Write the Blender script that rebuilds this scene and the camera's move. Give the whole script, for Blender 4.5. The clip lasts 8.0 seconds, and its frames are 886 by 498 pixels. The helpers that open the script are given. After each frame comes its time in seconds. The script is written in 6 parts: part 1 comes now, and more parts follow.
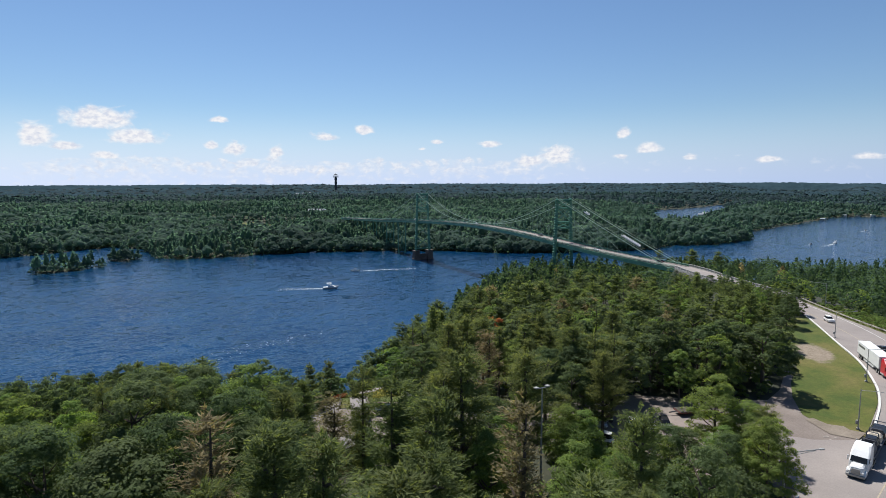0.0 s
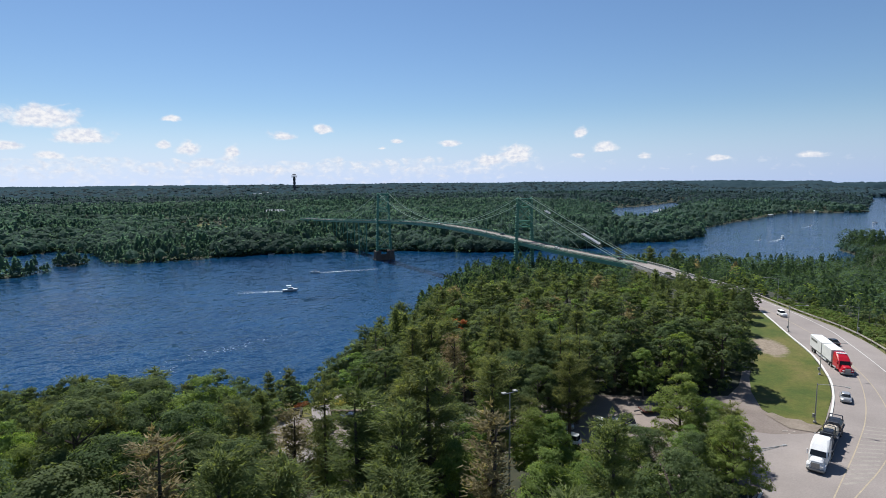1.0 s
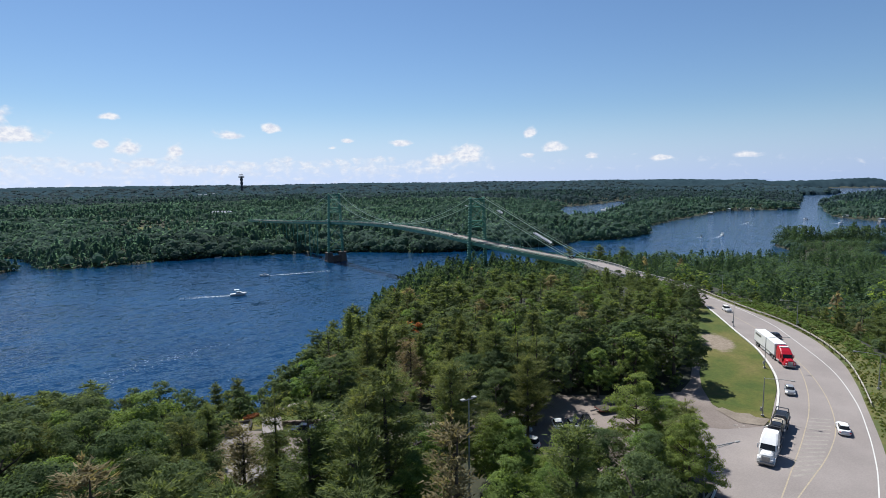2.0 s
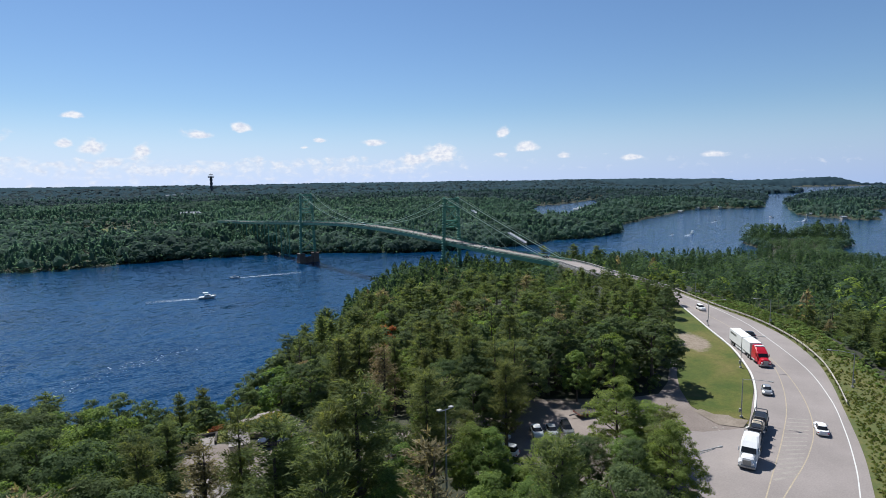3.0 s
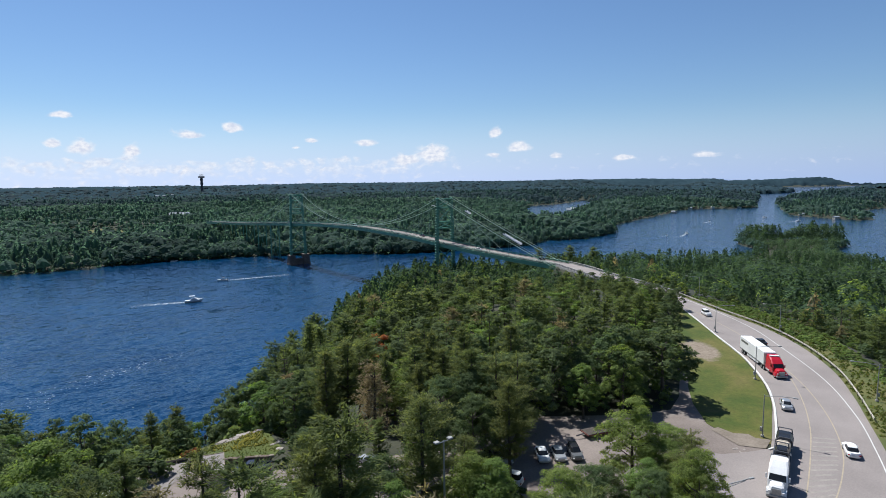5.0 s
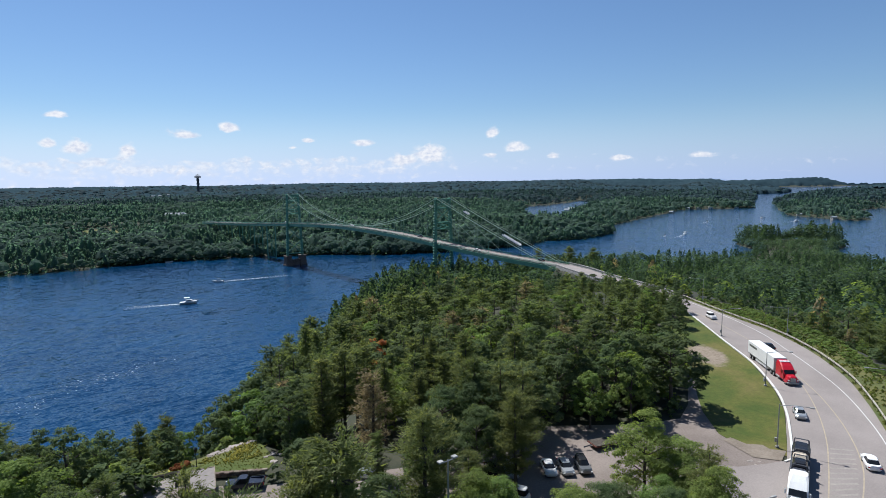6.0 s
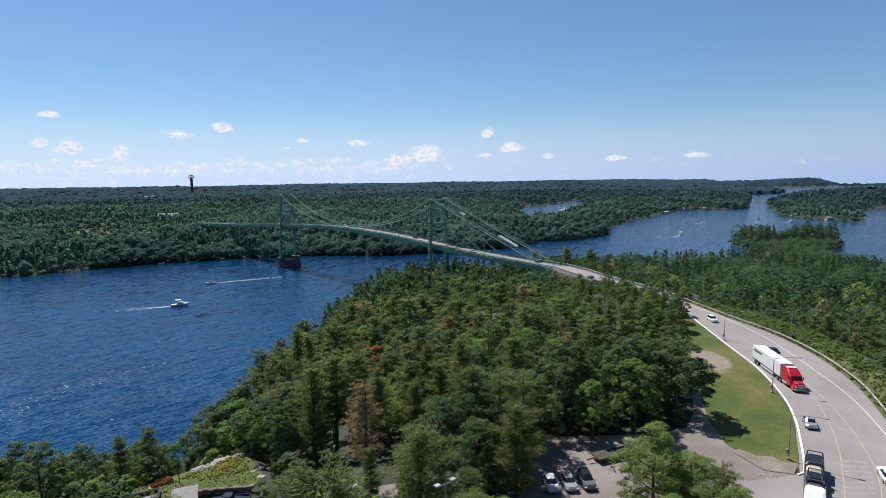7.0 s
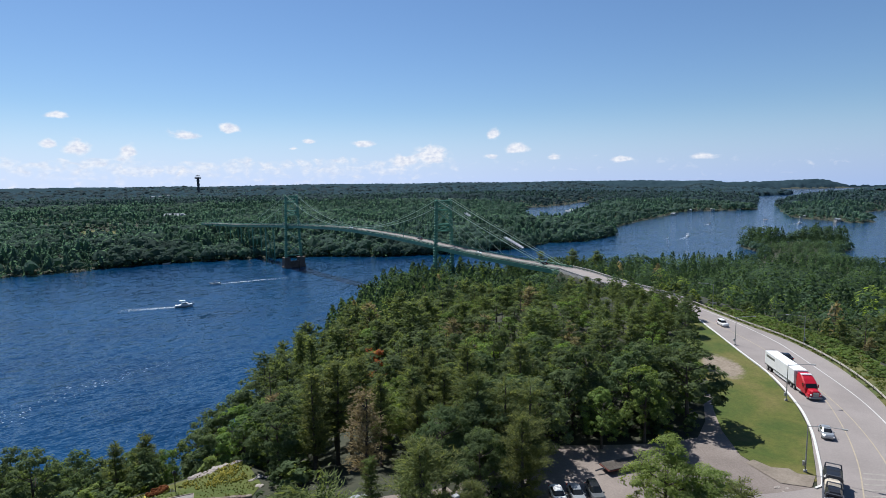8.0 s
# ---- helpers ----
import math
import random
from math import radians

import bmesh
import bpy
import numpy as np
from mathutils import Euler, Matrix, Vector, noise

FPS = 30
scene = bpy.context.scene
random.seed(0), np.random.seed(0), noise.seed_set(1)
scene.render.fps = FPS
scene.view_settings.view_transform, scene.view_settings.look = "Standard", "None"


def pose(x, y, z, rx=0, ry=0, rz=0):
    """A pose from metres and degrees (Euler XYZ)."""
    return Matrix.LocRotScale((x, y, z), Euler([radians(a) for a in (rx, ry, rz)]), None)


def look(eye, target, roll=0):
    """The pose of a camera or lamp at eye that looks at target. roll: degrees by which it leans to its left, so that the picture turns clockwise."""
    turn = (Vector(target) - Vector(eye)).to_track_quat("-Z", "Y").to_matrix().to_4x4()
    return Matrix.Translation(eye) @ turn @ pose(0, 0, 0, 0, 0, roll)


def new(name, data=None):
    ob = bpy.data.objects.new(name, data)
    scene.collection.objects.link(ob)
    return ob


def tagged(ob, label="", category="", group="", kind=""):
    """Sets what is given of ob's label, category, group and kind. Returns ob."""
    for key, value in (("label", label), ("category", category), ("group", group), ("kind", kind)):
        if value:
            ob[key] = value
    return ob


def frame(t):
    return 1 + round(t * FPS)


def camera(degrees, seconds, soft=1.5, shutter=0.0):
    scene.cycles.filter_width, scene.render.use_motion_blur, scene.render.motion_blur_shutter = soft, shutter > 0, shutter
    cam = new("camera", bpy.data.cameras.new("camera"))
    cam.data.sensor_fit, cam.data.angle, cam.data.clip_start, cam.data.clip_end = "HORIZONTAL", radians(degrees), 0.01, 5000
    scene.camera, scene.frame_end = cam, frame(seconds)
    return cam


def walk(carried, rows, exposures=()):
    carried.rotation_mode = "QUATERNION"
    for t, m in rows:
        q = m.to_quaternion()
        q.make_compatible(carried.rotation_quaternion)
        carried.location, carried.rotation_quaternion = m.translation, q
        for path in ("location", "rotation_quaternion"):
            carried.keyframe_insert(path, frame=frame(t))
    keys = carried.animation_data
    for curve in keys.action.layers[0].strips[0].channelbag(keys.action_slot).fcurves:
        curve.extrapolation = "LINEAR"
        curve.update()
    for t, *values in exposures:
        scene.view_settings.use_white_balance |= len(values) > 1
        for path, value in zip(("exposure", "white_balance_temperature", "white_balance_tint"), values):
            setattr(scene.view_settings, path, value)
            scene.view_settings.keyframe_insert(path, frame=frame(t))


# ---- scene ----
cam = camera(75.0, 8.0, soft=0.7)
PATH = [
    (0, (0.133, 0.851, 78.192), (1.0, 2.639, 77.961), -0.2),
    (0.5, (0.695, 2.162, 78.271), (1.589, 3.936, 78.039), -0.4),
    (1, (0.966, 3.177, 78.425), (1.951, 4.902, 78.191), -0.5),
    (1.5, (1.301, 4.234, 78.65), (2.365, 5.912, 78.415), -0.6),
    (3, (3.824, 8.337, 78.679), (5.021, 9.922, 78.44), -0.8),
    (3.5, (5.269, 10.218, 78.478), (6.477, 11.794, 78.24), -0.8),
    (4, (6.492, 12.041, 78.428), (7.704, 13.614, 78.19), -0.8),
    (4.5, (7.753, 13.906, 78.463), (8.968, 15.477, 78.225), -0.8),
    (6, (10.846, 19.574, 78.546), (12.071, 21.136, 78.308), -0.8),
    (6.5, (12.145, 21.354, 78.549), (13.378, 22.911, 78.312), -0.8),
    (7, (13.485, 23.215, 78.499), (14.724, 24.767, 78.262), -0.8),
    (7.5, (14.632, 24.578, 78.486), (15.872, 26.13, 78.25), -0.7),
    (8, (15.337, 25.212, 78.521), (16.561, 26.776, 78.287), -0.7),
]
walk(cam, [(t, look(eye, target, roll)) for t, eye, target, roll in PATH], [(0.0, 0.58, 6280, 10), (1.5, 0.58, 6180, 10), (3.5, 0.58, 6060, 10), (8.0, 0.58, 6020, 10)])

# ---------------------------------------------------------------- world, sun
SUN_AZ, SUN_EL = 3.0, 56.0          # degrees: azimuth from +y towards +x, height
world = bpy.data.worlds.new("sky")
scene.world = world
world.use_nodes = True
wn = world.node_tree.nodes
sky = wn.new("ShaderNodeTexSky")
sky.sky_type = "NISHITA"
sky.sun_disc = False
sky.sun_elevation, sky.sun_rotation = radians(SUN_EL), radians(SUN_AZ)
sky.air_density, sky.dust_density, sky.ozone_density = 1.0, 0.1, 6.0
wn["Background"].inputs["Strength"].default_value = 0.063
world.node_tree.links.new(sky.outputs[0], wn["Background"].inputs["Color"])

sun_data = bpy.data.lights.new("sun", "SUN")
sun_data.energy, sun_data.angle, sun_data.color = 4.7, radians(0.5), (1.0, 0.96, 0.88)
sun = new("sun", sun_data)
sun.matrix_world = look((math.sin(radians(SUN_AZ)) * math.cos(radians(SUN_EL)) * 900, math.cos(radians(SUN_AZ)) * math.cos(radians(SUN_EL)) * 900,
                         math.sin(radians(SUN_EL)) * 900), (0, 0, 0))


# ---------------------------------------------------------------- materials
def material(name, rough=0.8, metal=0.0, spec=0.5):
    m = bpy.data.materials.new(name)
    m.use_nodes = True
    nt = m.node_tree
    b = nt.nodes["Principled BSDF"]
    b.inputs["Roughness"].default_value, b.inputs["Metallic"].default_value = rough, metal
    b.inputs["Specular IOR Level"].default_value = spec
    return m, nt, b


def node(nt, kind, **values):
    n = nt.nodes.new(kind)
    for key, value in values.items():
        n.inputs[key].default_value = value
    return n


def ramp(nt, source, stops):
    r = nt.nodes.new("ShaderNodeValToRGB")
    e = r.color_ramp.elements
    while len(e) < len(stops):
        e.new(0.5)
    for item, (at, colour) in zip(e, stops):
        item.position, item.color = at, (*colour, 1)
    nt.links.new(source, r.inputs["Fac"])
    return r.outputs["Color"]


def mixed(nt, fac, a, b, mode="MIX"):
    m = nt.nodes.new("ShaderNodeMix")
    m.data_type, m.blend_type = "RGBA", mode
    for socket, value in ((m.inputs["Factor"], fac), (m.inputs["A"], a), (m.inputs["B"], b)):
        if isinstance(value, (int, float)):
            socket.default_value = value
        elif isinstance(value, tuple):
            socket.default_value = (*value, 1)
        else:
            nt.links.new(value, socket)
    return m.outputs["Result"]


def place(nt):
    return nt.nodes.new("ShaderNodeNewGeometry").outputs["Position"]


def noise_of(nt, scale, detail=4.0, rough=0.6, at=None, distort=0.0):
    n = node(nt, "ShaderNodeTexNoise", Scale=scale, Detail=detail, Roughness=rough, Distortion=distort)
    nt.links.new(at or place(nt), n.inputs["Vector"])
    return n.outputs["Fac"]


def bump_of(nt, b, height, strength, distance):
    n = node(nt, "ShaderNodeBump", Strength=strength, Distance=distance)
    nt.links.new(height, n.inputs["Height"])
    nt.links.new(n.outputs["Normal"], b.inputs["Normal"])
    return n


def two_tone(name, a, b, coarse, fine, rough=0.85, metal=0.0, spec=0.4, bump=0.0, depth=0.05):
    """A surface that varies at two scales between two colours."""
    m, nt, bs = material(name, rough, metal, spec)
    big = noise_of(nt, coarse, 3)
    small = noise_of(nt, fine, 5, 0.7)
    both = node(nt, "ShaderNodeMath")
    both.operation = "MULTIPLY_ADD"
    nt.links.new(small, both.inputs[0])
    both.inputs[1].default_value = 0.5
    half = nt.nodes.new("ShaderNodeMath")
    half.operation = "MULTIPLY"
    half.inputs[1].default_value = 0.5
    nt.links.new(big, half.inputs[0])
    nt.links.new(half.outputs[0], both.inputs[2])
    nt.links.new(ramp(nt, both.outputs[0], [(0.36, a), (0.64, b)]), bs.inputs["Base Color"])
    if bump:
        bump_of(nt, bs, small, bump, depth)
    return m


def leaf_material(name, dark, mid, light, patch=0.11, glow_tint=(1.9, 1.75, 0.6), share=0.5):
    """Leaves: shade of green by leaf, by tree and by stretch of wood; some light comes through."""
    m, nt, b = material(name, 0.75, 0, 0.04)
    geo = nt.nodes.new("ShaderNodeNewGeometry")
    own = nt.nodes.new("ShaderNodeObjectInfo").outputs["Random"]
    base = ramp(nt, geo.outputs["Random Per Island"], [(0.0, dark), (0.55, mid), (1.0, light)])
    stand = noise_of(nt, patch, 2)
    hue = node(nt, "ShaderNodeHueSaturation", Saturation=1.0)
    for source, key, low, high in ((own, "Hue", 0.484, 0.516), (stand, "Value", 0.78, 1.32)):
        r = nt.nodes.new("ShaderNodeMapRange")
        r.inputs["From Min"].default_value, r.inputs["From Max"].default_value = (0.0, 1.0) if key == "Hue" else (0.3, 0.7)
        r.inputs["To Min"].default_value, r.inputs["To Max"].default_value = low, high
        nt.links.new(source, r.inputs["Value"])
        nt.links.new(r.outputs[0], hue.inputs[key])
    nt.links.new(base, hue.inputs["Color"])
    nt.links.new(hue.outputs[0], b.inputs["Base Color"])
    thin = nt.nodes.new("ShaderNodeBsdfTranslucent")
    nt.links.new(mixed(nt, 1.0, hue.outputs[0], glow_tint, "MULTIPLY"), thin.inputs["Color"])
    both = node(nt, "ShaderNodeMixShader", Fac=share)
    nt.links.new(b.outputs[0], both.inputs[1])
    nt.links.new(thin.outputs[0], both.inputs[2])
    nt.links.new(both.outputs[0], nt.nodes["Material Output"].inputs["Surface"])
    return m


LEAF_BROAD = leaf_material("broad_leaves", (0.067, 0.094, 0.046), (0.089, 0.121, 0.058), (0.117, 0.155, 0.075), 0.11, (1.7, 1.65, 0.75))
LEAF_PINE = leaf_material("pine_needles", (0.083, 0.104, 0.047), (0.119, 0.145, 0.063), (0.162, 0.187, 0.082), 0.11, (1.7, 1.62, 0.72))
LEAF_LIGHT = leaf_material("light_leaves", (0.096, 0.140, 0.044), (0.138, 0.190, 0.060), (0.182, 0.236, 0.082), 0.11, (1.7, 1.7, 0.65))
LEAF_DRY = leaf_material("dry_leaves", (0.150, 0.130, 0.076), (0.205, 0.178, 0.106), (0.260, 0.228, 0.144), 0.11, (1.5, 1.38, 0.8))
LEAF_RUST = leaf_material("rusty_leaves", (0.143, 0.058, 0.026), (0.208, 0.085, 0.036), (0.260, 0.130, 0.058))
# Distance haze is put into the far greens: bluer, more even than near leaves.
LEAF_FAR_HAZED = leaf_material("far_leaves_hazed", (0.069, 0.111, 0.096), (0.085, 0.133, 0.114), (0.103, 0.157, 0.132), 0.012, (1.35, 1.5, 0.9), 0.6)
LEAF_FARPINE_HAZED = leaf_material("far_needles_hazed", (0.060, 0.100, 0.098), (0.076, 0.121, 0.115), (0.092, 0.145, 0.137), 0.016, (1.35, 1.5, 0.9), 0.6)
# Outer woods to the horizon: more haze painted into the colour, bluer again.
LEAF_HAZE = leaf_material("haze_tinted_leaves", (0.048, 0.078, 0.090), (0.057, 0.091, 0.103), (0.066, 0.104, 0.116), 0.006, (1.3, 1.4, 0.95), 0.6)
LEAF_HAZEPINE = leaf_material("haze_tinted_needles", (0.047, 0.078, 0.091), (0.056, 0.090, 0.103), (0.066, 0.104, 0.117), 0.006, (1.3, 1.4, 0.95), 0.6)
LEAF_DISTANT_HAZED = two_tone("distant_leaves_hazed", (0.020, 0.037, 0.047), (0.036, 0.060, 0.073), 0.0035, 0.03, 1.0, 0, 0.0)
# Darker, cooler greens for the coarse crowns beyond 230 m and along the shore.
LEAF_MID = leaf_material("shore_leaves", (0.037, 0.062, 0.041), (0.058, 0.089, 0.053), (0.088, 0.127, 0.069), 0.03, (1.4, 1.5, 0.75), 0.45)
BARK = two_tone("bark", (0.045, 0.034, 0.026), (0.12, 0.095, 0.075), 0.8, 6, bump=0.4)
FLOOR = two_tone("forest_floor", (0.018, 0.024, 0.013), (0.046, 0.045, 0.026), 0.12, 1.2, 0.95)


def grass_material():
    """Mown grass: green and straw patches, fine blades, and a worn patch of bare earth."""
    m, nt, b = material("mown_grass", 0.9, 0, 0.3)
    wide, fine = noise_of(nt, 0.07, 4, 0.6, None, 0.5), noise_of(nt, 1.6, 6, 0.75)
    green = ramp(nt, wide, [(0.36, (0.048, 0.074, 0.010)), (0.50, (0.080, 0.092, 0.016)), (0.66, (0.128, 0.112, 0.034))])
    blades = mixed(nt, 0.55, green, ramp(nt, fine, [(0.3, (0.45, 0.45, 0.45)), (0.7, (1.35, 1.3, 1.2))]), "MULTIPLY")
    spot = nt.nodes.new("ShaderNodeMapping")
    spot.vector_type = "TEXTURE"
    spot.inputs["Location"].default_value, spot.inputs["Rotation"].default_value, spot.inputs["Scale"].default_value = (147.5, 88.5, 34.6), (0, 0, radians(42)), (9.0, 4.2, 9.0)
    nt.links.new(place(nt), spot.inputs["Vector"])
    far = nt.nodes.new("ShaderNodeVectorMath")
    far.operation = "LENGTH"
    nt.links.new(spot.outputs[0], far.inputs[0])
    rough = node(nt, "ShaderNodeMath")
    rough.operation = "MULTIPLY_ADD"
    nt.links.new(noise_of(nt, 0.35, 6, 0.7), rough.inputs[0])
    rough.inputs[1].default_value = 1.1
    nt.links.new(far.outputs["Value"], rough.inputs[2])
    bare = ramp(nt, rough.outputs[0], [(0.0, (1, 1, 1)), (1.0, (0, 0, 0))])
    edge = bare.node.color_ramp.elements
    edge[0].position, edge[1].position = 0.80, 1.0
    half = node(nt, "ShaderNodeMath")
    half.operation = "MULTIPLY"
    half.inputs[1].default_value = 0.62
    nt.links.new(rough.outputs[0], half.inputs[0])
    nt.links.new(half.outputs[0], bare.node.inputs["Fac"])
    earth = ramp(nt, fine, [(0.35, (0.150, 0.118, 0.088)), (0.65, (0.260, 0.215, 0.165))])
    nt.links.new(mixed(nt, bare, blades, earth), b.inputs["Base Color"])
    bump_of(nt, b, fine, 0.4, 0.08)
    return m


GRASS = grass_material()
SCRUB = two_tone("rough_grass", (0.046, 0.074, 0.016), (0.125, 0.110, 0.030), 0.12, 1.4, 0.9, bump=0.5)
GRAVEL = two_tone("gravel", (0.132, 0.108, 0.094), (0.225, 0.188, 0.166), 0.10, 3.0, 0.95, bump=0.12)
DIRT = two_tone("bare_earth", (0.125, 0.102, 0.080), (0.225, 0.188, 0.150), 0.25, 2.5, 0.95)
ASPHALT = two_tone("worn_asphalt", (0.190, 0.165, 0.153), (0.262, 0.230, 0.214), 0.10, 4.0, 0.85, bump=0.1)
DECK = two_tone("deck_concrete", (0.160, 0.142, 0.131), (0.245, 0.219, 0.201), 0.15, 2.0, 0.85)
CONCRETE = two_tone("concrete", (0.264, 0.248, 0.232), (0.384, 0.368, 0.344), 0.3, 2.5, 0.85)
PIER = two_tone("stained_stone", (0.075, 0.055, 0.045), (0.17, 0.125, 0.10), 0.2, 1.5, 0.9)
STEEL = two_tone("green_steel", (0.078, 0.222, 0.150), (0.130, 0.300, 0.215), 0.25, 3.0, 0.5)
CABLE = two_tone("cable_steel", (0.153, 0.252, 0.189), (0.243, 0.342, 0.270), 0.5, 4.0, 0.5)
RAIL = two_tone("weathered_rail", (0.25, 0.23, 0.19), (0.42, 0.39, 0.33), 0.8, 5.0, 0.6)
ZINC = two_tone("zinc", (0.26, 0.26, 0.25), (0.38, 0.38, 0.37), 0.8, 6.0, 0.5, 0.3)
LINE_W = two_tone("white_line", (0.465, 0.458, 0.435), (0.600, 0.593, 0.570), 1.2, 5.0, 0.8)
LINE_Y = two_tone("yellow_line", (0.260, 0.222, 0.170), (0.390, 0.325, 0.225), 1.2, 5.0, 0.8)
FADED = two_tone("faded_line", (0.205, 0.186, 0.170), (0.300, 0.272, 0.240), 0.8, 3.0, 0.85)
WHITE = two_tone("white_paint", (0.616, 0.616, 0.616), (0.722, 0.722, 0.713), 0.7, 4.0, 0.35)
SILVER = two_tone("silver_paint", (0.33, 0.34, 0.35), (0.42, 0.43, 0.44), 0.7, 4.0, 0.3, 0.5)
GREY = two_tone("grey_paint", (0.12, 0.125, 0.13), (0.17, 0.175, 0.18), 0.7, 4.0, 0.3, 0.4)
BLACK = two_tone("black_paint", (0.012, 0.012, 0.014), (0.022, 0.022, 0.024), 0.7, 4.0, 0.25)
RED = two_tone("red_paint", (0.38, 0.008, 0.020), (0.48, 0.014, 0.030), 0.7, 4.0, 0.3)
RUSTY = two_tone("rusty_paint", (0.085, 0.025, 0.020), (0.16, 0.055, 0.04), 0.8, 5.0, 0.8)
RUBBER = two_tone("rubber", (0.012, 0.012, 0.012), (0.03, 0.03, 0.03), 2.0, 9.0, 0.9)
TINT = two_tone("tinted_glass", (0.010, 0.012, 0.014), (0.018, 0.020, 0.022), 0.5, 2.0, 0.06)
SLATE = two_tone("grey_shingle", (0.16, 0.18, 0.20), (0.28, 0.31, 0.34), 0.3, 3.0, 0.85)
BUFF = two_tone("buff_siding", (0.42, 0.36, 0.28), (0.56, 0.50, 0.41), 0.3, 3.0, 0.85)
ROCK = two_tone("granite", (0.17, 0.148, 0.13), (0.36, 0.315, 0.28), 0.3, 2.0, 0.9, bump=0.6, depth=0.2)
TIMBER = two_tone("old_timber", (0.11, 0.085, 0.06), (0.25, 0.21, 0.17), 0.5, 4.0, 0.9)
OLDPLANK = two_tone("grey_planks", (0.045, 0.038, 0.032), (0.10, 0.085, 0.072), 0.5, 4.0, 0.9)
BLOOM = two_tone("yellow_flowers", (0.10, 0.13, 0.02), (0.44, 0.36, 0.05), 0.9, 5.0, 0.9)
DARKSTEEL = two_tone("dark_steel", (0.030, 0.034, 0.045), (0.07, 0.075, 0.09), 0.4, 3.0, 0.6)


def water_material():
    m, nt, b = material("river_water", 0.06, 0, 0.6)
    b.inputs["IOR"].default_value = 1.33
    big = noise_of(nt, 0.013, 4, 0.6)
    nt.links.new(ramp(nt, big, [(0.35, (0.0015, 0.021, 0.061)), (0.65, (0.0032, 0.035, 0.094))]), b.inputs["Base Color"])
    at = place(nt)
    turn = nt.nodes.new("ShaderNodeMapping")
    turn.inputs["Rotation"].default_value = (0, 0, radians(-20))
    turn.inputs["Scale"].default_value = (0.40, 1.0, 1.0)
    nt.links.new(at, turn.inputs["Vector"])
    # ripples tilt the surface: a long swell, waves and short chop
    swell = ((0.08, 0.18), (0.24, 0.46), (0.7, 0.74), (2.2, 0.95))
    total = sum(much for _, much in swell)
    tilt = None
    for scale, much in swell:
        n = node(nt, "ShaderNodeTexNoise", Scale=scale, Detail=3.0, Roughness=0.6, Distortion=0.3)
        nt.links.new(turn.outputs[0], n.inputs["Vector"])
        add = nt.nodes.new("ShaderNodeVectorMath")
        add.operation = "MULTIPLY_ADD"
        nt.links.new(n.outputs["Color"], add.inputs[0])
        add.inputs[1].default_value = (much * 0.8, much, 0)
        if tilt is None:
            add.inputs[2].default_value = (-0.5 * total * 0.8, -0.5 * total, 1)
        else:
            nt.links.new(tilt, add.inputs[2])
        tilt = add.outputs[0]
    unit = nt.nodes.new("ShaderNodeVectorMath")
    unit.operation = "NORMALIZE"
    nt.links.new(tilt, unit.inputs[0])
    nt.links.new(unit.outputs[0], b.inputs["Normal"])
    return m


def foam_material():
    """Broken white foam: holes through which the water shows."""
    m, nt, b = material("foam", 0.8)
    b.inputs["Base Color"].default_value = (0.72, 0.76, 0.78, 1)
    n = noise_of(nt, 0.9, 6, 0.75)
    nt.links.new(ramp(nt, n, [(0.46, (0, 0, 0)), (0.60, (1, 1, 1))]), b.inputs["Alpha"])
    return m


WATER, FOAM = water_material(), foam_material()

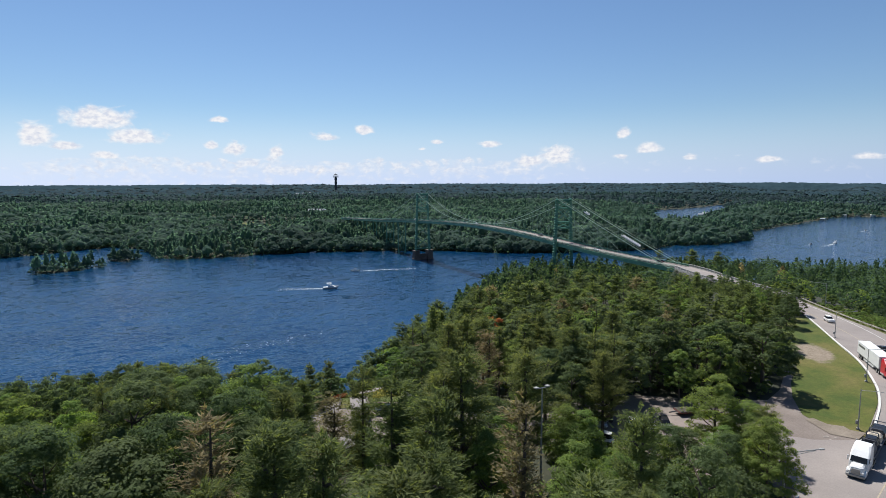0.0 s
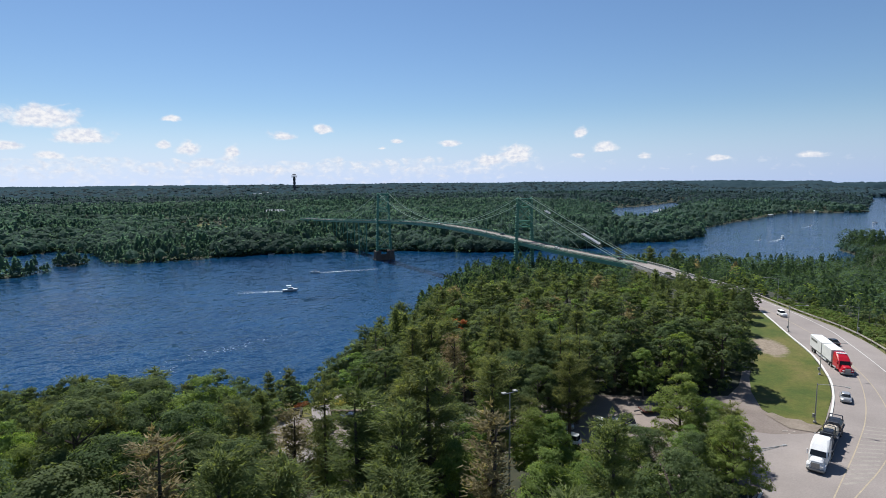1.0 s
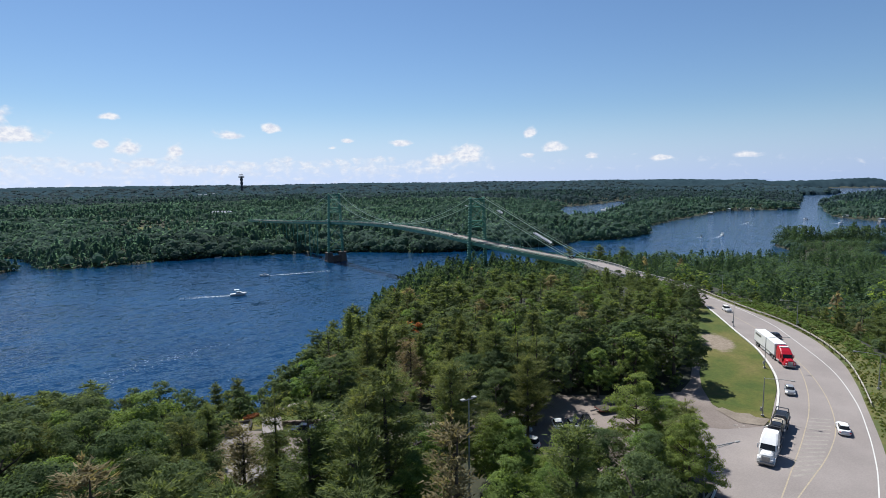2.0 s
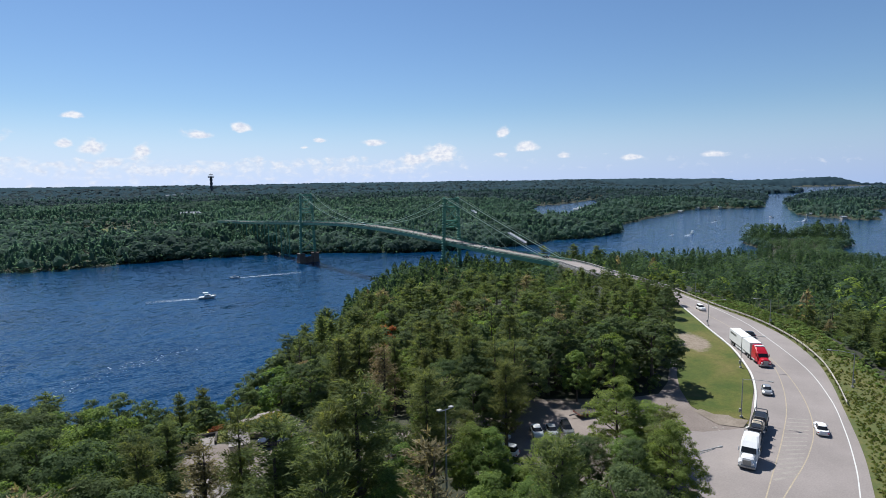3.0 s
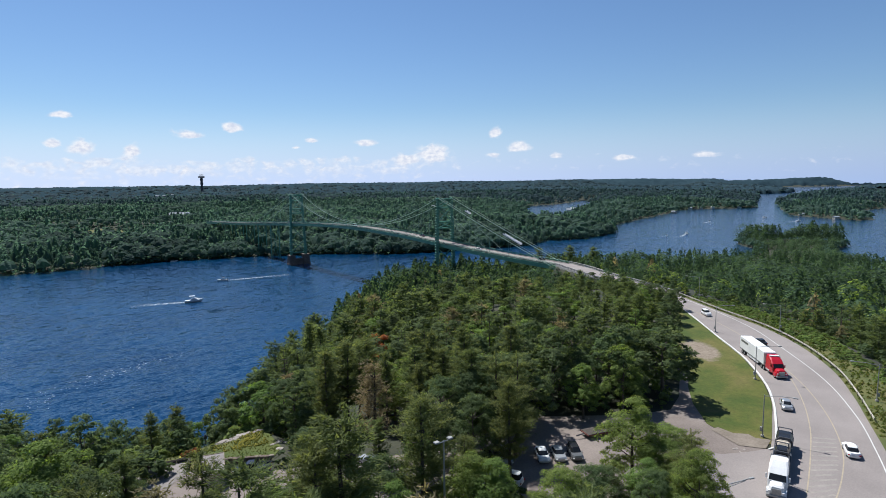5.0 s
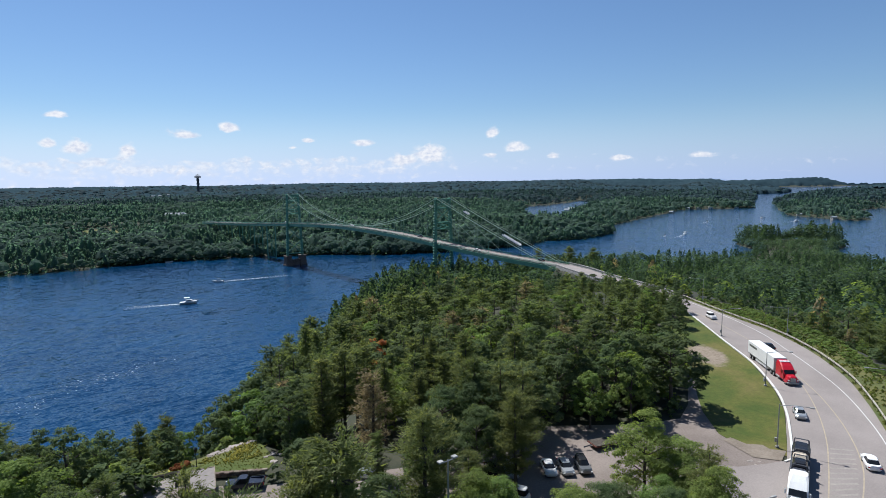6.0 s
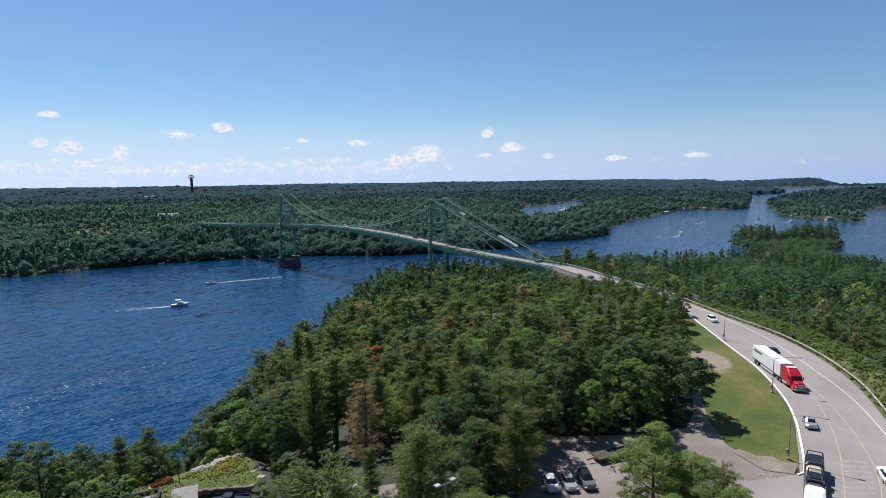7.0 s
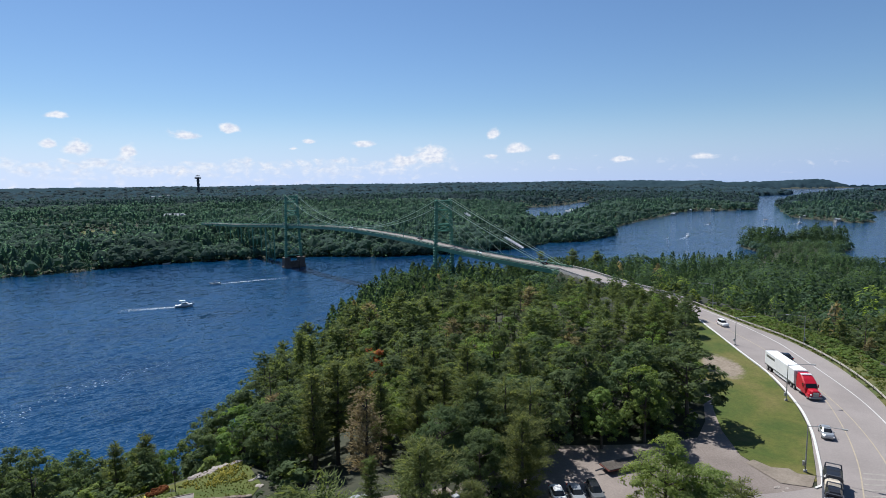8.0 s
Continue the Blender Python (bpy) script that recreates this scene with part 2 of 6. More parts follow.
# ---------------------------------------------------------------- mesh tools
class Shape:
    """Collects boxes, tubes and lofts into one mesh."""

    def __init__(self):
        self.v, self.f = [], []

    def add(self, verts, faces, m=None):
        k = len(self.v)
        self.v += [tuple(m @ Vector(p)) if m else tuple(p) for p in verts]
        self.f += [tuple(k + i for i in f) for f in faces]
        return self

    def box(self, x0, x1, y0, y1, z0, z1, chamfer=0.0, m=None):
        if not chamfer:
            v = [(x, y, z) for z in (z0, z1) for x, y in ((x0, y0), (x1, y0), (x1, y1), (x0, y1))]
            return self.add(v, [(3, 2, 1, 0), (4, 5, 6, 7), (0, 1, 5, 4), (1, 2, 6, 5), (2, 3, 7, 6), (3, 0, 4, 7)], m)
        c = chamfer
        rings = [(z0, c), (z0 + c, 0), (z1 - c, 0), (z1, c)]
        return self.loft([[(x0 + d + (c if d == 0 else 0), y0 + d, z), (x1 - d - (c if d == 0 else 0), y0 + d, z), (x1 - d, y0 + d + (c if d == 0 else 0), z), (x1 - d, y1 - d - (c if d == 0 else 0), z),
                           (x1 - d - (c if d == 0 else 0), y1 - d, z), (x0 + d + (c if d == 0 else 0), y1 - d, z), (x0 + d, y1 - d - (c if d == 0 else 0), z), (x0 + d, y0 + d + (c if d == 0 else 0), z)] for z, d in rings], m)

    def loft(self, rings, m=None, caps=True):
        n = len(rings[0])
        faces = [(a * n + i, a * n + (i + 1) % n, (a + 1) * n + (i + 1) % n, (a + 1) * n + i) for a in range(len(rings) - 1) for i in range(n)]
        if caps:
            faces += [tuple(range(n - 1, -1, -1)), tuple((len(rings) - 1) * n + i for i in range(n))]
        return self.add([p for r in rings for p in r], faces, m)

    def tube(self, path, radius, sides=6, m=None):
        """A tube along points; radius may be one number or one for each point."""
        pts = [Vector(p) for p in path]
        radii = radius if isinstance(radius, (list, tuple)) else [radius] * len(pts)
        rings = []
        for i, p in enumerate(pts):
            way = (pts[min(i + 1, len(pts) - 1)] - pts[max(i - 1, 0)]).normalized()
            side = way.cross(Vector((0, 0, 1)) if abs(way.z) < 0.95 else Vector((1, 0, 0))).normalized()
            up = side.cross(way)
            rings.append([p + (side * math.cos(a) + up * math.sin(a)) * radii[i] for a in (2 * math.pi * j / sides for j in range(sides))])
        return self.loft(rings, m)

    def beam(self, a, b, w, h=None):
        """A square bar from a to b."""
        return self.tube([a, b], [w * 0.7071] * 2, 4) if h is None else self.tube([a, b], [w * 0.7071] * 2, 4)

    def wheel(self, x, y, r, w):
        rings = [[(x + s, y + rr * math.cos(a), r + rr * math.sin(a)) for a in (2 * math.pi * j / 14 for j in range(14))] for s, rr in ((-w / 2, r * 0.9), (-w * 0.4, r), (w * 0.4, r), (w / 2, r * 0.9))]
        return self.loft(rings)

    def mesh(self, name):
        me = bpy.data.meshes.new(name)
        me.from_pydata(self.v, [], self.f)
        me.update()
        return me


def part(name, shape, mat, parent=None, label="", m=None):
    me = shape.mesh(name) if isinstance(shape, Shape) else shape
    if not me.materials:
        me.materials.append(mat)
    ob = new(name, me)
    ob.parent = parent
    if m is not None:
        ob.matrix_basis = m
    return tagged(ob, label)


def thing(name, label, category, group="", kind="", m=None):
    ob = new(name)
    if m is not None:
        ob.matrix_basis = m
    return tagged(ob, label, category, group, kind)


def raw_mesh(name, verts, faces, mat):
    """A mesh from arrays of corners and equal faces."""
    verts, faces = np.asarray(verts, np.float32), np.asarray(faces, np.int32)
    me = bpy.data.meshes.new(name)
    me.vertices.add(len(verts))
    me.vertices.foreach_set("co", verts.ravel())
    me.loops.add(faces.size)
    me.loops.foreach_set("vertex_index", faces.ravel())
    me.polygons.add(len(faces))
    me.polygons.foreach_set("loop_start", np.arange(0, faces.size, faces.shape[1], dtype=np.int32))
    me.polygons.foreach_set("loop_total", np.full(len(faces), faces.shape[1], np.int32))
    me.update(calc_edges=True)
    me.materials.append(mat)
    return me


# ---------------------------------------------------------------- the lie of the land
MAINLAND = [(-1500, 640), (-400, 380), (-120, 262), (-60, 225), (-10, 200), (30, 185), (50, 177), (66, 198), (95, 222), (130, 258), (165, 296), (195, 328), (222, 348),
            (262, 342), (300, 318), (345, 302), (395, 300), (450, 278), (500, 262), (560, 260), (640, 288), (690, 336), (725, 338), (770, 306), (782, 262), (745, 240), (690, 236), (630, 216), (590, 192), (566, 160), (570, 100), (590, 20), (760, -200), (1500, -900), (0, -3000), (-3000, -1500)]
ISLAND = [(-5200, 2200), (-1500, 1150), (-500, 830), (-160, 742), (-120, 765), (-60, 815), (-20, 770), (-7, 667), (43, 645), (84, 649), (151, 648), (236, 622), (291, 585), (349, 534), (420, 510),
          (511, 492), (560, 512), (605, 492), (713, 518), (760, 556), (813, 594), (1000, 650), (1159, 694), (1288, 745), (1400, 690), (1493, 648), (1540, 690), (2122, 930), (3400, 1560), (5200, 2250), (5200, 5200), (-5200, 5200)]
EASTLAND = [(1242, 498), (1190, 420), (1156, 358), (1200, 335), (1300, 385), (1478, 440), (1640, 430), (1700, 380), (2300, 500), (2500, 420), (3000, 640), (3050, 900), (2300, 900), (1760, 740), (1420, 580)]
FARLAND = [(2493, 1382), (2558, 1139), (2747, 1076), (3015, 1158), (3152, 1403), (3236, 1794)]
FARRIDGE = [(4078, 2078), (4077, 1815), (4301, 1565), (4560, 1400), (4680, 1440), (4500, 2010), (4393, 2238)]
FARRIM = [(4548, 1655), (4744, 1008), (4837, -169), (4947, -173), (4889, 774), (4651, 1693)]
BAY = [(735, 708), (823, 738), (971, 828), (1089, 896), (1300, 1015), (1500, 1185), (1680, 1300), (1560, 1272), (1430, 1205), (1314, 1168), (1190, 1155), (1000, 960), (860, 830)]
INLET = [(78, 905), (128, 890), (190, 930), (205, 1010), (160, 1075), (100, 1110)]
COVE = [(2500, 1750), (2700, 1700), (3500, 2050), (3300, 2250)]
ISLETS = [[(-108, 604), (-90, 600), (-70, 606), (-66, 620), (-85, 632), (-106, 622)], [(-64, 622), (-54, 622), (-55, 632), (-64, 632)], [(-52, 668), (-36, 660), (-24, 668), (-30, 684), (-48, 684)]]


def inside_distance(x, y, poly):
    """Distance to the polygon's edge, positive inside."""
    x, y = np.asarray(x, float), np.asarray(y, float)
    best, inside = np.full(x.shape, 1e18), np.zeros(x.shape, bool)
    for (ax, ay), (bx, by) in zip(poly, poly[1:] + poly[:1]):
        ex, ey = bx - ax, by - ay
        u = np.clip(((x - ax) * ex + (y - ay) * ey) / (ex * ex + ey * ey), 0, 1)
        best = np.minimum(best, (x - ax - u * ex) ** 2 + (y - ay - u * ey) ** 2)
        if ay != by:
            inside ^= ((ay > y) != (by > y)) & (x < (bx - ax) * (y - ay) / (by - ay) + ax)
    return np.where(inside, 1, -1) * np.sqrt(best)


def lattice(x, y, size, seed):
    """Smooth value noise from 0 to 1."""
    table = np.random.RandomState(seed).rand(64, 64)
    u, v = np.asarray(x, float) / size, np.asarray(y, float) / size
    i, j = np.floor(u).astype(int), np.floor(v).astype(int)
    fu, fv = u - i, v - j
    fu, fv = fu * fu * (3 - 2 * fu), fv * fv * (3 - 2 * fv)
    pick = lambda a, b: table[a % 64, b % 64]
    return (pick(i, j) * (1 - fu) + pick(i + 1, j) * fu) * (1 - fv) + (pick(i, j + 1) * (1 - fu) + pick(i + 1, j + 1) * fu) * fv


def smooth(a, b, v):
    u = np.clip((v - a) / (b - a), 0, 1)
    return u * u * (3 - 2 * u)


def curve_points(points, step):
    """Points at even steps on a smooth line through the given ones."""
    p = [Vector(q) for q in points]
    p = [2 * p[0] - p[1]] + p + [2 * p[-1] - p[-2]]
    out = []
    for a, b, c, d in zip(p, p[1:], p[2:], p[3:]):
        n = max(1, int((c - b).length / step))
        for i in range(n):
            t = i / n
            out.append(0.5 * (2 * b + (c - a) * t + (2 * a - 5 * b + 4 * c - d) * t * t + (3 * b - a - 3 * c + d) * t * t * t))
    return out + [p[-2]]


ROAD_Z = 34.7
LEFT_EDGE = [(231.2, 209), (224, 194), (215, 173), (209, 155), (203, 140), (195, 126), (186, 115), (174.5, 103.5), (163.5, 92.8), (149.5, 79), (135.5, 68.2), (125.3, 62.2), (116, 58.2), (106.3, 54.3), (90, 48.5), (70, 42), (40, 32), (0, 18), (-60, 0)]
RIGHT_EDGE = [(241.4, 209), (236, 193), (225, 170), (218.5, 152), (212.5, 138), (206.5, 128), (200, 118), (192, 105), (182, 88), (170, 74), (155, 61.7), (141, 53.5), (128.6, 47.3), (111, 38.7), (98.8, 33.6), (80, 26.5), (40, 12), (0, 0), (-60, -18)]
ROAD = LEFT_EDGE + RIGHT_EDGE[::-1]
WEST_LOT = [(64, 87), (40, 98), (28, 107), (20, 101), (38, 84), (58, 73), (63, 78)]
LOT = [(104, 53.5), (103, 58), (106, 65), (113, 71.5), (121, 77), (129.5, 82), (127.5, 82.6), (114.5, 75.2), (107, 72.6), (101, 75), (95, 79), (86, 86), (76, 92), (68, 90), (63, 84), (62, 76), (64, 66), (68, 57), (76, 48), (74, 43.3), (90, 48.5)]
VERGE = [(106.3, 54.3), (103.3, 57.5), (106, 65), (113, 71.5), (121, 77), (131, 82), (142, 91), (152, 100), (160, 107), (172, 113), (186, 115), (174.5, 103.5), (163.5, 92.8), (149.5, 79), (135.5, 68.2), (125.3, 62.2), (116, 58.2)]
BANK = [(206.5, 128), (200, 118), (192, 105), (182, 88), (170, 74), (155, 61.7), (141, 53.5), (128.6, 47.3), (111, 38.7), (98.8, 33.6), (80, 26.5), (40, 12), (48, -8), (90, 8), (115, 24), (135, 36), (152, 46), (166, 56), (186, 70), (205, 84), (212, 96), (212, 116)]
PATIO = [(18.8, 111.8), (30.2, 110.0), (28.9, 106.4), (25.4, 103.0), (20.2, 105.5)]
GARDEN = [(26.5, 114), (29, 106.5), (33.5, 106.2), (40.5, 102.2), (43.8, 106), (45.2, 117.2), (42, 118.6), (36.5, 116.8), (30, 116.2)]


def land_distance(x, y):
    d = np.maximum(inside_distance(x, y, MAINLAND), inside_distance(x, y, ISLAND))
    for poly in (EASTLAND, FARLAND, FARRIDGE, FARRIM, *ISLETS):
        d = np.maximum(d, inside_distance(x, y, poly))
    for hole in (BAY, COVE, INLET):
        d = np.minimum(d, -inside_distance(x, y, hole))
    return d


def ground_z(x, y):
    x, y = np.asarray(x, float), np.asarray(y, float)
    d = land_distance(x, y)
    away = np.hypot(x, y)
    home = inside_distance(x, y, MAINLAND)
    east = smooth(215, 330, x - 0.35 * (y - 100))
    bluff = smooth(5, 25, x) * (1 - smooth(50, 80, x)) * smooth(60, 110, y)
    near = 0.5 + 2.5 * smooth(0, 12, home) + (31.5 - 21 * east) * (1 - (1 - np.clip((home + 4 - 26 * bluff) / (115 - 50 * bluff + 150 * smooth(300, 480, x + y)), 0, 1)) ** 1.8) + 2.5 * (lattice(x, y, 40, 3) - 0.5) * smooth(10, 60, home)
    far = 0.6 + 9 * smooth(0, 90, d) + 13 * lattice(x, y, 420, 5) * smooth(40, 300, d) + 30 * smooth(1900, 4700, away) * smooth(30, 260, d) + 22 * (lattice(x, y, 900, 6) - 0.5) * smooth(1300, 2600, away) * smooth(4900, 4000, away) * smooth(60, 700, d)
    ridge = inside_distance(x, y, FARRIDGE)
    far = np.where(ridge > 0, 0.6 + (29 + 15 * smooth(66, 70.5, np.degrees(np.arctan2(x, y))) + 4 * lattice(x, y, 300, 8)) * smooth(-10, 120, ridge), far)
    z = np.where(home > 0, near, np.where(d > 0, far, np.maximum(-5, d * 0.5)))
    low = smooth(255, 330, x - 0.3 * (y - 100)) * (home > 0)
    z = z * (1 - low) + np.minimum(z, 3 + 9 * (1 - smooth(280, 600, away))) * low
    # the road, the lot and the verge lie level; the bank falls away beside the road
    flat = np.maximum.reduce([inside_distance(x, y, p) for p in (ROAD, LOT, WEST_LOT, VERGE, PATIO)])
    side = inside_distance(x, y, RIGHT_EDGE + [(-60, -400), (420, -400), (420, 209)])
    z = np.where((side > 0) & (home > 0), np.minimum(z, ROAD_Z - np.clip(side, 0, 15) * 0.10 - np.clip(side - 15, 0, 26) * 0.58), z)
    k = smooth(-16 + 10 * smooth(120, 150, y), 0, flat)
    z = z * (1 - k) + (ROAD_Z - 0.12) * k
    # the garden is a terrace that breaks off at its rocky edge
    k = smooth(-7, 0.5, inside_distance(x, y, GARDEN)) * (1 - smooth(-2, 0, inside_distance(x, y, WEST_LOT)))
    return z * (1 - k) + np.maximum(z, 34.3 - 0.10 * np.clip(y - 104, 0, 20)) * k


def drop(x, y):
    return float(ground_z(np.array([x]), np.array([y]))[0])


# ground: one sheet out to the horizon, finer where the camera looks
angles = np.radians(np.concatenate([np.arange(-30, 95, 0.6), np.arange(95, 330, 5.0)]))
radii = np.concatenate([np.arange(6, 330, 3.0), 330 * 1.02 ** np.arange(0, 138)])
radii = radii[radii < 4960]
gx, gy = np.outer(radii, np.sin(angles)), np.outer(radii, np.cos(angles))
gz = ground_z(gx, gy)
na, nr = len(angles), len(radii)
cells = np.array([(i * na + j, i * na + (j + 1) % na, (i + 1) * na + (j + 1) % na, (i + 1) * na + j) for i in range(nr - 1) for j in range(na)])[:, ::-1]
ground = tagged(new("ground", raw_mesh("ground", np.stack([gx, gy, gz], -1).reshape(-1, 3), cells, FLOOR)), "wooded ground of leaf litter, earth and rock", "ground", kind="structure")
ground.data.polygons.foreach_set("use_smooth", np.ones(len(ground.data.polygons), bool))
middle = raw_mesh("ground_middle", [(7 * math.sin(a), 7 * math.cos(a), drop(0, 0) - 0.05) for a in angles[::8]], [list(range(len(angles[::8])))[::-1]], FLOOR)
tagged(new("ground_middle", middle), "leaf litter on level ground", "ground", kind="structure")
ring = [(4955 * math.sin(a), 4955 * math.cos(a), 0.0) for a in (2 * math.pi * i / 180 for i in range(180))]
tagged(new("water", raw_mesh("water", ring, [list(range(180))[::-1]], WATER)), "deep blue river water with wind ripples", "water", kind="structure")


def sheet(name, poly, lift, mat, label, category, step=2.5):
    """A thin surface draped on the ground, of even cells inside a polygon."""
    xs, ys = [p[0] for p in poly], [p[1] for p in poly]
    bm = bmesh.new()
    bm.faces.new([bm.verts.new((x, y, 0)) for x, y in poly])
    for axis, low, high in ((0, min(xs), max(xs)), (1, min(ys), max(ys))):
        v = low + step
        while v < high:
            bmesh.ops.bisect_plane(bm, geom=bm.verts[:] + bm.edges[:] + bm.faces[:], plane_co=(v, v, 0), plane_no=(1, 0, 0) if axis == 0 else (0, 1, 0))
            v += step
    bmesh.ops.recalc_face_normals(bm, faces=bm.faces)
    bm.verts.ensure_lookup_table()
    z = ground_z(np.array([v.co.x for v in bm.verts]), np.array([v.co.y for v in bm.verts]))
    for v, h in zip(bm.verts, z):
        v.co.z = h + lift
    if bm.faces[:] and sum(f.normal.z for f in bm.faces) < 0:
        bmesh.ops.reverse_faces(bm, faces=bm.faces)
    me = bpy.data.meshes.new(name)
    bm.to_mesh(me)
    bm.free()
    me.materials.append(mat)
    return tagged(new(name, me), label, category, kind="structure")


# ---------------------------------------------------------------- road
def pair_of_edges(a, b, n=8):
    """The two road edges, cut into the same number of steps."""
    def spread(points):
        p = [Vector((*q, 0)) for q in points]
        p = [2 * p[0] - p[1]] + p + [2 * p[-1] - p[-2]]
        out = []
        for k in range(1, len(p) - 2):
            q, r, s, t = p[k - 1:k + 3]
            for i in range(n):
                u = i / n
                out.append(0.5 * (2 * r + (s - q) * u + (2 * q - 5 * r + 4 * s - t) * u * u + (3 * r - q - 3 * s + t) * u ** 3))
        return out + [p[-2]]
    return list(zip(spread(a), spread(b)))


EDGES = pair_of_edges(LEFT_EDGE, RIGHT_EDGE)


def ribbon(name, pairs, z, mat, label, category):
    v = [(p.x, p.y, z) for pair in pairs for p in pair]
    f = [(2 * i, 2 * i + 1, 2 * i + 3, 2 * i + 2) for i in range(len(pairs) - 1)]
    return tagged(new(name, raw_mesh(name, v, np.array(f)[:, ::-1], mat)), label, category, kind="structure")


def across(u, start=0, end=None):
    """A line along the road, at the share u of the way from its left to its right edge."""
    return [a.lerp(b, u) for a, b in EDGES[start:end]]


def stripe(name, line, width, mat, label, z=ROAD_Z + 0.012):
    pairs = []
    for i, p in enumerate(line):
        way = (line[min(i + 1, len(line) - 1)] - line[max(i - 1, 0)]).normalized()
        side = Vector((way.y, -way.x, 0)) * width / 2
        pairs.append((p + side, p - side))
    return ribbon(name, pairs, z, mat, label, "road marking")


sheet("lot", LOT, 0.06, GRAVEL, "pale grey gravel parking lot", "parking lot")
sheet("west_lot", WEST_LOT, 0.06, GRAVEL, "pale gravel drive under scattered trees", "parking lot")
sheet("lot_apron", [(104.7, 52.7), (104.2, 53.9), (100.8, 55.4), (96.9, 57.6), (95.5, 59.4), (92.6, 61.3), (88.1, 61.2), (84, 56.5), (80, 50.5), (76.5, 46.0), (74.5, 43.8), (75.0, 42.3), (90.5, 47.3)], 0.10, ASPHALT, "worn asphalt apron where the lot meets the road", "parking lot")
sheet("shore_lawn", [(126, 1100), (150, 1087), (172, 1070), (184, 1084), (156, 1125), (130, 1130)], 0.5, GRASS, "sunlit grass clearing on the far shore", "grass", 12)
sheet("verge", VERGE, 0.08, GRASS, "mown yellow-green grass verge beside the road", "grass")
sheet("bank", BANK, 0.10, SCRUB, "rough grass bank below the guard rail", "grass")
sheet("dirt_corner", [(107.8, 55.0), (106.6, 57.0), (107.2, 58.4), (105.6, 60.2), (106.0, 63.0), (104.2, 63.4), (103.0, 60.6), (101.8, 57.4), (103.9, 54.1)], 0.14, DIRT, "bare trodden earth where the verge meets the lot", "ground", 1.0)
sheet("patio", PATIO, 0.10, DECK, "pale pinkish paved terrace beside the garden", "paving")
sheet("garden_lawn", GARDEN, 0.06, GRASS, "sunlit garden lawn above the river", "grass")
ribbon("road", EDGES, ROAD_Z, ASPHALT, "worn grey asphalt road sweeping in a curve", "road")

white_right = [Vector((*p, 0)) for p in ((215, 149), (206, 131), (198, 117), (189, 103), (179, 90), (170.3, 81.3), (148.3, 61.7), (130.6, 50), (116, 42.6), (104.2, 37.4), (95.8, 34.2), (78, 28), (40, 15), (0, 3))]
stripe("line_right", curve_points(white_right, 1.5), 0.17, LINE_W, "white edge line on the road")
yellow_left = [Vector((*p, 0)) for p in ((212, 150), (201, 132), (192, 119), (176, 97), (162.5, 81.4), (150.6, 71.2), (140, 64.0), (128, 57.4), (116.7, 52.3), (107, 48.8), (99.8, 46.4), (90.5, 43.5), (78, 39.6), (50, 31), (0, 14))]
stripe("line_left", curve_points(yellow_left, 1.5), 0.18, LINE_Y, "yellow centre line on the road")
yellow_right = [Vector((*p, 0)) for p in ((161.2, 80.0), (147.5, 68.2), (138, 60.6), (127.8, 53.9), (118.8, 49.0), (111.0, 45.6), (104.1, 43.5), (97.7, 42.0), (91.4, 40.9), (84, 39.6))]
stripe("line_middle", curve_points(yellow_right, 1.5), 0.18, LINE_Y, "yellow line round the hatched island")
for i in range(15):
    u = i / 14
    a, b = Vector((114.0 - 24.5 * u, 50.9 - 8.1 * u, 0)), Vector((116.2 - 22.5 * u, 48.3 - 7.0 * u - 1.6 * u * (1 - u), 0))
    stripe("hatch_line", [a, b], 0.45, FADED, "worn pale hatch line on the road", ROAD_Z + 0.010)

# kerb along the verge, a pale concrete step
kerb_line = curve_points([Vector((*p, 0)) for p in ((186, 114.6), (174.5, 103.2), (163.5, 92.5), (149.5, 78.7), (135.5, 67.9), (125.3, 61.9), (116, 57.6), (107.2, 53.9), (105.2, 53.4), (103.9, 53.7))], 1.0)
kerb = Shape()
rings = []
for i, p in enumerate(kerb_line):
    way = (kerb_line[min(i + 1, len(kerb_line) - 1)] - kerb_line[max(i - 1, 0)]).normalized()
    side = Vector((way.y, -way.x, 0))
    rings.append([p + side * s + Vector((0, 0, ROAD_Z + h)) for s, h in ((-0.18, -0.2), (0.19, -0.2), (0.17, 0.14), (0.13, 0.17), (-0.18, 0.17))])
kerb.loft(rings)
tagged(new("kerb", kerb.mesh("kerb")), "pale concrete kerb along the grass verge", "kerb", kind="structure").data.materials.append(LINE_W)


# painted kerbs of the island where the lot opens on the road
for points, paint, label in (([(76.9, 49.6), (76.6, 48.1), (75.9, 47.4), (74.0, 46.9), (71.0, 46.0)], LINE_Y, "yellow painted kerb at the lot entrance"), ([(77.4, 47.5), (75.0, 46.6), (72.0, 45.6)], LINE_W, "white painted kerb at the lot entrance")):
    line = curve_points([Vector((*p, 0)) for p in points], 0.7)
    rings = []
    for i, p in enumerate(line):
        way = (line[min(i + 1, len(line) - 1)] - line[max(i - 1, 0)]).normalized()
        side = Vector((way.y, -way.x, 0))
        rings.append([p + side * d + Vector((0, 0, ROAD_Z + h)) for d, h in ((-0.15, -0.2), (0.15, -0.2), (0.14, 0.12), (0.10, 0.15), (-0.10, 0.15), (-0.14, 0.12))])
    tagged(new("kerb", Shape().loft(rings).mesh("kerb")), label, "kerb", kind="structure").data.materials.append(paint)


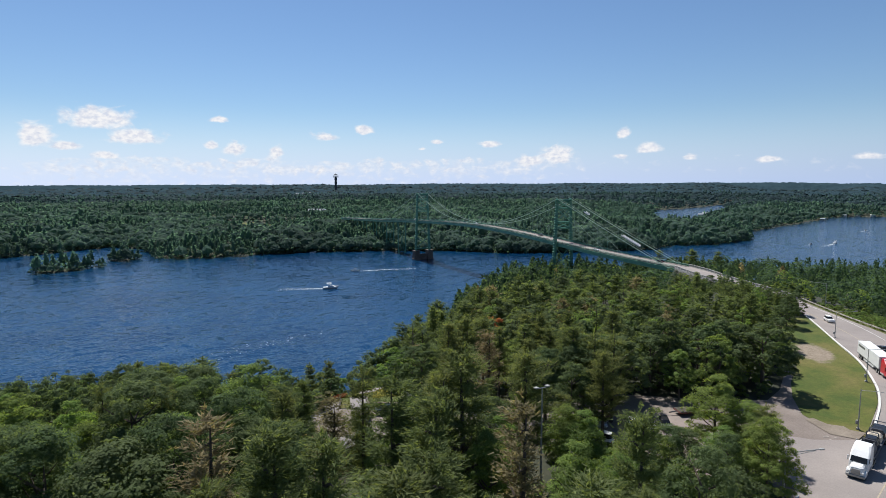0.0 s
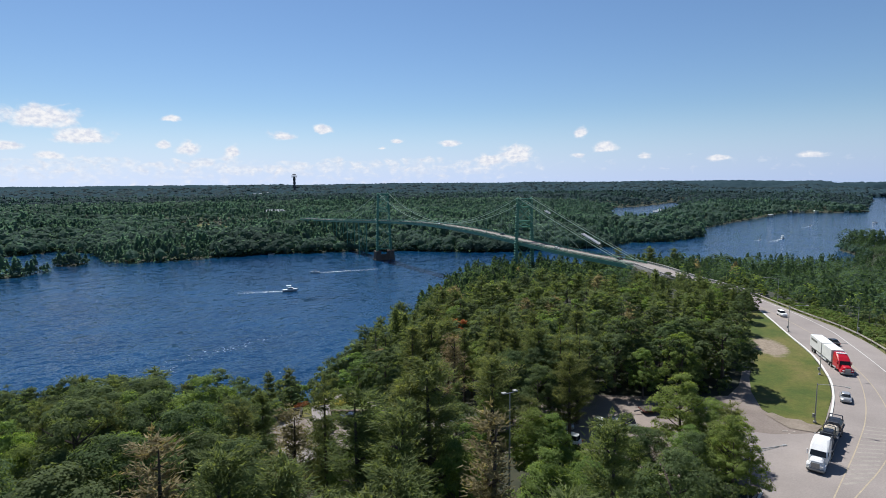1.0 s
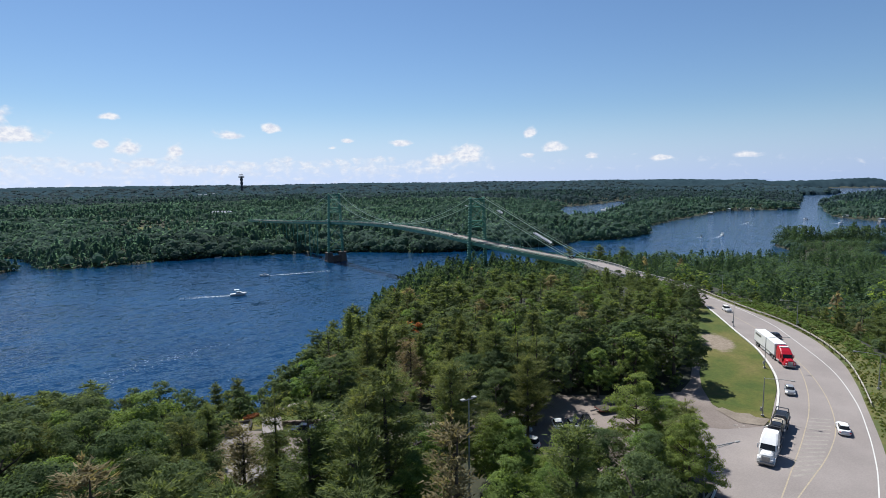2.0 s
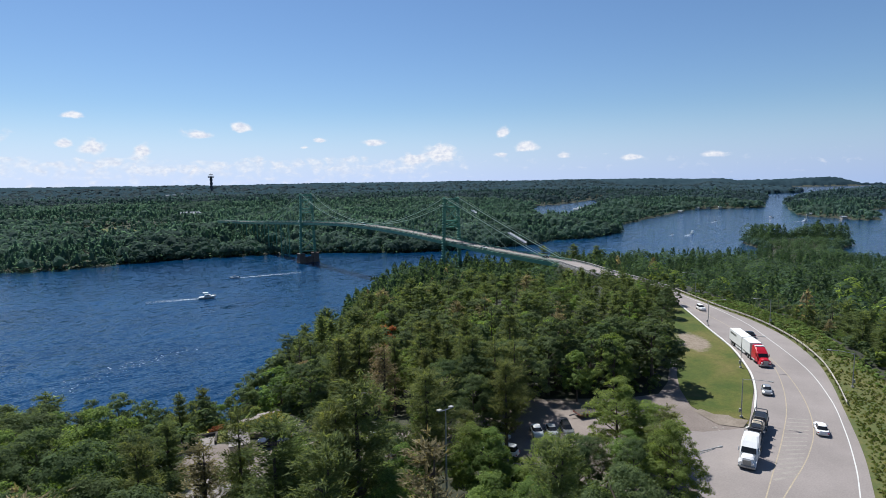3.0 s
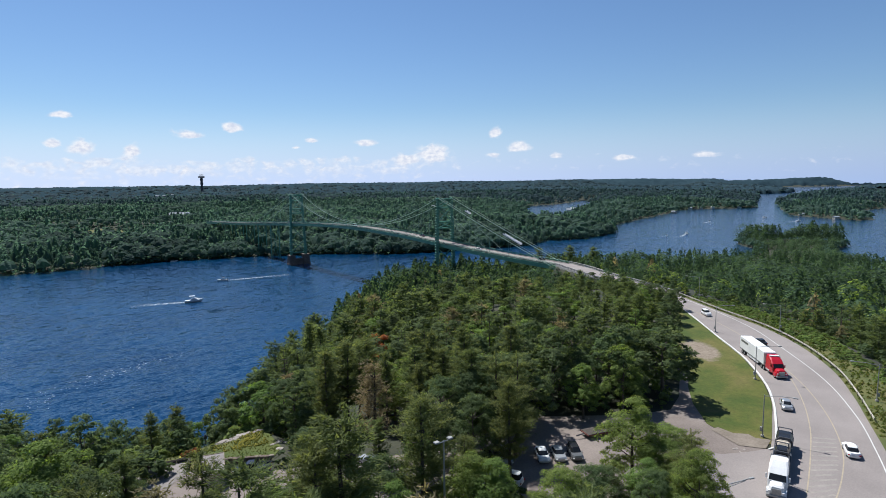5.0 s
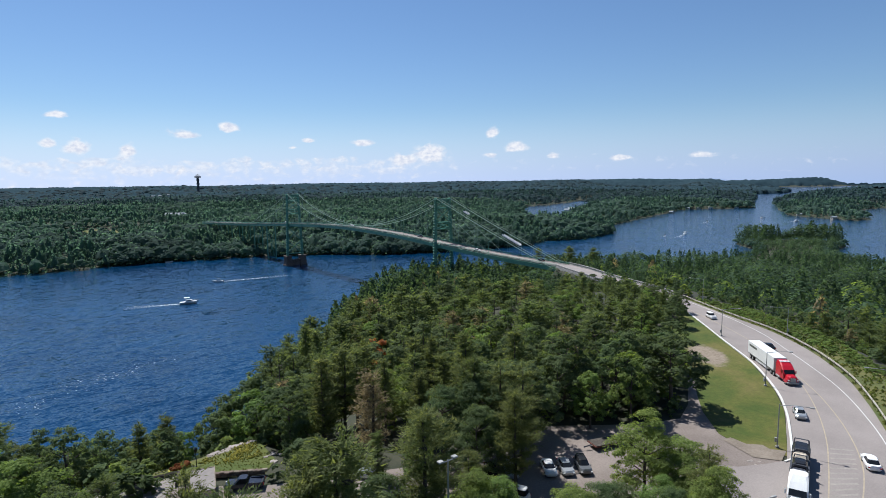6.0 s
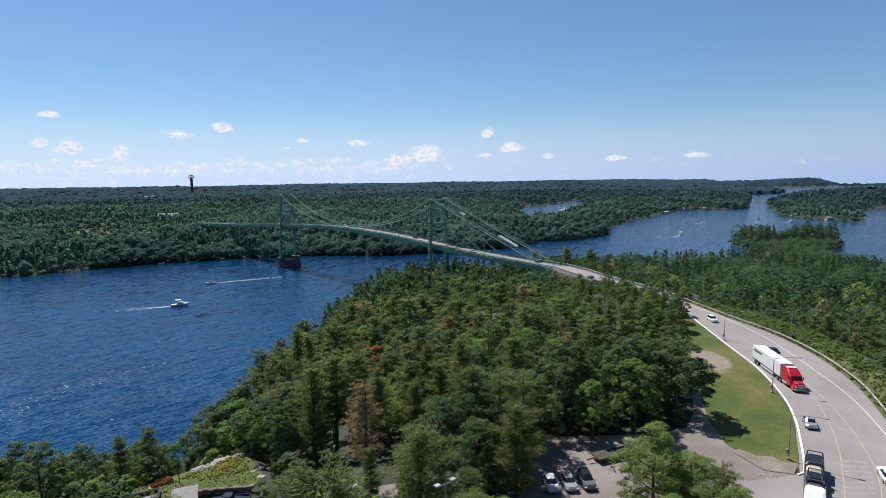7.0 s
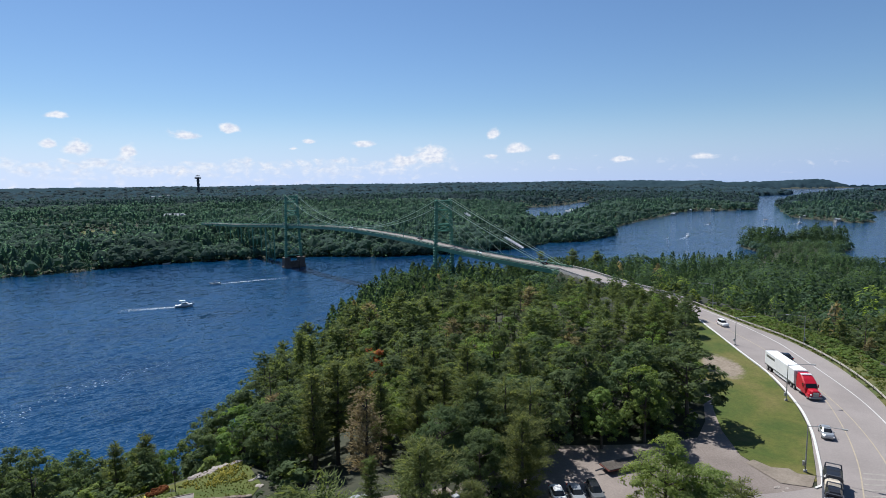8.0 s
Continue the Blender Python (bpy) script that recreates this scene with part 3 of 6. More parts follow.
# ---------------------------------------------------------------- guard rail
def guard_rail(line, label):
    rail = thing("guard_rail", label, "guard rail")
    beam = Shape()
    rings = []
    for i, p in enumerate(line):
        way = (line[min(i + 1, len(line) - 1)] - line[max(i - 1, 0)]).normalized()
        side = Vector((way.y, -way.x, 0))
        rings.append([p + side * s + Vector((0, 0, ROAD_Z + h)) for s, h in ((-0.09, 0.42), (0.0, 0.42), (0.05, 0.52), (-0.01, 0.60), (0.05, 0.70), (0.0, 0.80), (-0.09, 0.80))])
    part("beam", beam.loft(rings), RAIL, rail)
    post = Shape().box(-0.08, 0.08, -0.08, 0.08, -0.4, 0.82, 0.02).mesh("post")
    for p in line[::2]:
        part("post", post, TIMBER, rail, m=pose(p.x, p.y, ROAD_Z))
    return rail


rail_line = curve_points([Vector((*p, 0)) for p in ((209.5, 131), (201.3, 118.5), (192.9, 105), (182.8, 87.6), (170.6, 73.4), (155.5, 61), (141.4, 52.8), (129, 46.6))], 1.9)
guard_rail(rail_line, "long weathered guard rail on wooden posts beside the road")


# ---------------------------------------------------------------- street lamps
def street_lamp(x, y, toward, height, label, arm=4.2):
    lamp = thing("street_lamp", label, "street lamp", "road lamps", m=pose(x, y, drop(x, y) + 0.05, 0, 0, math.degrees(math.atan2(-toward[0], toward[1]))))
    part("base", Shape().box(-0.25, 0.25, -0.25, 0.25, -0.3, 0.35, 0.05), CONCRETE, lamp)
    part("pole", Shape().tube([(0, 0, 0.2), (0, 0, height * 0.5), (0, 0, height)], [0.11, 0.085, 0.06], 8), ZINC, lamp)
    part("arm", Shape().tube([(0, 0, height - 0.25), (0, arm * 0.5, height + 0.12), (0, arm, height + 0.2)], 0.05, 6), ZINC, lamp)
    part("lamp_head", Shape().box(-0.16, 0.16, arm - 0.1, arm + 0.65, height + 0.1, height + 0.28, 0.05), ZINC, lamp, "flat grey lamp head")
    part("cabinet", Shape().box(-0.2, 0.2, -0.42, -0.12, 1.0, 1.7, 0.03), ZINC, lamp, "small grey switch box")
    return lamp


street_lamp(108.1, 56.5, (0.35, -0.94), 7.4, "slim grey street lamp on the grass verge")
street_lamp(135.9, 70.0, (0.62, -0.78), 7.4, "slim grey street lamp beside the kerb")
street_lamp(167.0, 94.6, (0.70, -0.71), 7.6, "slim grey street lamp where verge and road meet")
street_lamp(181.5, 83.5, (-0.70, 0.71), 7.6, "slim grey street lamp behind the guard rail")
street_lamp(141.0, 49.5, (-0.5, 0.85), 7.4, "slim grey street lamp on the grass bank")
street_lamp(207, 121, (-0.6, 0.8), 8.0, "slim grey street lamp by the bridge approach")


# ---------------------------------------------------------------- suspension bridge
XA, XB = 231.0, 241.7              # the two planes of cables
FAR_Y, NEAR_Y, END_Y = 535.5, 306.9, 209.3
TOP_Z = 66.3
DECK_Y = [150, 209, 246, 276, 307, 329, 365, 415, 470, 535, 579, 664, 815]
DECK_Z = [32.2, 32.3, 33.3, 34.5, 36.2, 37.8, 39.5, 40.6, 39.9, 37.3, 35.1, 30.8, 25.0]


def deck_z(y):
    """Underside of the girders: a gently arched line."""
    return float(np.mean([np.interp(y + d, DECK_Y, DECK_Z) for d in (-16, -8, 0, 8, 16)])) if y > 225 else float(np.interp(y, DECK_Y, DECK_Z))


bridge = thing("suspension_bridge", "green steel suspension bridge with slim towers over the river", "bridge")
stations = [END_Y + i * (815 - END_Y) / 100 for i in range(101)]
part("deck", Shape().loft([[(XA + 0.7, y, deck_z(y) + 1.75), (XB - 0.7, y, deck_z(y) + 1.75), (XB - 0.7, y, deck_z(y) + 2.3), (XA + 0.7, y, deck_z(y) + 2.3)] for y in stations]), DECK, bridge, "pale concrete roadway deck")
for x, s in ((XA + 0.35, 1), (XB - 0.35, -1)):
    part("girder", Shape().loft([[(x - 0.28, y, deck_z(y)), (x + 0.28, y, deck_z(y)), (x + 0.28, y, deck_z(y) + 0.12), (x + 0.05, y, deck_z(y) + 0.14), (x + 0.05, y, deck_z(y) + 1.9), (x + 0.28, y, deck_z(y) + 1.95),
                                  (x + 0.28, y, deck_z(y) + 2.1), (x - 0.28, y, deck_z(y) + 2.1), (x - 0.28, y, deck_z(y) + 1.95), (x - 0.05, y, deck_z(y) + 1.9), (x - 0.05, y, deck_z(y) + 0.14), (x - 0.28, y, deck_z(y) + 0.12)] for y in stations]), STEEL, bridge)
    part("walkway", Shape().loft([[(x + s * 0.36, y, deck_z(y) + 2.3), (x + s * 1.3, y, deck_z(y) + 2.3), (x + s * 1.3, y, deck_z(y) + 2.5), (x + s * 0.36, y, deck_z(y) + 2.5)][::s] for y in stations]), DECK, bridge)
    rail = Shape()
    for h in (0.35, 0.6, 0.85, 1.15):
        rail.tube([(x, y, deck_z(y) + 2.3 + h) for y in stations], 0.075, 4)
    y = END_Y
    while y < 640:
        rail.beam((x, y, deck_z(y) + 2.0), (x, y, deck_z(y) + 3.45), 0.12)
        y += 1.5
    part("railing", rail, STEEL, bridge)
crossbeam = Shape().box(XA + 0.4, XB - 0.4, -0.2, 0.2, 0.5, 1.75).mesh("floor_beam")
y = END_Y + 4
while y < 640:
    part("floor_beam", crossbeam, STEEL, bridge, m=pose(0, y, deck_z(y)))
    y += 9.0


def tower(y, base, label):
    """Two battered legs with lacing, portal struts and cross bracing."""
    t = part("tower_frame", Shape(), STEEL, bridge, label)
    def leg_x(x, z):
        out = -1 if x == XA else 1
        return x + out * 2.6 * max(0, (TOP_Z - z)) / (TOP_Z - base) ** 1.0 * 0.8
    for x in (XA, XB):
        shape = Shape()
        for dx in (-0.62, 0.62):
            for dy in (-0.75, 0.75):
                shape.beam((leg_x(x, base) + dx * 1.1, y + dy * 1.32, base), (x + dx * 0.82, y + dy * 1.02, TOP_Z), 0.42)
        z, flip = base, 1
        while z < TOP_Z - 1.5:
            k = 1.0 + 0.25 * (TOP_Z - z) / (TOP_Z - base)
            for sx in (-0.62, 0.62):
                shape.beam((leg_x(x, z) + sx * k, y - 0.75 * k * flip, z), (leg_x(x, z + 1.7) + sx * k, y + 0.75 * k * flip, z + 1.7), 0.16)
            for sy in (-0.75, 0.75):
                shape.beam((leg_x(x, z) - 0.62 * k * flip, y + sy * k, z), (leg_x(x, z + 1.7) + 0.62 * k * flip, y + sy * k, z + 1.7), 0.16)
                shape.beam((leg_x(x, z) - 0.62 * k, y + sy * k, z), (leg_x(x, z) + 0.62 * k, y + sy * k, z), 0.62)
            for sx in (-0.62, 0.62):
                shape.beam((leg_x(x, z) + sx * k, y - 0.75 * k, z), (leg_x(x, z) + sx * k, y + 0.75 * k, z), 0.62)
            z, flip = z + 1.7, -flip
        shape.box(x - 1.0, x + 1.0, y - 1.2, y + 1.2, TOP_Z - 0.4, TOP_Z + 0.2, 0.1)
        part("leg", shape, STEEL, t)
        part("saddle", Shape().loft([[(x - w, y + s, TOP_Z + h) for w, h in ((-0.4, 0.2), (0.4, 0.2), (0.3, 0.2 + top), (-0.3, 0.2 + top))] for s, top in ((-1.3, 0.25), (-0.5, 0.75), (0.5, 0.75), (1.3, 0.25))]), STEEL, t)
    part("cap_beam", Shape().box(XA - 1.6, XB + 1.6, y - 0.6, y + 0.6, TOP_Z - 0.2, TOP_Z + 0.35, 0.08), STEEL, t)
    road = deck_z(y)
    for z in (TOP_Z - 0.9, TOP_Z - 5.5, road + 15.5, road + 11.5, road - 0.5, base + 2.0):
        part("strut", Shape().beam((leg_x(XA, z), y, z), (leg_x(XB, z), y, z), 0.85), STEEL, t)
    for low, high in ((TOP_Z - 5.5, TOP_Z - 0.9), (road + 11.5, road + 15.5), (road + 15.5, TOP_Z - 5.5), (base + 2.0, (base + road) / 2), ((base + road) / 2, road - 0.5)):
        for a, b in ((XA, XB), (XB, XA)):
            part("brace", Shape().beam((leg_x(a, low), y, low), (leg_x(b, high), y, high), 0.5), STEEL, t)
    return t


tower(FAR_Y, 9.2, "green laced steel tower standing on a stone pier")
tower(NEAR_Y, 10.5, "green laced steel tower rising out of the woods")
pier = thing("bridge_pier", "dark stained stone pier standing in the river", "pier", m=pose((XA + XB) / 2, FAR_Y, 0))
for s in (-1, 1):
    part("pedestal", Shape().loft([[(s * 7.2 + a * w, b * d, z) for a, b in ((-1, -1), (1, -1), (1, 1), (-1, 1))] for z, w, d in ((-3, 3.4, 4.2), (1.0, 3.3, 4.1), (1.2, 2.9, 3.6), (8.4, 2.6, 3.2), (8.5, 2.9, 3.5), (9.3, 2.9, 3.5))]), PIER, pier)
part("web_wall", Shape().box(-5, 5, -2.4, 2.4, -3, 5.6, 0.2), PIER, pier)
foot = thing("bridge_pier", "stone footing under the tower on the wooded shore", "pier", m=pose((XA + XB) / 2, NEAR_Y, 0))
for s in (-1, 1):
    part("pedestal", Shape().loft([[(s * 7.2 + a * w, b * d, z) for a, b in ((-1, -1), (1, -1), (1, 1), (-1, 1))] for z, w, d in ((2, 3.2, 4), (9.6, 2.8, 3.4), (10.6, 2.8, 3.4))]), PIER, foot)


def main_cable(x, y):
    low = 43.6
    if NEAR_Y <= y <= FAR_Y:
        u = (y - (NEAR_Y + FAR_Y) / 2) / ((FAR_Y - NEAR_Y) / 2)
        return low + (TOP_Z + 0.8 - low) * u * u
    if y < NEAR_Y:
        u = (NEAR_Y - y) / (NEAR_Y - 199)
        return TOP_Z + 0.8 + (29.5 - TOP_Z - 0.8) * u - 3.0 * u * (1 - u)
    u = (y - FAR_Y) / 108
    return TOP_Z + 0.8 + (32.0 - TOP_Z - 0.8) * u - 3.0 * u * (1 - u)


hanger_ys = [y for y in np.arange(216, 640, 9.1) if min(abs(y - NEAR_Y), abs(y - FAR_Y)) > 6]
for x in (XA, XB):
    ys = np.linspace(199, FAR_Y + 108, 110)
    part("main_cable", Shape().tube([(x, y, main_cable(x, y)) for y in ys], 0.21, 6), CABLE, bridge, "pale green main cable")
    part("hand_rope", Shape().tube([(x, y, main_cable(x, y) + 1.3) for y in ys], 0.06, 4), CABLE, bridge)
    for y in hanger_ys:
        if main_cable(x, y) - deck_z(y) > 3:
            part("hanger", Shape().tube([(x, y, deck_z(y) + 1.5), (x, y, main_cable(x, y))], 0.07, 4), CABLE, bridge)
    for ty, ends in ((NEAR_Y, (-34, -50, 34)), (FAR_Y, (-34, 34, 50))):
        for e in ends:
            part("stay", Shape().tube([(x, ty, TOP_Z - 2), (x, ty + e, deck_z(ty + e) + 2)], 0.08, 4), CABLE, bridge)
# white work platforms hung under the cable where it is being painted
for y0, y1 in ((244, 258), (288, 292)):
    deck_of = Shape().loft([[(XB + a, y, main_cable(XB, y) - 2.9 + h) for a, h in ((-0.9, 0.0), (0.9, 0.0), (0.9, 0.8), (0.75, 0.8), (0.75, 0.25), (-0.75, 0.25), (-0.75, 0.8), (-0.9, 0.8))] for y in np.linspace(y0, y1, 8)])
    platform = part("work_platform", deck_of, WHITE, bridge, "white work platform hung under the cable")
    for y in np.linspace(y0 + 0.4, y1 - 0.4, 4):
        part("sling", Shape().tube([(XB - 0.8, y, main_cable(XB, y) - 2.2), (XB, y, main_cable(XB, y)), (XB + 0.8, y, main_cable(XB, y) - 2.2)], 0.05, 4), CABLE, platform)
for y in (260, 345, 430):
    post = part("lamp_post", Shape().tube([(XA + 1.2, y, deck_z(y) + 2.4), (XA + 1.2, y, deck_z(y) + 9.5)], [0.14, 0.09], 6), STEEL, bridge)
    part("lamp_arm", Shape().tube([(XA + 1.2, y, deck_z(y) + 9.3), (XA + 3.8, y, deck_z(y) + 9.7)], 0.08, 6), STEEL, post)
for y in (592, 628, 664, 700, 740, 780):
    bent = part("viaduct_bent", Shape(), STEEL, bridge)
    g = drop((XA + XB) / 2, y)
    for x in (XA + 1, XB - 1):
        part("column", Shape().beam((x, y, g - 1), (x, y, deck_z(y) + 0.3), 0.8), STEEL, bent)
    part("cross_brace", Shape().beam((XA + 1, y, g), (XB - 1, y, deck_z(y)), 0.4), STEEL, bent)
    part("cross_brace", Shape().beam((XB - 1, y, g), (XA + 1, y, deck_z(y)), 0.4), STEEL, bent)
abutment = Shape().box(XA - 0.6, XB + 0.6, 196, 209, 22, 32.2, 0.2)
part("abutment", abutment, CONCRETE, bridge, "pale concrete abutment")

# the approach between bridge and road: parapets with posts on a concrete wall
def parapet(u, label):
    p = thing("parapet", label, "parapet")
    line = curve_points([Vector((q.x, q.y, 0)) for q in across(u, 0, 40)][::4], 1.6)
    for name, low, high, w in (("wall", -6.0, 0.3, 0.35), ("top_rail", 0.95, 1.2, 0.2)):
        rings = []
        for i, q in enumerate(line):
            way = (line[min(i + 1, len(line) - 1)] - line[max(i - 1, 0)]).normalized()
            side = Vector((way.y, -way.x, 0)) * w
            rings.append([q + side + Vector((0, 0, ROAD_Z + low)), q - side + Vector((0, 0, ROAD_Z + low)), q - side + Vector((0, 0, ROAD_Z + high)), q + side + Vector((0, 0, ROAD_Z + high))])
        part(name, Shape().loft(rings), CONCRETE, p)
    post = Shape().box(-0.22, 0.22, -0.22, 0.22, 0.25, 1.25, 0.03).mesh("post")
    for q in line:
        part("post", post, CONCRETE, p, m=pose(q.x, q.y, ROAD_Z))


parapet(0.0, "pale concrete parapet with posts on the bridge approach")
parapet(1.0, "pale concrete parapet with posts on the bridge approach")


# ---------------------------------------------------------------- look-out tower on the island
tx, ty = 772.0, 2795.0
tz = drop(tx, ty)
look_out = thing("observation_tower", "tall slim observation tower with stacked decks above the woods", "tower", m=pose(tx, ty, 0))
part("shaft", Shape().loft([[(5.2 * math.cos(a + z * 0.09) * (1.25 if k % 2 else 0.7), 5.2 * math.sin(a + z * 0.09) * (1.25 if k % 2 else 0.7), z) for k, a in enumerate(2 * math.pi * j / 8 for j in range(8))] for z in np.linspace(tz - 2, 106, 24)]), DARKSTEEL, look_out, "dark twisted concrete shaft")
for z, r in ((102, 14), (107, 14), (113.5, 9)):
    part("deck_ring", Shape().loft([[(rr * math.cos(a), rr * math.sin(a), zz) for a in (2 * math.pi * j / 16 for j in range(16))] for zz, rr in ((z, r * 0.8), (z + 0.8, r), (z + 3.2, r), (z + 3.4, r * 0.9))]), DARKSTEEL, look_out)
part("mast", Shape().tube([(0, 0, 116), (0, 0, 121)], 0.8, 6), DARKSTEEL, look_out)


# ---------------------------------------------------------------- trees
def cards(rng, centres, normals, along, size, stretch, thin=1.0):
    """Small leaf sprays: three corners each, at the centres."""
    n = len(centres)
    normals = normals / (np.linalg.norm(normals, axis=1, keepdims=True) + 1e-9)
    u = along - normals * (along * normals).sum(1, keepdims=True)
    u /= np.linalg.norm(u, axis=1, keepdims=True) + 1e-9
    v = np.cross(normals, u)
    a = size * stretch * rng.uniform(0.6, 1.3, (n, 1))
    b = size * thin * rng.uniform(0.5, 1.1, (n, 1))
    lift = normals * size * rng.uniform(-0.35, 0.35, (n, 1))
    return np.stack([centres - u * a * 0.7 - v * b, centres - u * a * 0.7 * rng.uniform(0.3, 1.0, (n, 1)) + v * b + lift, centres + u * a * 1.2], 1)


def broad_crown(rng, clumps, per, size):
    """A rounded, lumpy crown of unit height: leaf sprays on the outside of many clumps, gathered in a few large lobes."""
    lobe = []
    for count, reach, level in ((6, 0.150, 0.34), (6, 0.150, 0.52), (3, 0.080, 0.70), (1, 0.0, 0.78)):
        turn = rng.uniform(0, 6.28) + np.arange(count) * 2 * math.pi / count + rng.uniform(-0.3, 0.3, count)
        far = reach * rng.uniform(0.75, 1.15, count)
        lobe.append(np.stack([np.cos(turn) * far, np.sin(turn) * far, level + rng.uniform(-0.05, 0.05, count)], -1))
    lobe = np.concatenate(lobe)
    width = rng.uniform(0.10, 0.145, len(lobe))
    home = rng.randint(len(lobe), size=clumps)
    way = rng.normal(size=(clumps, 3)) + (lobe[home] - [0, 0, 0.48]) * 5
    way[:, 2] = np.where(way[:, 2] < -0.7, -way[:, 2], way[:, 2])
    way /= np.linalg.norm(way, axis=1, keepdims=True)
    centre = lobe[home] + way * (width[home] * rng.uniform(0.75, 1.08, clumps))[:, None] * [1, 1, 0.95]
    n = clumps * per
    owner = np.repeat(np.arange(clumps), per)
    out = rng.normal(size=(n, 3)) + way[owner] * 0.8
    out /= np.linalg.norm(out, axis=1, keepdims=True)
    out[:, 2] = np.where(out[:, 2] < -0.3, -out[:, 2], out[:, 2])
    radius = rng.uniform(0.034, 0.062, clumps)[owner][:, None] * (1 if clumps > 60 else 1.35)
    p = centre[owner] + out * radius * rng.uniform(0.55, 1.1, (n, 1)) * [1, 1, 0.75]
    return cards(rng, p, out * 0.8 + way[owner] * 0.4 + np.array([0, 0, 0.35]) + rng.normal(size=(n, 3)) * 0.25, rng.normal(size=(n, 3)), size, 1.0)


def pine_crown(rng, tiers, per, size, low=0.22, wide=0.24, thin=1.0):
    """A ragged crown of unit height: boughs that sweep up at their ends, each with a few tufts of needles and gaps between."""
    out = []
    lean = rng.uniform(0, 6.28)
    for k in range(tiers):
        u = (k + rng.uniform(-0.3, 0.3)) / tiers
        z = low + (0.97 - low) * u
        boughs = 6 if u < 0.7 else 5
        full = rng.uniform(0.65, 1.2)
        for j in range(boughs):
            if rng.rand() < 0.14:
                continue
            a = 2 * math.pi * (j + rng.uniform(-0.4, 0.4)) / boughs + k * 1.1
            length = wide * full * (1.02 - u) ** 0.62 * rng.uniform(0.5, 1.25) * (0.72 + 0.28 * min(1, u * 4)) * (1 + 0.15 * math.cos(a - lean)) + 0.014
            tufts = 2 + int(4.2 * length / wide)
            way, side = np.array([math.cos(a), math.sin(a), 0]), np.array([-math.sin(a), math.cos(a), 0])
            slope = 0.10 + 0.55 * u + rng.uniform(-0.08, 0.12)
            for q in range(tufts):
                r = length * (0.28 + 0.72 * (q + rng.uniform(-0.2, 0.2)) / max(1, tufts - 1))
                swing = rng.uniform(-0.30, 0.30) * r
                core = way * r + side * swing + np.array([0, 0, z + slope * r + 0.35 * r * r / (length + 0.02) * 0.5 + rng.normal() * 0.006])
                n = max(2, int(per * rng.uniform(0.7, 1.3)))
                spread = rng.normal(size=(n, 3)) * (0.013 + 0.045 * length) * np.array([1.0, 1.0, 0.42])
                p = core + spread + way * np.abs(spread[:, :1]) * 0.4
                nrm = np.array([0, 0, 0.75]) - way * 0.15 + rng.normal(size=(n, 3)) * 0.38
                lay = way * 0.8 + spread * 14 + np.array([0, 0, 0.55]) + rng.normal(size=(n, 3)) * 0.3
                out.append(cards(rng, p, nrm, lay, size, 2.1, thin))
    tip = np.stack([rng.normal(size=per) * 0.006, rng.normal(size=per) * 0.006, rng.uniform(0.93, 1.0, per)], -1)
    out.append(cards(rng, tip, rng.normal(size=(per, 3)), np.array([0, 0, 1.0]) + rng.normal(size=(per, 3)) * 0.35, size, 2.1, thin))
    return np.concatenate(out)


def far_crown(rng, n, size, spire, solid=True):
    """A small crown of unit height, seen from far: sprays laid on a lumpy dome or a narrow spire."""
    u = rng.uniform(0.0, 1.0, n)
    a = rng.uniform(0, 2 * math.pi, n)
    lump = 1 + 0.20 * np.sin(3 * a + rng.uniform(0, 6) + 4 * u) + rng.normal(size=n) * 0.07
    if spire:
        radius, z = (0.20 * (1 - u) ** 0.75 + 0.012) * lump, 0.10 + 0.90 * u
        rise = 0.40
    else:
        radius, z = 0.31 * np.sqrt(np.clip(1 - (1.45 * u - 0.45) ** 2, 0.0, 1)) * lump, 0.20 + 0.74 * u + rng.normal(size=n) * 0.012
        rise = 1.9 * u - 0.25
    out = np.stack([np.cos(a), np.sin(a), np.zeros(n) + rise], -1)
    p = np.stack([radius * np.cos(a), radius * np.sin(a), z], -1)
    lay = (np.array([0, 0, 1.0]) if spire else 0) + rng.normal(size=(n, 3)) * 0.6
    sprays = cards(rng, p, out + rng.normal(size=(n, 3)) * (0.25 if spire else 0.18), lay, size, 1.2 if spire else 1.0)
    if not solid:
        return sprays
    sides = 6
    levels = ((0.45, 0.115),) if spire else ((0.52, 0.27), (0.78, 0.18))
    rings = []
    for k, (level, reach) in enumerate(levels):
        around = 2 * math.pi * (np.arange(sides) + 0.5 * k) / sides
        far = reach * rng.uniform(0.75, 1.15, sides)
        rings.append(np.stack([np.cos(around) * far, np.sin(around) * far, level + rng.uniform(-0.06, 0.06, sides)], -1))
    tip = np.array([rng.normal() * 0.02, rng.normal() * 0.02, 0.97 if spire else 0.93])
    heart = [(rings[-1][i], rings[-1][(i + 1) % sides], tip) for i in range(sides)]
    for low, high in zip(rings, rings[1:]):
        for i in range(sides):
            j = (i + 1) % sides
            heart += [(low[i], low[j], high[i]), (low[j], high[j], high[i])]
    return np.concatenate([sprays, np.array(heart)])


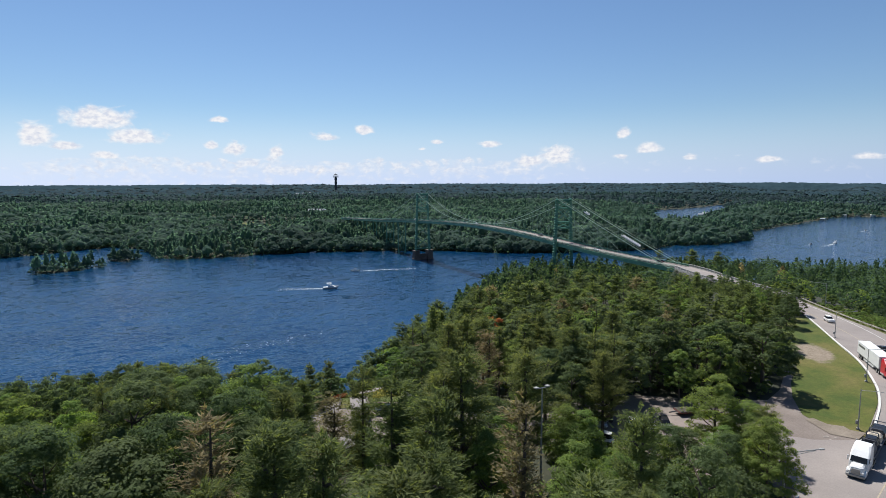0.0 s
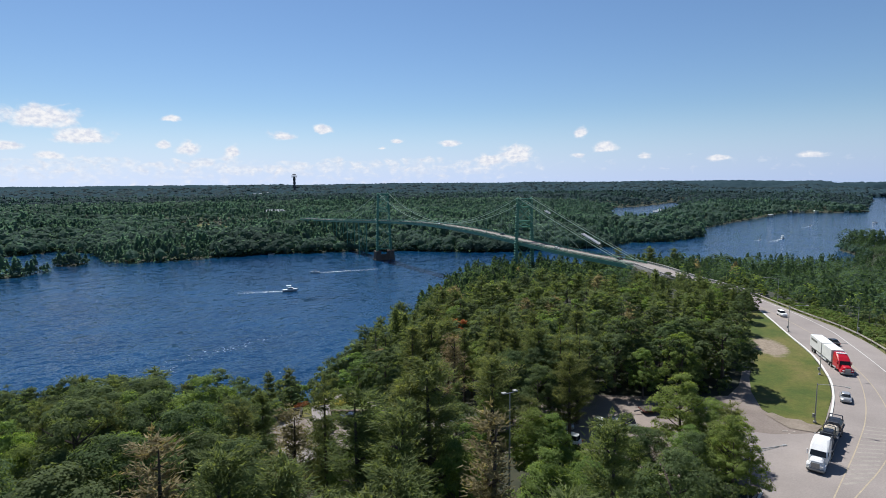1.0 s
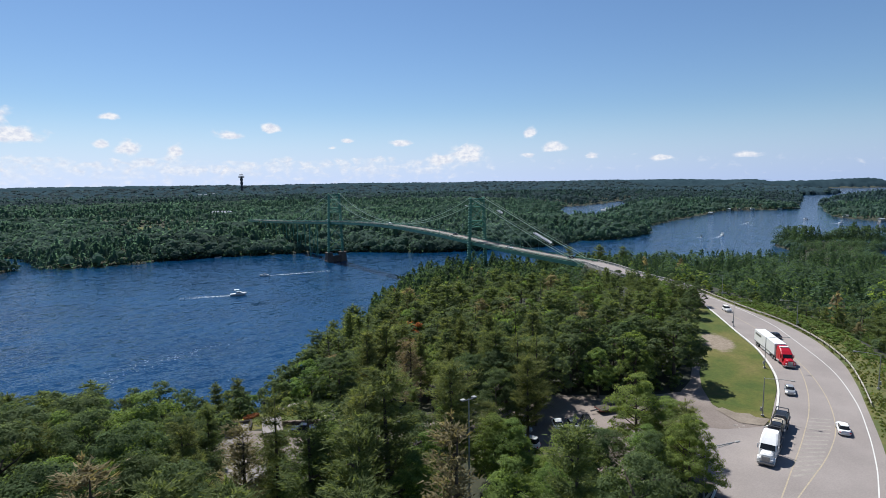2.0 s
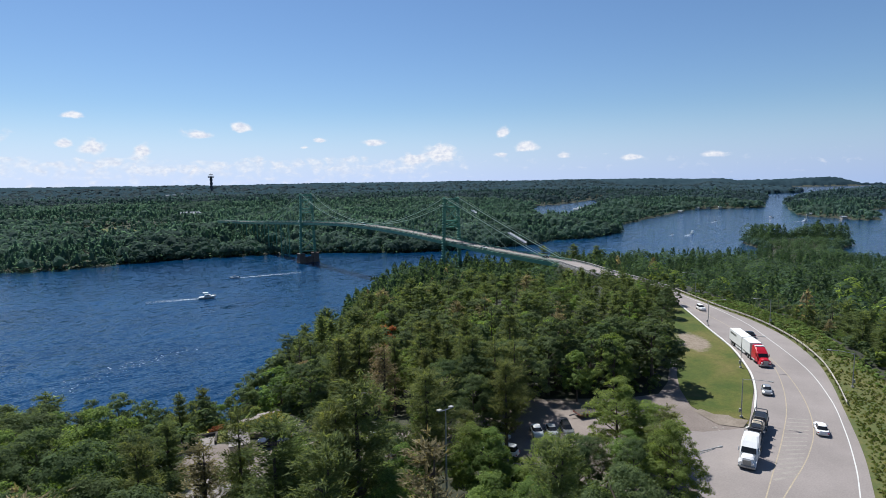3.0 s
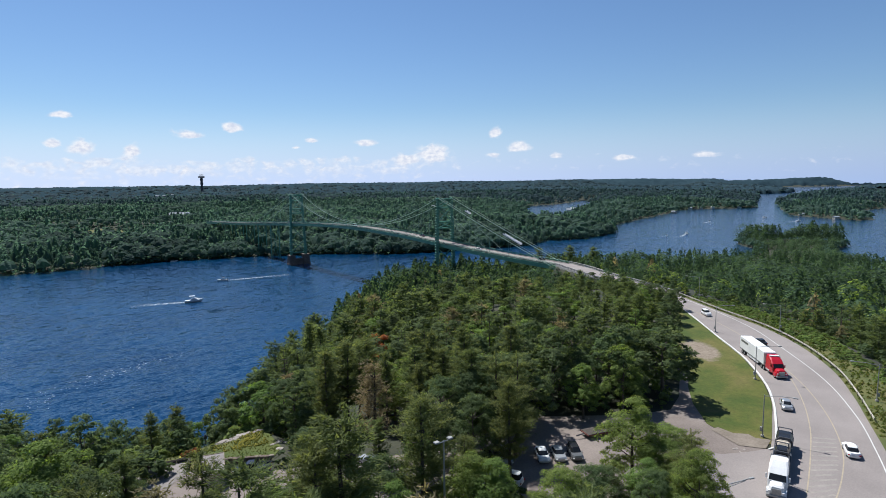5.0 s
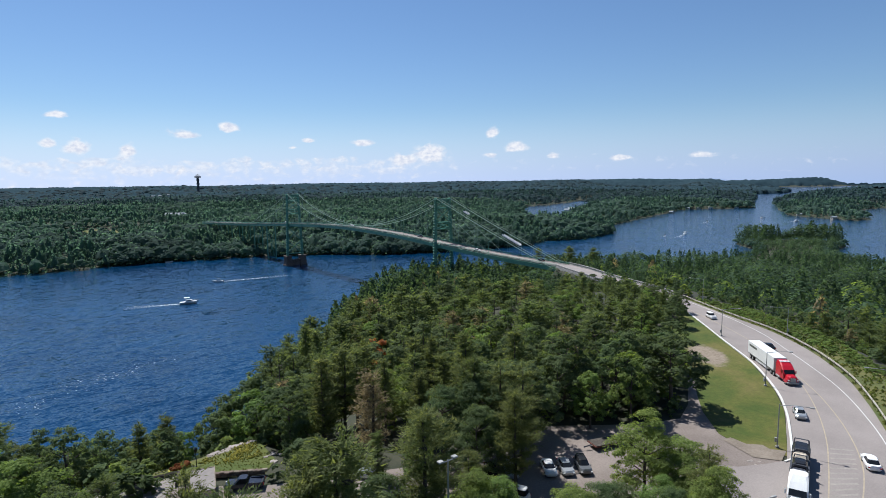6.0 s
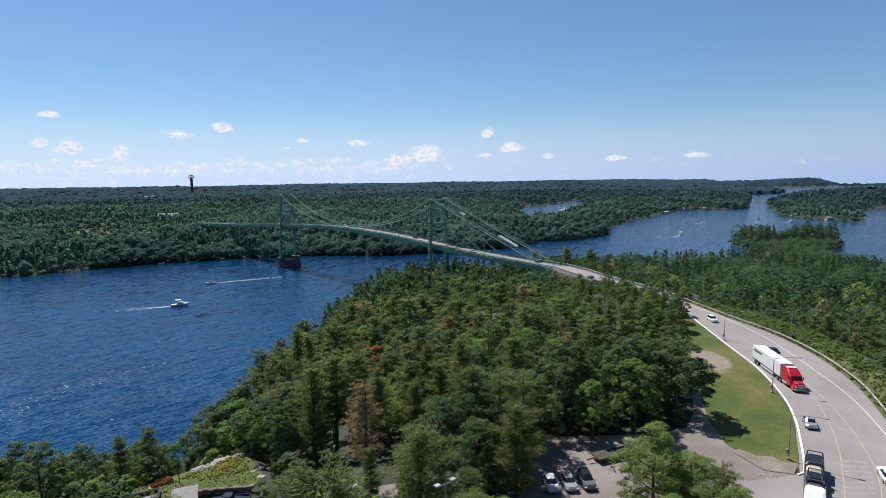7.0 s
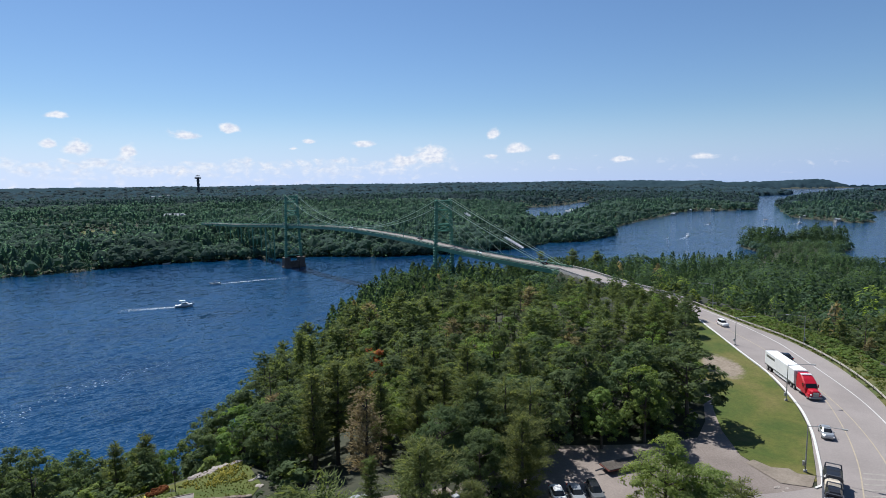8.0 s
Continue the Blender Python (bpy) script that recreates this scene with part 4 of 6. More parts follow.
def trunk_shape(rng, kind):
    s = Shape()
    lean = rng.uniform(-0.02, 0.02, 2)
    top = 0.96 if kind == "pine" else 0.72
    s.tube([(lean[0] * u, lean[1] * u, u * top - 0.03) for u in (0, 0.3, 0.65, 1)], [0.020, 0.015, 0.010, 0.002], 6)
    for _ in range(9):
        a, z = rng.uniform(0, 6.28), rng.uniform(0.25, 0.65 if kind != "pine" else 0.85)
        l = 0.16 if kind != "pine" else 0.17 * (1.05 - z)
        s.tube([(0, 0, z), (math.cos(a) * l * 0.6, math.sin(a) * l * 0.6, z + l * 0.45), (math.cos(a) * l, math.sin(a) * l, z + l * (0.9 if kind != "pine" else 0.35))], [0.007, 0.005, 0.001], 4)
    return s


def quads(array):
    n = len(array)
    return array.reshape(-1, 3), np.arange(3 * n).reshape(-1, 3)


rng = np.random.RandomState(7)
KINDS = {
    "broad": (LEAF_BROAD, "broad-leaved tree with a dense dark green crown", 4),
    "light": (LEAF_LIGHT, "young broad-leaved tree with a light yellow-green crown", 2),
    "pine": (LEAF_PINE, "tall white pine with ragged level boughs", 5),
    "dry": (LEAF_DRY, "ailing conifer with thin grey-brown foliage", 2),
    "rust": (LEAF_RUST, "dying tree with rust-brown leaves", 1),
}
MODELS = {}
for kind, (mat, label, count) in KINDS.items():
    for n in range(count):
        stem = trunk_shape(rng, "pine" if kind in ("pine", "dry") else kind).mesh("trunk")
        stem.materials.append(BARK)
        low, wide = rng.uniform(0.22, 0.40), rng.uniform(0.145, 0.20)
        for detail in (0, 1):
            if kind in ("broad", "light"):
                crown = broad_crown(rng, *((240, 70, 0.0074), (140, 34, 0.0138))[detail])
            elif kind == "rust":
                crown = broad_crown(rng, 34, 36, 0.018)
            elif kind == "pine":
                crown = pine_crown(rng, 15, (46, 15)[detail], (0.0062, 0.0116)[detail], low * 0.85, wide, 0.5)
            else:
                crown = pine_crown(rng, 14, (16, 8)[detail], (0.0072, 0.0115)[detail], low * 0.8, wide * 0.95, 0.7)
            MODELS[kind, n, detail] = (raw_mesh("crown", *quads(crown), mat), stem)


def tree(kind, n, x, y, height, turn, wide=1.0, label="", z=None):
    t = thing("tree", label or KINDS[kind][1], "tree", "trees of the near wood", m=pose(x, y, drop(x, y) if z is None else z, 0, 0, turn) @ Matrix.Diagonal((height * wide, height * wide, height, 1)))
    detail = 0 if math.hypot(x - 8, y - 14) < 92 else 1
    part("trunk", MODELS[kind, n, detail][1], BARK, t)
    part("crown", MODELS[kind, n, detail][0], KINDS[kind][0], t)
    return t


def scatter(x0, x1, y0, y1, step, seed):
    r = np.random.RandomState(seed)
    x, y = np.meshgrid(np.arange(x0, x1, step), np.arange(y0, y1, step))
    x = x.ravel() + r.uniform(-0.45, 0.45, x.size) * step
    y = y.ravel() + r.uniform(-0.45, 0.45, y.size) * step
    return x, y, r


# Bearings from the camera's start, in degrees; trees outside them are not built.
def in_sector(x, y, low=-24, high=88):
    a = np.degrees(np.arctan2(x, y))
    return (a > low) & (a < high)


# trees that stand out
# in the wood below: kind, model, x, y, top, breadth
FRONT_TREES = [("light", 0, 53.4, 64.0, 46.0, 1.25), ("light", 1, 58.2, 57.1, 46.0, 1.3), ("pine", 1, 31.0, 58.5, 59.8, 1.1), ("pine", 2, 45.8, 67.6, 54.7, 1.1), ("pine", 3, 32.6, 69.0, 53.8, 1.0),
               ("light", 1, 52.6, 66.6, 45.8, 1.3), ("light", 0, 39.8, 64.8, 47.6, 1.0), ("dry", 0, 29.7, 45.2, 58.5, 1.0), ("dry", 0, 2.6, 58.4, 57.1, 1.2), ("broad", 3, -5.6, 63.8, 54.4, 1.45),
               ("pine", 3, 28.3, 59.3, 57.0, 1.0), ("broad", 2, 14.6, 46.5, 52.5, 1.1),
               ("light", 1, 46.5, 49.0, 47.5, 1.1), ("pine", 0, 22.8, 60.4, 57.0, 1.15), ("pine", 4, 22.0, 70.0, 55.0, 0.9), ("dry", 1, 18.5, 71.8, 51.0, 1.2), ("light", 0, 10.9, 91.9, 51.2, 1.3), ("light", 1, 26.5, 63.5, 52.5, 1.1), ("pine", 1, 13.0, 74.0, 52.5, 1.0)]
# round the lot: kind, model, x, y, top, breadth
LOT_TREES = [("broad", 3, 65.5, 82.5, 50.0, 1.25), ("pine", 4, 69.5, 81.0, 51.5, 1.3), ("broad", 1, 61.5, 84.5, 50.0, 1.2), ("broad", 2, 89.5, 86.5, 48.5, 1.1),
             ("light", 1, 80.2, 57.0, 44.8, 1.7), ("light", 0, 76.0, 54.5, 43.0, 1.5), ("broad", 1, 67.5, 58.5, 43.0, 1.3), ("light", 0, 71.5, 55.0, 43.5, 1.4), ("broad", 0, 63.5, 57.5, 44.5, 1.2),
             ("broad", 0, 72.0, 86.5, 50.0, 1.2), ("broad", 2, 78.5, 84.0, 50.5, 1.2), ("broad", 3, 101.5, 82.5, 50.0, 1.2), ("pine", 1, 79.0, 50.4, 39.6, 0.9), ("light", 0, 76.6, 60.4, 49.0, 1.25),
             ("light", 0, 91.0, 80.4, 45.3, 1.15), ("light", 1, 98.6, 77.4, 49.0, 0.95), ("pine", 4, 71.5, 78.2, 51.8, 1.1), ("pine", 0, 83.0, 91.0, 52.1, 1.1), ("broad", 0, 68.0, 51.5, 45.0, 1.0),
             ("pine", 4, 75.2, 51.4, 47.2, 1.2), ("broad", 2, 55.2, 41.2, 47.5, 1.2), ("pine", 2, 64.0, 72.0, 51.0, 1.05), ("broad", 1, 62.0, 77.5, 49.0, 1.0), ("pine", 3, 66.5, 83.5, 52.5, 1.1), ("light", 1, 95.5, 83.5, 43.0, 1.3), ("broad", 3, 79.0, 88.5, 49.0, 1.2)]
# along the verge and the approach: kind, model, x, y, top, breadth
VERGE_TREES = [("pine", 1, 285.0, 245.0, 38.0, 1.4), ("pine", 3, 296.0, 236.0, 37.0, 1.4), ("pine", 4, 276.0, 262.0, 36.0, 1.1), ("broad", 1, 111.5, 77.0, 50.2, 1.5), ("broad", 3, 119.5, 83.5, 46.5, 1.2),
               ("broad", 2, 128.5, 88.5, 45.0, 1.2), ("broad", 0, 136.0, 93.5, 44.5, 1.2), ("broad", 2, 102.3, 79.0, 45.4, 1.2), ("broad", 2, 142.6, 94.5, 44.1, 1.2), ("broad", 0, 176.0, 113.5, 43.5, 1.2),
               ("broad", 3, 167.0, 108.5, 45.0, 1.2), ("broad", 1, 186.0, 121.5, 43.0, 1.2), ("broad", 2, 190.0, 127.0, 42.5, 1.1), ("broad", 0, 193.5, 131.5, 41.0, 1.2), ("broad", 3, 187.0, 132.0, 42.0, 1.2),
               ("broad", 1, 181.0, 124.0, 43.5, 1.2), ("broad", 2, 184.5, 117.2, 43.0, 1.25), ("broad", 0, 197.0, 136.5, 42.0, 1.3), ("broad", 3, 198.0, 147.0, 42.5, 1.25), ("broad", 1, 203.5, 157.5, 41.5, 1.2), ("broad", 2, 208.0, 169.0, 39.5, 1.2), ("broad", 2, 154.0, 101.5, 45.0, 1.1)]
# by the garden and the shore: kind, model, x, y, top, breadth
SHORE_TREES = [("light", 1, 34.0, 83.0, 40.5, 1.5), ("broad", 2, 38.5, 87.0, 38.8, 1.7), ("light", 0, 28.5, 93.0, 38.0, 1.6), ("dry", 1, 53.0, 91.0, 50.9, 1.2), ("broad", 3, 50.0, 134.0, 41.0, 1.1),
               ("broad", 1, 45.0, 135.0, 38.0, 1.1), ("pine", 1, 28.0, 127.0, 38.0, 0.9), ("pine", 2, 32.5, 128.0, 38.0, 0.9), ("broad", 0, 17.0, 122.0, 42.5, 1.2), ("broad", 1, -3.5, 99.1, 51.5, 1.35),
               ("broad", 0, 3.0, 101.0, 50.0, 1.2), ("broad", 3, 5.0, 121.0, 43.5, 1.2), ("broad", 1, 48.6, 111.0, 44.5, 1.1), ("broad", 2, 49.6, 118.5, 43.0, 1.2), ("pine", 0, 53.5, 108.0, 49.0, 1.0), ("light", 1, 47.5, 124.0, 41.0, 1.2)]
SINGLE = FRONT_TREES + LOT_TREES + VERGE_TREES + SHORE_TREES
for kind, n, x, y, top, wide in SINGLE:
    tree(kind, n, x, y, top - drop(x, y), 40 * n, wide)

x, y, r = scatter(-90, 330, 18, 360, 6.0, 11)
home = inside_distance(x, y, MAINLAND)
open_land = np.maximum.reduce([inside_distance(x, y, p) for p in (ROAD, LOT, VERGE, BANK, GARDEN, PATIO)])
sparse = inside_distance(x, y, [(17, 76), (44, 74), (62, 70), (66, 88), (55, 108), (50, 121), (24, 121)]) > 0
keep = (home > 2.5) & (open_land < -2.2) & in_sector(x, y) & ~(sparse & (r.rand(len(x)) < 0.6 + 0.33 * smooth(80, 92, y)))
for _, _, sx, sy, _, _ in SINGLE:
    keep &= np.hypot(x - sx, y - sy) > 4.5
keep &= np.hypot(x - 236, y - 306.9) > 8
keep &= ~((np.hypot(x - 8, y - 14) > 130) & (r.rand(len(x)) < np.where(inside_distance(x, y, RIGHT_EDGE + [(-60, -400), (420, -400), (420, 209)]) > 0, 0.58, 0.24)))
keep &= inside_distance(x, y, [(47, 50), (60, 44), (71, 52), (66, 71), (57, 67)]) < 0
keep &= np.hypot(x - 80, y - 55) > 9
along = np.clip(((x - 30) * 15 + (y - 43) * 19.8) / 617.0, 0, 1)
keep &= np.hypot(x - 30 - 15 * along, y - 43 - 19.8 * along) > 3.6
keep &= inside_distance(x, y, [(9, 48), (16, 46), (21, 70), (12, 72)]) < 0
x, y = x[keep], y[keep]
order = np.argsort(np.hypot(x - 8, y - 14))
x, y = x[order], y[order]
z = ground_z(x, y)
stand = lattice(x, y, 34, 21)
pick = r.rand(len(x))
size = r.uniform(0.8, 1.2, len(x))
kinds = np.where(stand + 0.5 * (pick - 0.5) + 0.3 * smooth(25, -15, x) > 0.52 + 0.10 * (x > 50), "broad", "pine")
kinds = np.where(pick > 0.972, "dry", np.where((pick > 0.80), "light", kinds))
front = (x > 45) & (x < 80) & (y < 72) & (kinds != "light")
kinds = np.where(front, np.where(r.rand(len(x)) < 0.5, "light", np.where(r.rand(len(x)) < 0.6, "broad", kinds)), kinds)
kinds = np.where((x > 80) & (x < 118) & (y > 82) & (y < 128) & (kinds == "pine") & (r.rand(len(x)) < 0.8), "broad", kinds)
kinds = np.where((x > 190) & (kinds == "light") & (r.rand(len(x)) < 0.75), "broad", kinds)
kinds = np.where((x < 34) & (y > 74) & (kinds != "light") & (r.rand(len(x)) < 0.8), "broad", kinds)
height = np.where(kinds == "pine", 18.0, np.where(kinds == "broad", 15.0, np.where(kinds == "dry", 16.5, 12.5))) * size
height *= 1 + 0.2 * smooth(110, 70, np.hypot(x - 8, y - 14)) - 0.15 * smooth(150, 185, x - 0.4 * (y - 70))
# trees at the water's edge are smaller, those under the bridge too
low_shore = 1 - smooth(55, 80, x)
height *= 1 - 0.38 * low_shore * (1 - smooth(10, 60, inside_distance(x, y, MAINLAND)))
under = (np.abs(x - 236.3) < 9) & (y > 205)
sparse = inside_distance(x, y, [(17, 76), (44, 74), (62, 70), (66, 88), (55, 108), (50, 121), (24, 121)]) > 0
height = np.where(sparse, height * (0.55 - 0.25 * smooth(88, 105, y)), height)
beside = inside_distance(x, y, [(231, 215), (205, 225), (186, 200), (184, 170), (207, 158), (224, 194)]) > 0
height = np.where(beside, np.clip(37.0 - 3.0 * r.rand(len(x)) - z, 4.0, height), height)
away = np.hypot(x - 2, y - 4)
ragged = 7 * r.rand(len(x)) ** 1.5
height = np.where((x > 8) & (x < 55) & (y > 95), np.clip(42.0 - 0.15 * (y - 100) - ragged - z, 4.0, height), height)
height = np.where((x > 8) & (x < 55) & (y > 84) & (y <= 95), np.clip(53.0 - 0.95 * (y - 85) - 0.5 * ragged - z, 4.0, height), height)
# Trees here stay below the camera's line of sight to the garden.
garden_sightline = inside_distance(x, y, [(25, 68), (40, 66), (53, 106), (25, 108)]) > 0
height = np.where(garden_sightline, np.clip(45.5 - 0.62 * (y - 75) - z, 2.0, height), height)
height = np.where((x <= 8) & (y > 85), np.clip(51.0 - 0.27 * (y - 100) - ragged - z, 4.0, height), height)
height = np.where((x >= 55) & (away > 110), np.clip(52.5 - 0.068 * (away - 110) - 0.8 * ragged - z, 4.0, height), height)
right = inside_distance(x, y, RIGHT_EDGE + [(-60, -400), (420, -400), (420, 209)]) > 0
height = np.where(right, np.clip(41.0 - 0.055 * (away - 200) - 1.5 * ragged - z, 4.0, 20), height)
beside = inside_distance(x, y, [(232, 212), (232, 330), (196, 330), (192, 222)]) > 0
height = np.where(beside, np.clip(32.0 - z, 4.0, height), height)
height = np.where((x > 165) & (x < 246) & (y > 240), np.clip(28.5 - 0.5 * ragged - z, 4.0, height), height)
height = np.where(under, np.minimum(height, 20 - (z - 8) * 0.8), height)
NEAR = 265
for i in range(min(NEAR, len(x))):
    kind = str(kinds[i])
    tree(kind, int(r.randint(KINDS[kind][2])), float(x[i]), float(y[i]), float(height[i]), float(r.uniform(0, 360)), float(r.uniform(0.9, 1.15)), z=float(z[i]) - 0.1)


def wood(name, models, x, y, z, height, which, mat, label, r, wide=1.0):
    """Many trees joined into one mesh."""
    if not len(x):
        return None
    verts = []
    for m, model in enumerate(models):
        pick = np.nonzero(which == m)[0]
        if not len(pick):
            continue
        a = r.uniform(0, 2 * math.pi, len(pick))
        c, s = np.cos(a)[:, None], np.sin(a)[:, None]
        p = model.reshape(-1, 3)
        w = (height[pick] * wide * r.uniform(0.85, 1.2, len(pick)))[:, None]
        px = (p[:, 0] * c - p[:, 1] * s) * w + x[pick, None]
        py = (p[:, 0] * s + p[:, 1] * c) * w + y[pick, None]
        pz = p[:, 2] * height[pick, None] + z[pick, None]
        verts.append(np.stack([px, py, pz], -1).reshape(-1, 3))
    verts = np.concatenate(verts)
    return tagged(new(name, raw_mesh(name, verts, np.arange(len(verts)).reshape(-1, 3), mat)), label, "trees", kind="stuff")


BROAD_MID = [broad_crown(rng, 40, 42, 0.0165) for _ in range(4)]
PINE_MID = [pine_crown(rng, 12, 7, 0.0155, rng.uniform(0.18, 0.3), rng.uniform(0.17, 0.22), 0.75) for _ in range(4)]
BROAD_LOW = [far_crown(rng, 170, 0.042, False, False) for _ in range(4)]
PINE_LOW = [far_crown(rng, 120, 0.036, True, False) for _ in range(4)]
BROAD_FAR = [far_crown(rng, 44, 0.060, False) for _ in range(4)]
PINE_FAR = [far_crown(rng, 36, 0.056, True) for _ in range(4)]
BROAD_DIM = [far_crown(rng, 14, 0.08, False) for _ in range(4)]
PINE_DIM = [far_crown(rng, 14, 0.075, True) for _ in range(4)]
BROAD_RIM = [far_crown(rng, 6, 0.10, False) for _ in range(4)]
BUSH = [broad_crown(rng, 14, 8, 0.085) for _ in range(4)]


def trunks(name, x, y, z, h):
    s = Shape()
    for a, b, c, d in zip(x, y, z, h):
        s.tube([(a, b, c - 0.5), (a, b, c + d * 0.9)], [d * 0.017, d * 0.004], 4)
    tagged(new(name, s.mesh(name)), "dark tree trunks in the wood", "tree trunks", kind="stuff").data.materials.append(BARK)


far_from = slice(NEAR, len(x))
mx, my, mz, mh, mk = x[far_from], y[far_from], z[far_from], height[far_from], kinds[far_from]
trunks("wood_trunks", mx[:500], my[:500], mz[:500], mh[:500])
for name, kind, models, mat, label in (("broad_wood", "broad", BROAD_MID, LEAF_BROAD, "dense broad-leaved wood on the near shore"), ("light_wood", "light", BROAD_MID, LEAF_LIGHT, "light green young trees in the near wood"),
                                       ("pine_wood", "pine", PINE_MID, LEAF_PINE, "white pines of the near shore wood"), ("dry_wood", "dry", PINE_MID, LEAF_DRY, "grey-brown ailing trees in the wood")):
    for extra, low, high, some in (("", 0, 230, models), ("_beyond", 230, 999, BROAD_LOW if models is BROAD_MID else PINE_LOW)):
        k = (mk == kind) & (np.hypot(mx - 8, my - 14) >= low) & (np.hypot(mx - 8, my - 14) < high)
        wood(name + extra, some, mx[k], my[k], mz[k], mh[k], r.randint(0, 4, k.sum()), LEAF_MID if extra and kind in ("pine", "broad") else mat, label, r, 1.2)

# the rest of the near land
x, y, r = scatter(-260, 790, -60, 460, 6.8, 12)
home = inside_distance(x, y, MAINLAND)
taken = (x > -90) & (x < 330) & (y > 18) & (y < 360)
open_land = np.maximum.reduce([inside_distance(x, y, p) for p in (ROAD, LOT, VERGE, BANK, GARDEN)])
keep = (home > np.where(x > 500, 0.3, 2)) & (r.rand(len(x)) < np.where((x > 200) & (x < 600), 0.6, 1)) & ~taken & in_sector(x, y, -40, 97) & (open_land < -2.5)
x, y = x[keep], y[keep]
z = ground_z(x, y)
k = lattice(x, y, 50, 22) + r.uniform(-0.3, 0.3, len(x)) + 0.06 * (x > 560) > 0.45
h = r.uniform(10, 19, len(x)) * (0.75 + 0.25 * smooth(0, 40, inside_distance(x, y, MAINLAND)))
away = np.hypot(x, y)
h = np.where(x > 250, np.clip(np.where(away > 640, 12 + 12 * np.maximum(smooth(34, 14, np.hypot(x - 712, y - 318)), smooth(40, 16, np.hypot(x - 758, y - 272))) + 8 * (lattice(x, y, 13, 27) - 0.5), 32.5 - 0.058 * (away - 311)) - 6 * r.rand(len(x)) ** 1.5 - z, 5.0, 23), h)
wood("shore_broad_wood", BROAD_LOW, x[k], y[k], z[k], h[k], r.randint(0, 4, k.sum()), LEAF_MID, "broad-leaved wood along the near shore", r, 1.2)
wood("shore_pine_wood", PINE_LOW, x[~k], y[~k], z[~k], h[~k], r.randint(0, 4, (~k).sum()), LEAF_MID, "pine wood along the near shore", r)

# undergrowth at the edges of the wood
x, y, r = scatter(-60, 330, 18, 300, 3.0, 13)
home = inside_distance(x, y, MAINLAND)
open_land = np.maximum.reduce([inside_distance(x, y, p) for p in (ROAD, LOT, VERGE, BANK, GARDEN)])
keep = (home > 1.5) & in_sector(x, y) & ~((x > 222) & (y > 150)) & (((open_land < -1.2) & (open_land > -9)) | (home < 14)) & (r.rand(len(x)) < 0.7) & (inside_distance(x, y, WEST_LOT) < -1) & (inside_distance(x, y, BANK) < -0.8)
x, y = x[keep], y[keep]
z = ground_z(x, y)
k = r.rand(len(x)) < 0.7
h = r.uniform(2.5, 6.0, len(x))
wood("undergrowth", BUSH, x[k], y[k], z[k] - h[k] * 0.22, h[k], r.randint(0, 4, k.sum()), LEAF_BROAD, "leafy undergrowth along the edge of the wood", r, 1.3)
wood("young_growth", BUSH, x[~k], y[~k], z[~k] - h[~k] * 0.22, h[~k], r.randint(0, 4, (~k).sum()), LEAF_LIGHT, "light green saplings along the edge of the wood", r, 1.2)

# bushes on the slope below the bridge's end
x, y, r = scatter(180, 234, 150, 236, 2.6, 14)
keep = (inside_distance(x, y, [(231, 222), (205, 228), (184, 200), (180, 168), (207, 156), (226, 194)]) > 0) & (inside_distance(x, y, ROAD) < -2.5)
x, y = x[keep], y[keep]
h = r.uniform(2.0, 4.5, len(x))
wood("slope_bushes", BUSH, x, y, ground_z(x, y) - h * 0.22, h, r.randint(0, 4, len(x)), LEAF_BROAD, "leafy bushes on the slope below the bridge", r, 1.4)

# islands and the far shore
def far_wood(name, x0, x1, y0, y1, step, seed, lo, hi, d0, d1, edge, broad, pine, wide=1.25, leaf=LEAF_FAR_HAZED, needle=LEAF_FARPINE_HAZED):
    x, y, r = scatter(x0, x1, y0, y1, step, seed)
    away = np.hypot(x, y)
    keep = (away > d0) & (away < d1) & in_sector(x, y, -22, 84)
    x, y = x[keep], y[keep]
    d = land_distance(x, y)
    home = inside_distance(x, y, MAINLAND)
    clearing = inside_distance(x, y, [(126, 1098), (150, 1085), (172, 1068), (185, 1084), (156, 1126), (129, 1131)])
    keep = (d > edge) & (home < 0) & (clearing < 0)
    x, y, d = x[keep], y[keep], d[keep]
    z = ground_z(x, y)
    k = lattice(x, y, 70, 23) * 0.6 + lattice(x, y, 260, 29) * 0.4 + r.uniform(-0.14, 0.14, len(x)) > 0.46
    h = (lo + (hi - lo) * r.rand(len(x)) ** 1.6 * 1.25) * (1 + 0.2 * (lattice(x, y, 45, 24) - 0.5)) * (0.8 + 0.2 * smooth(0, 30, d))
    h = np.where((np.abs(x - 236.3) < 9) & (y < 790), np.minimum(h, 8), h)
    h = h * (1 - 0.3 * smooth(100, 30, -inside_distance(x, y, INLET)) * (y < 930))
    h = h * (1 - 0.22 * smooth(140, 40, -inside_distance(x, y, BAY)) * (np.hypot(x, y) < 1330))
    wood(name + "_broad_wood", broad, x[k], y[k], z[k] - 0.2 * h[k], h[k] * 1.15, r.randint(0, 4, k.sum()), leaf, "broad-leaved wood of the far islands", r, wide)
    wood(name + "_pine_wood", pine, x[~k], y[~k], z[~k] - 1.0, h[~k] * 1.12, r.randint(0, 4, (~k).sum()), needle, "evergreen wood of the far islands", r, wide)


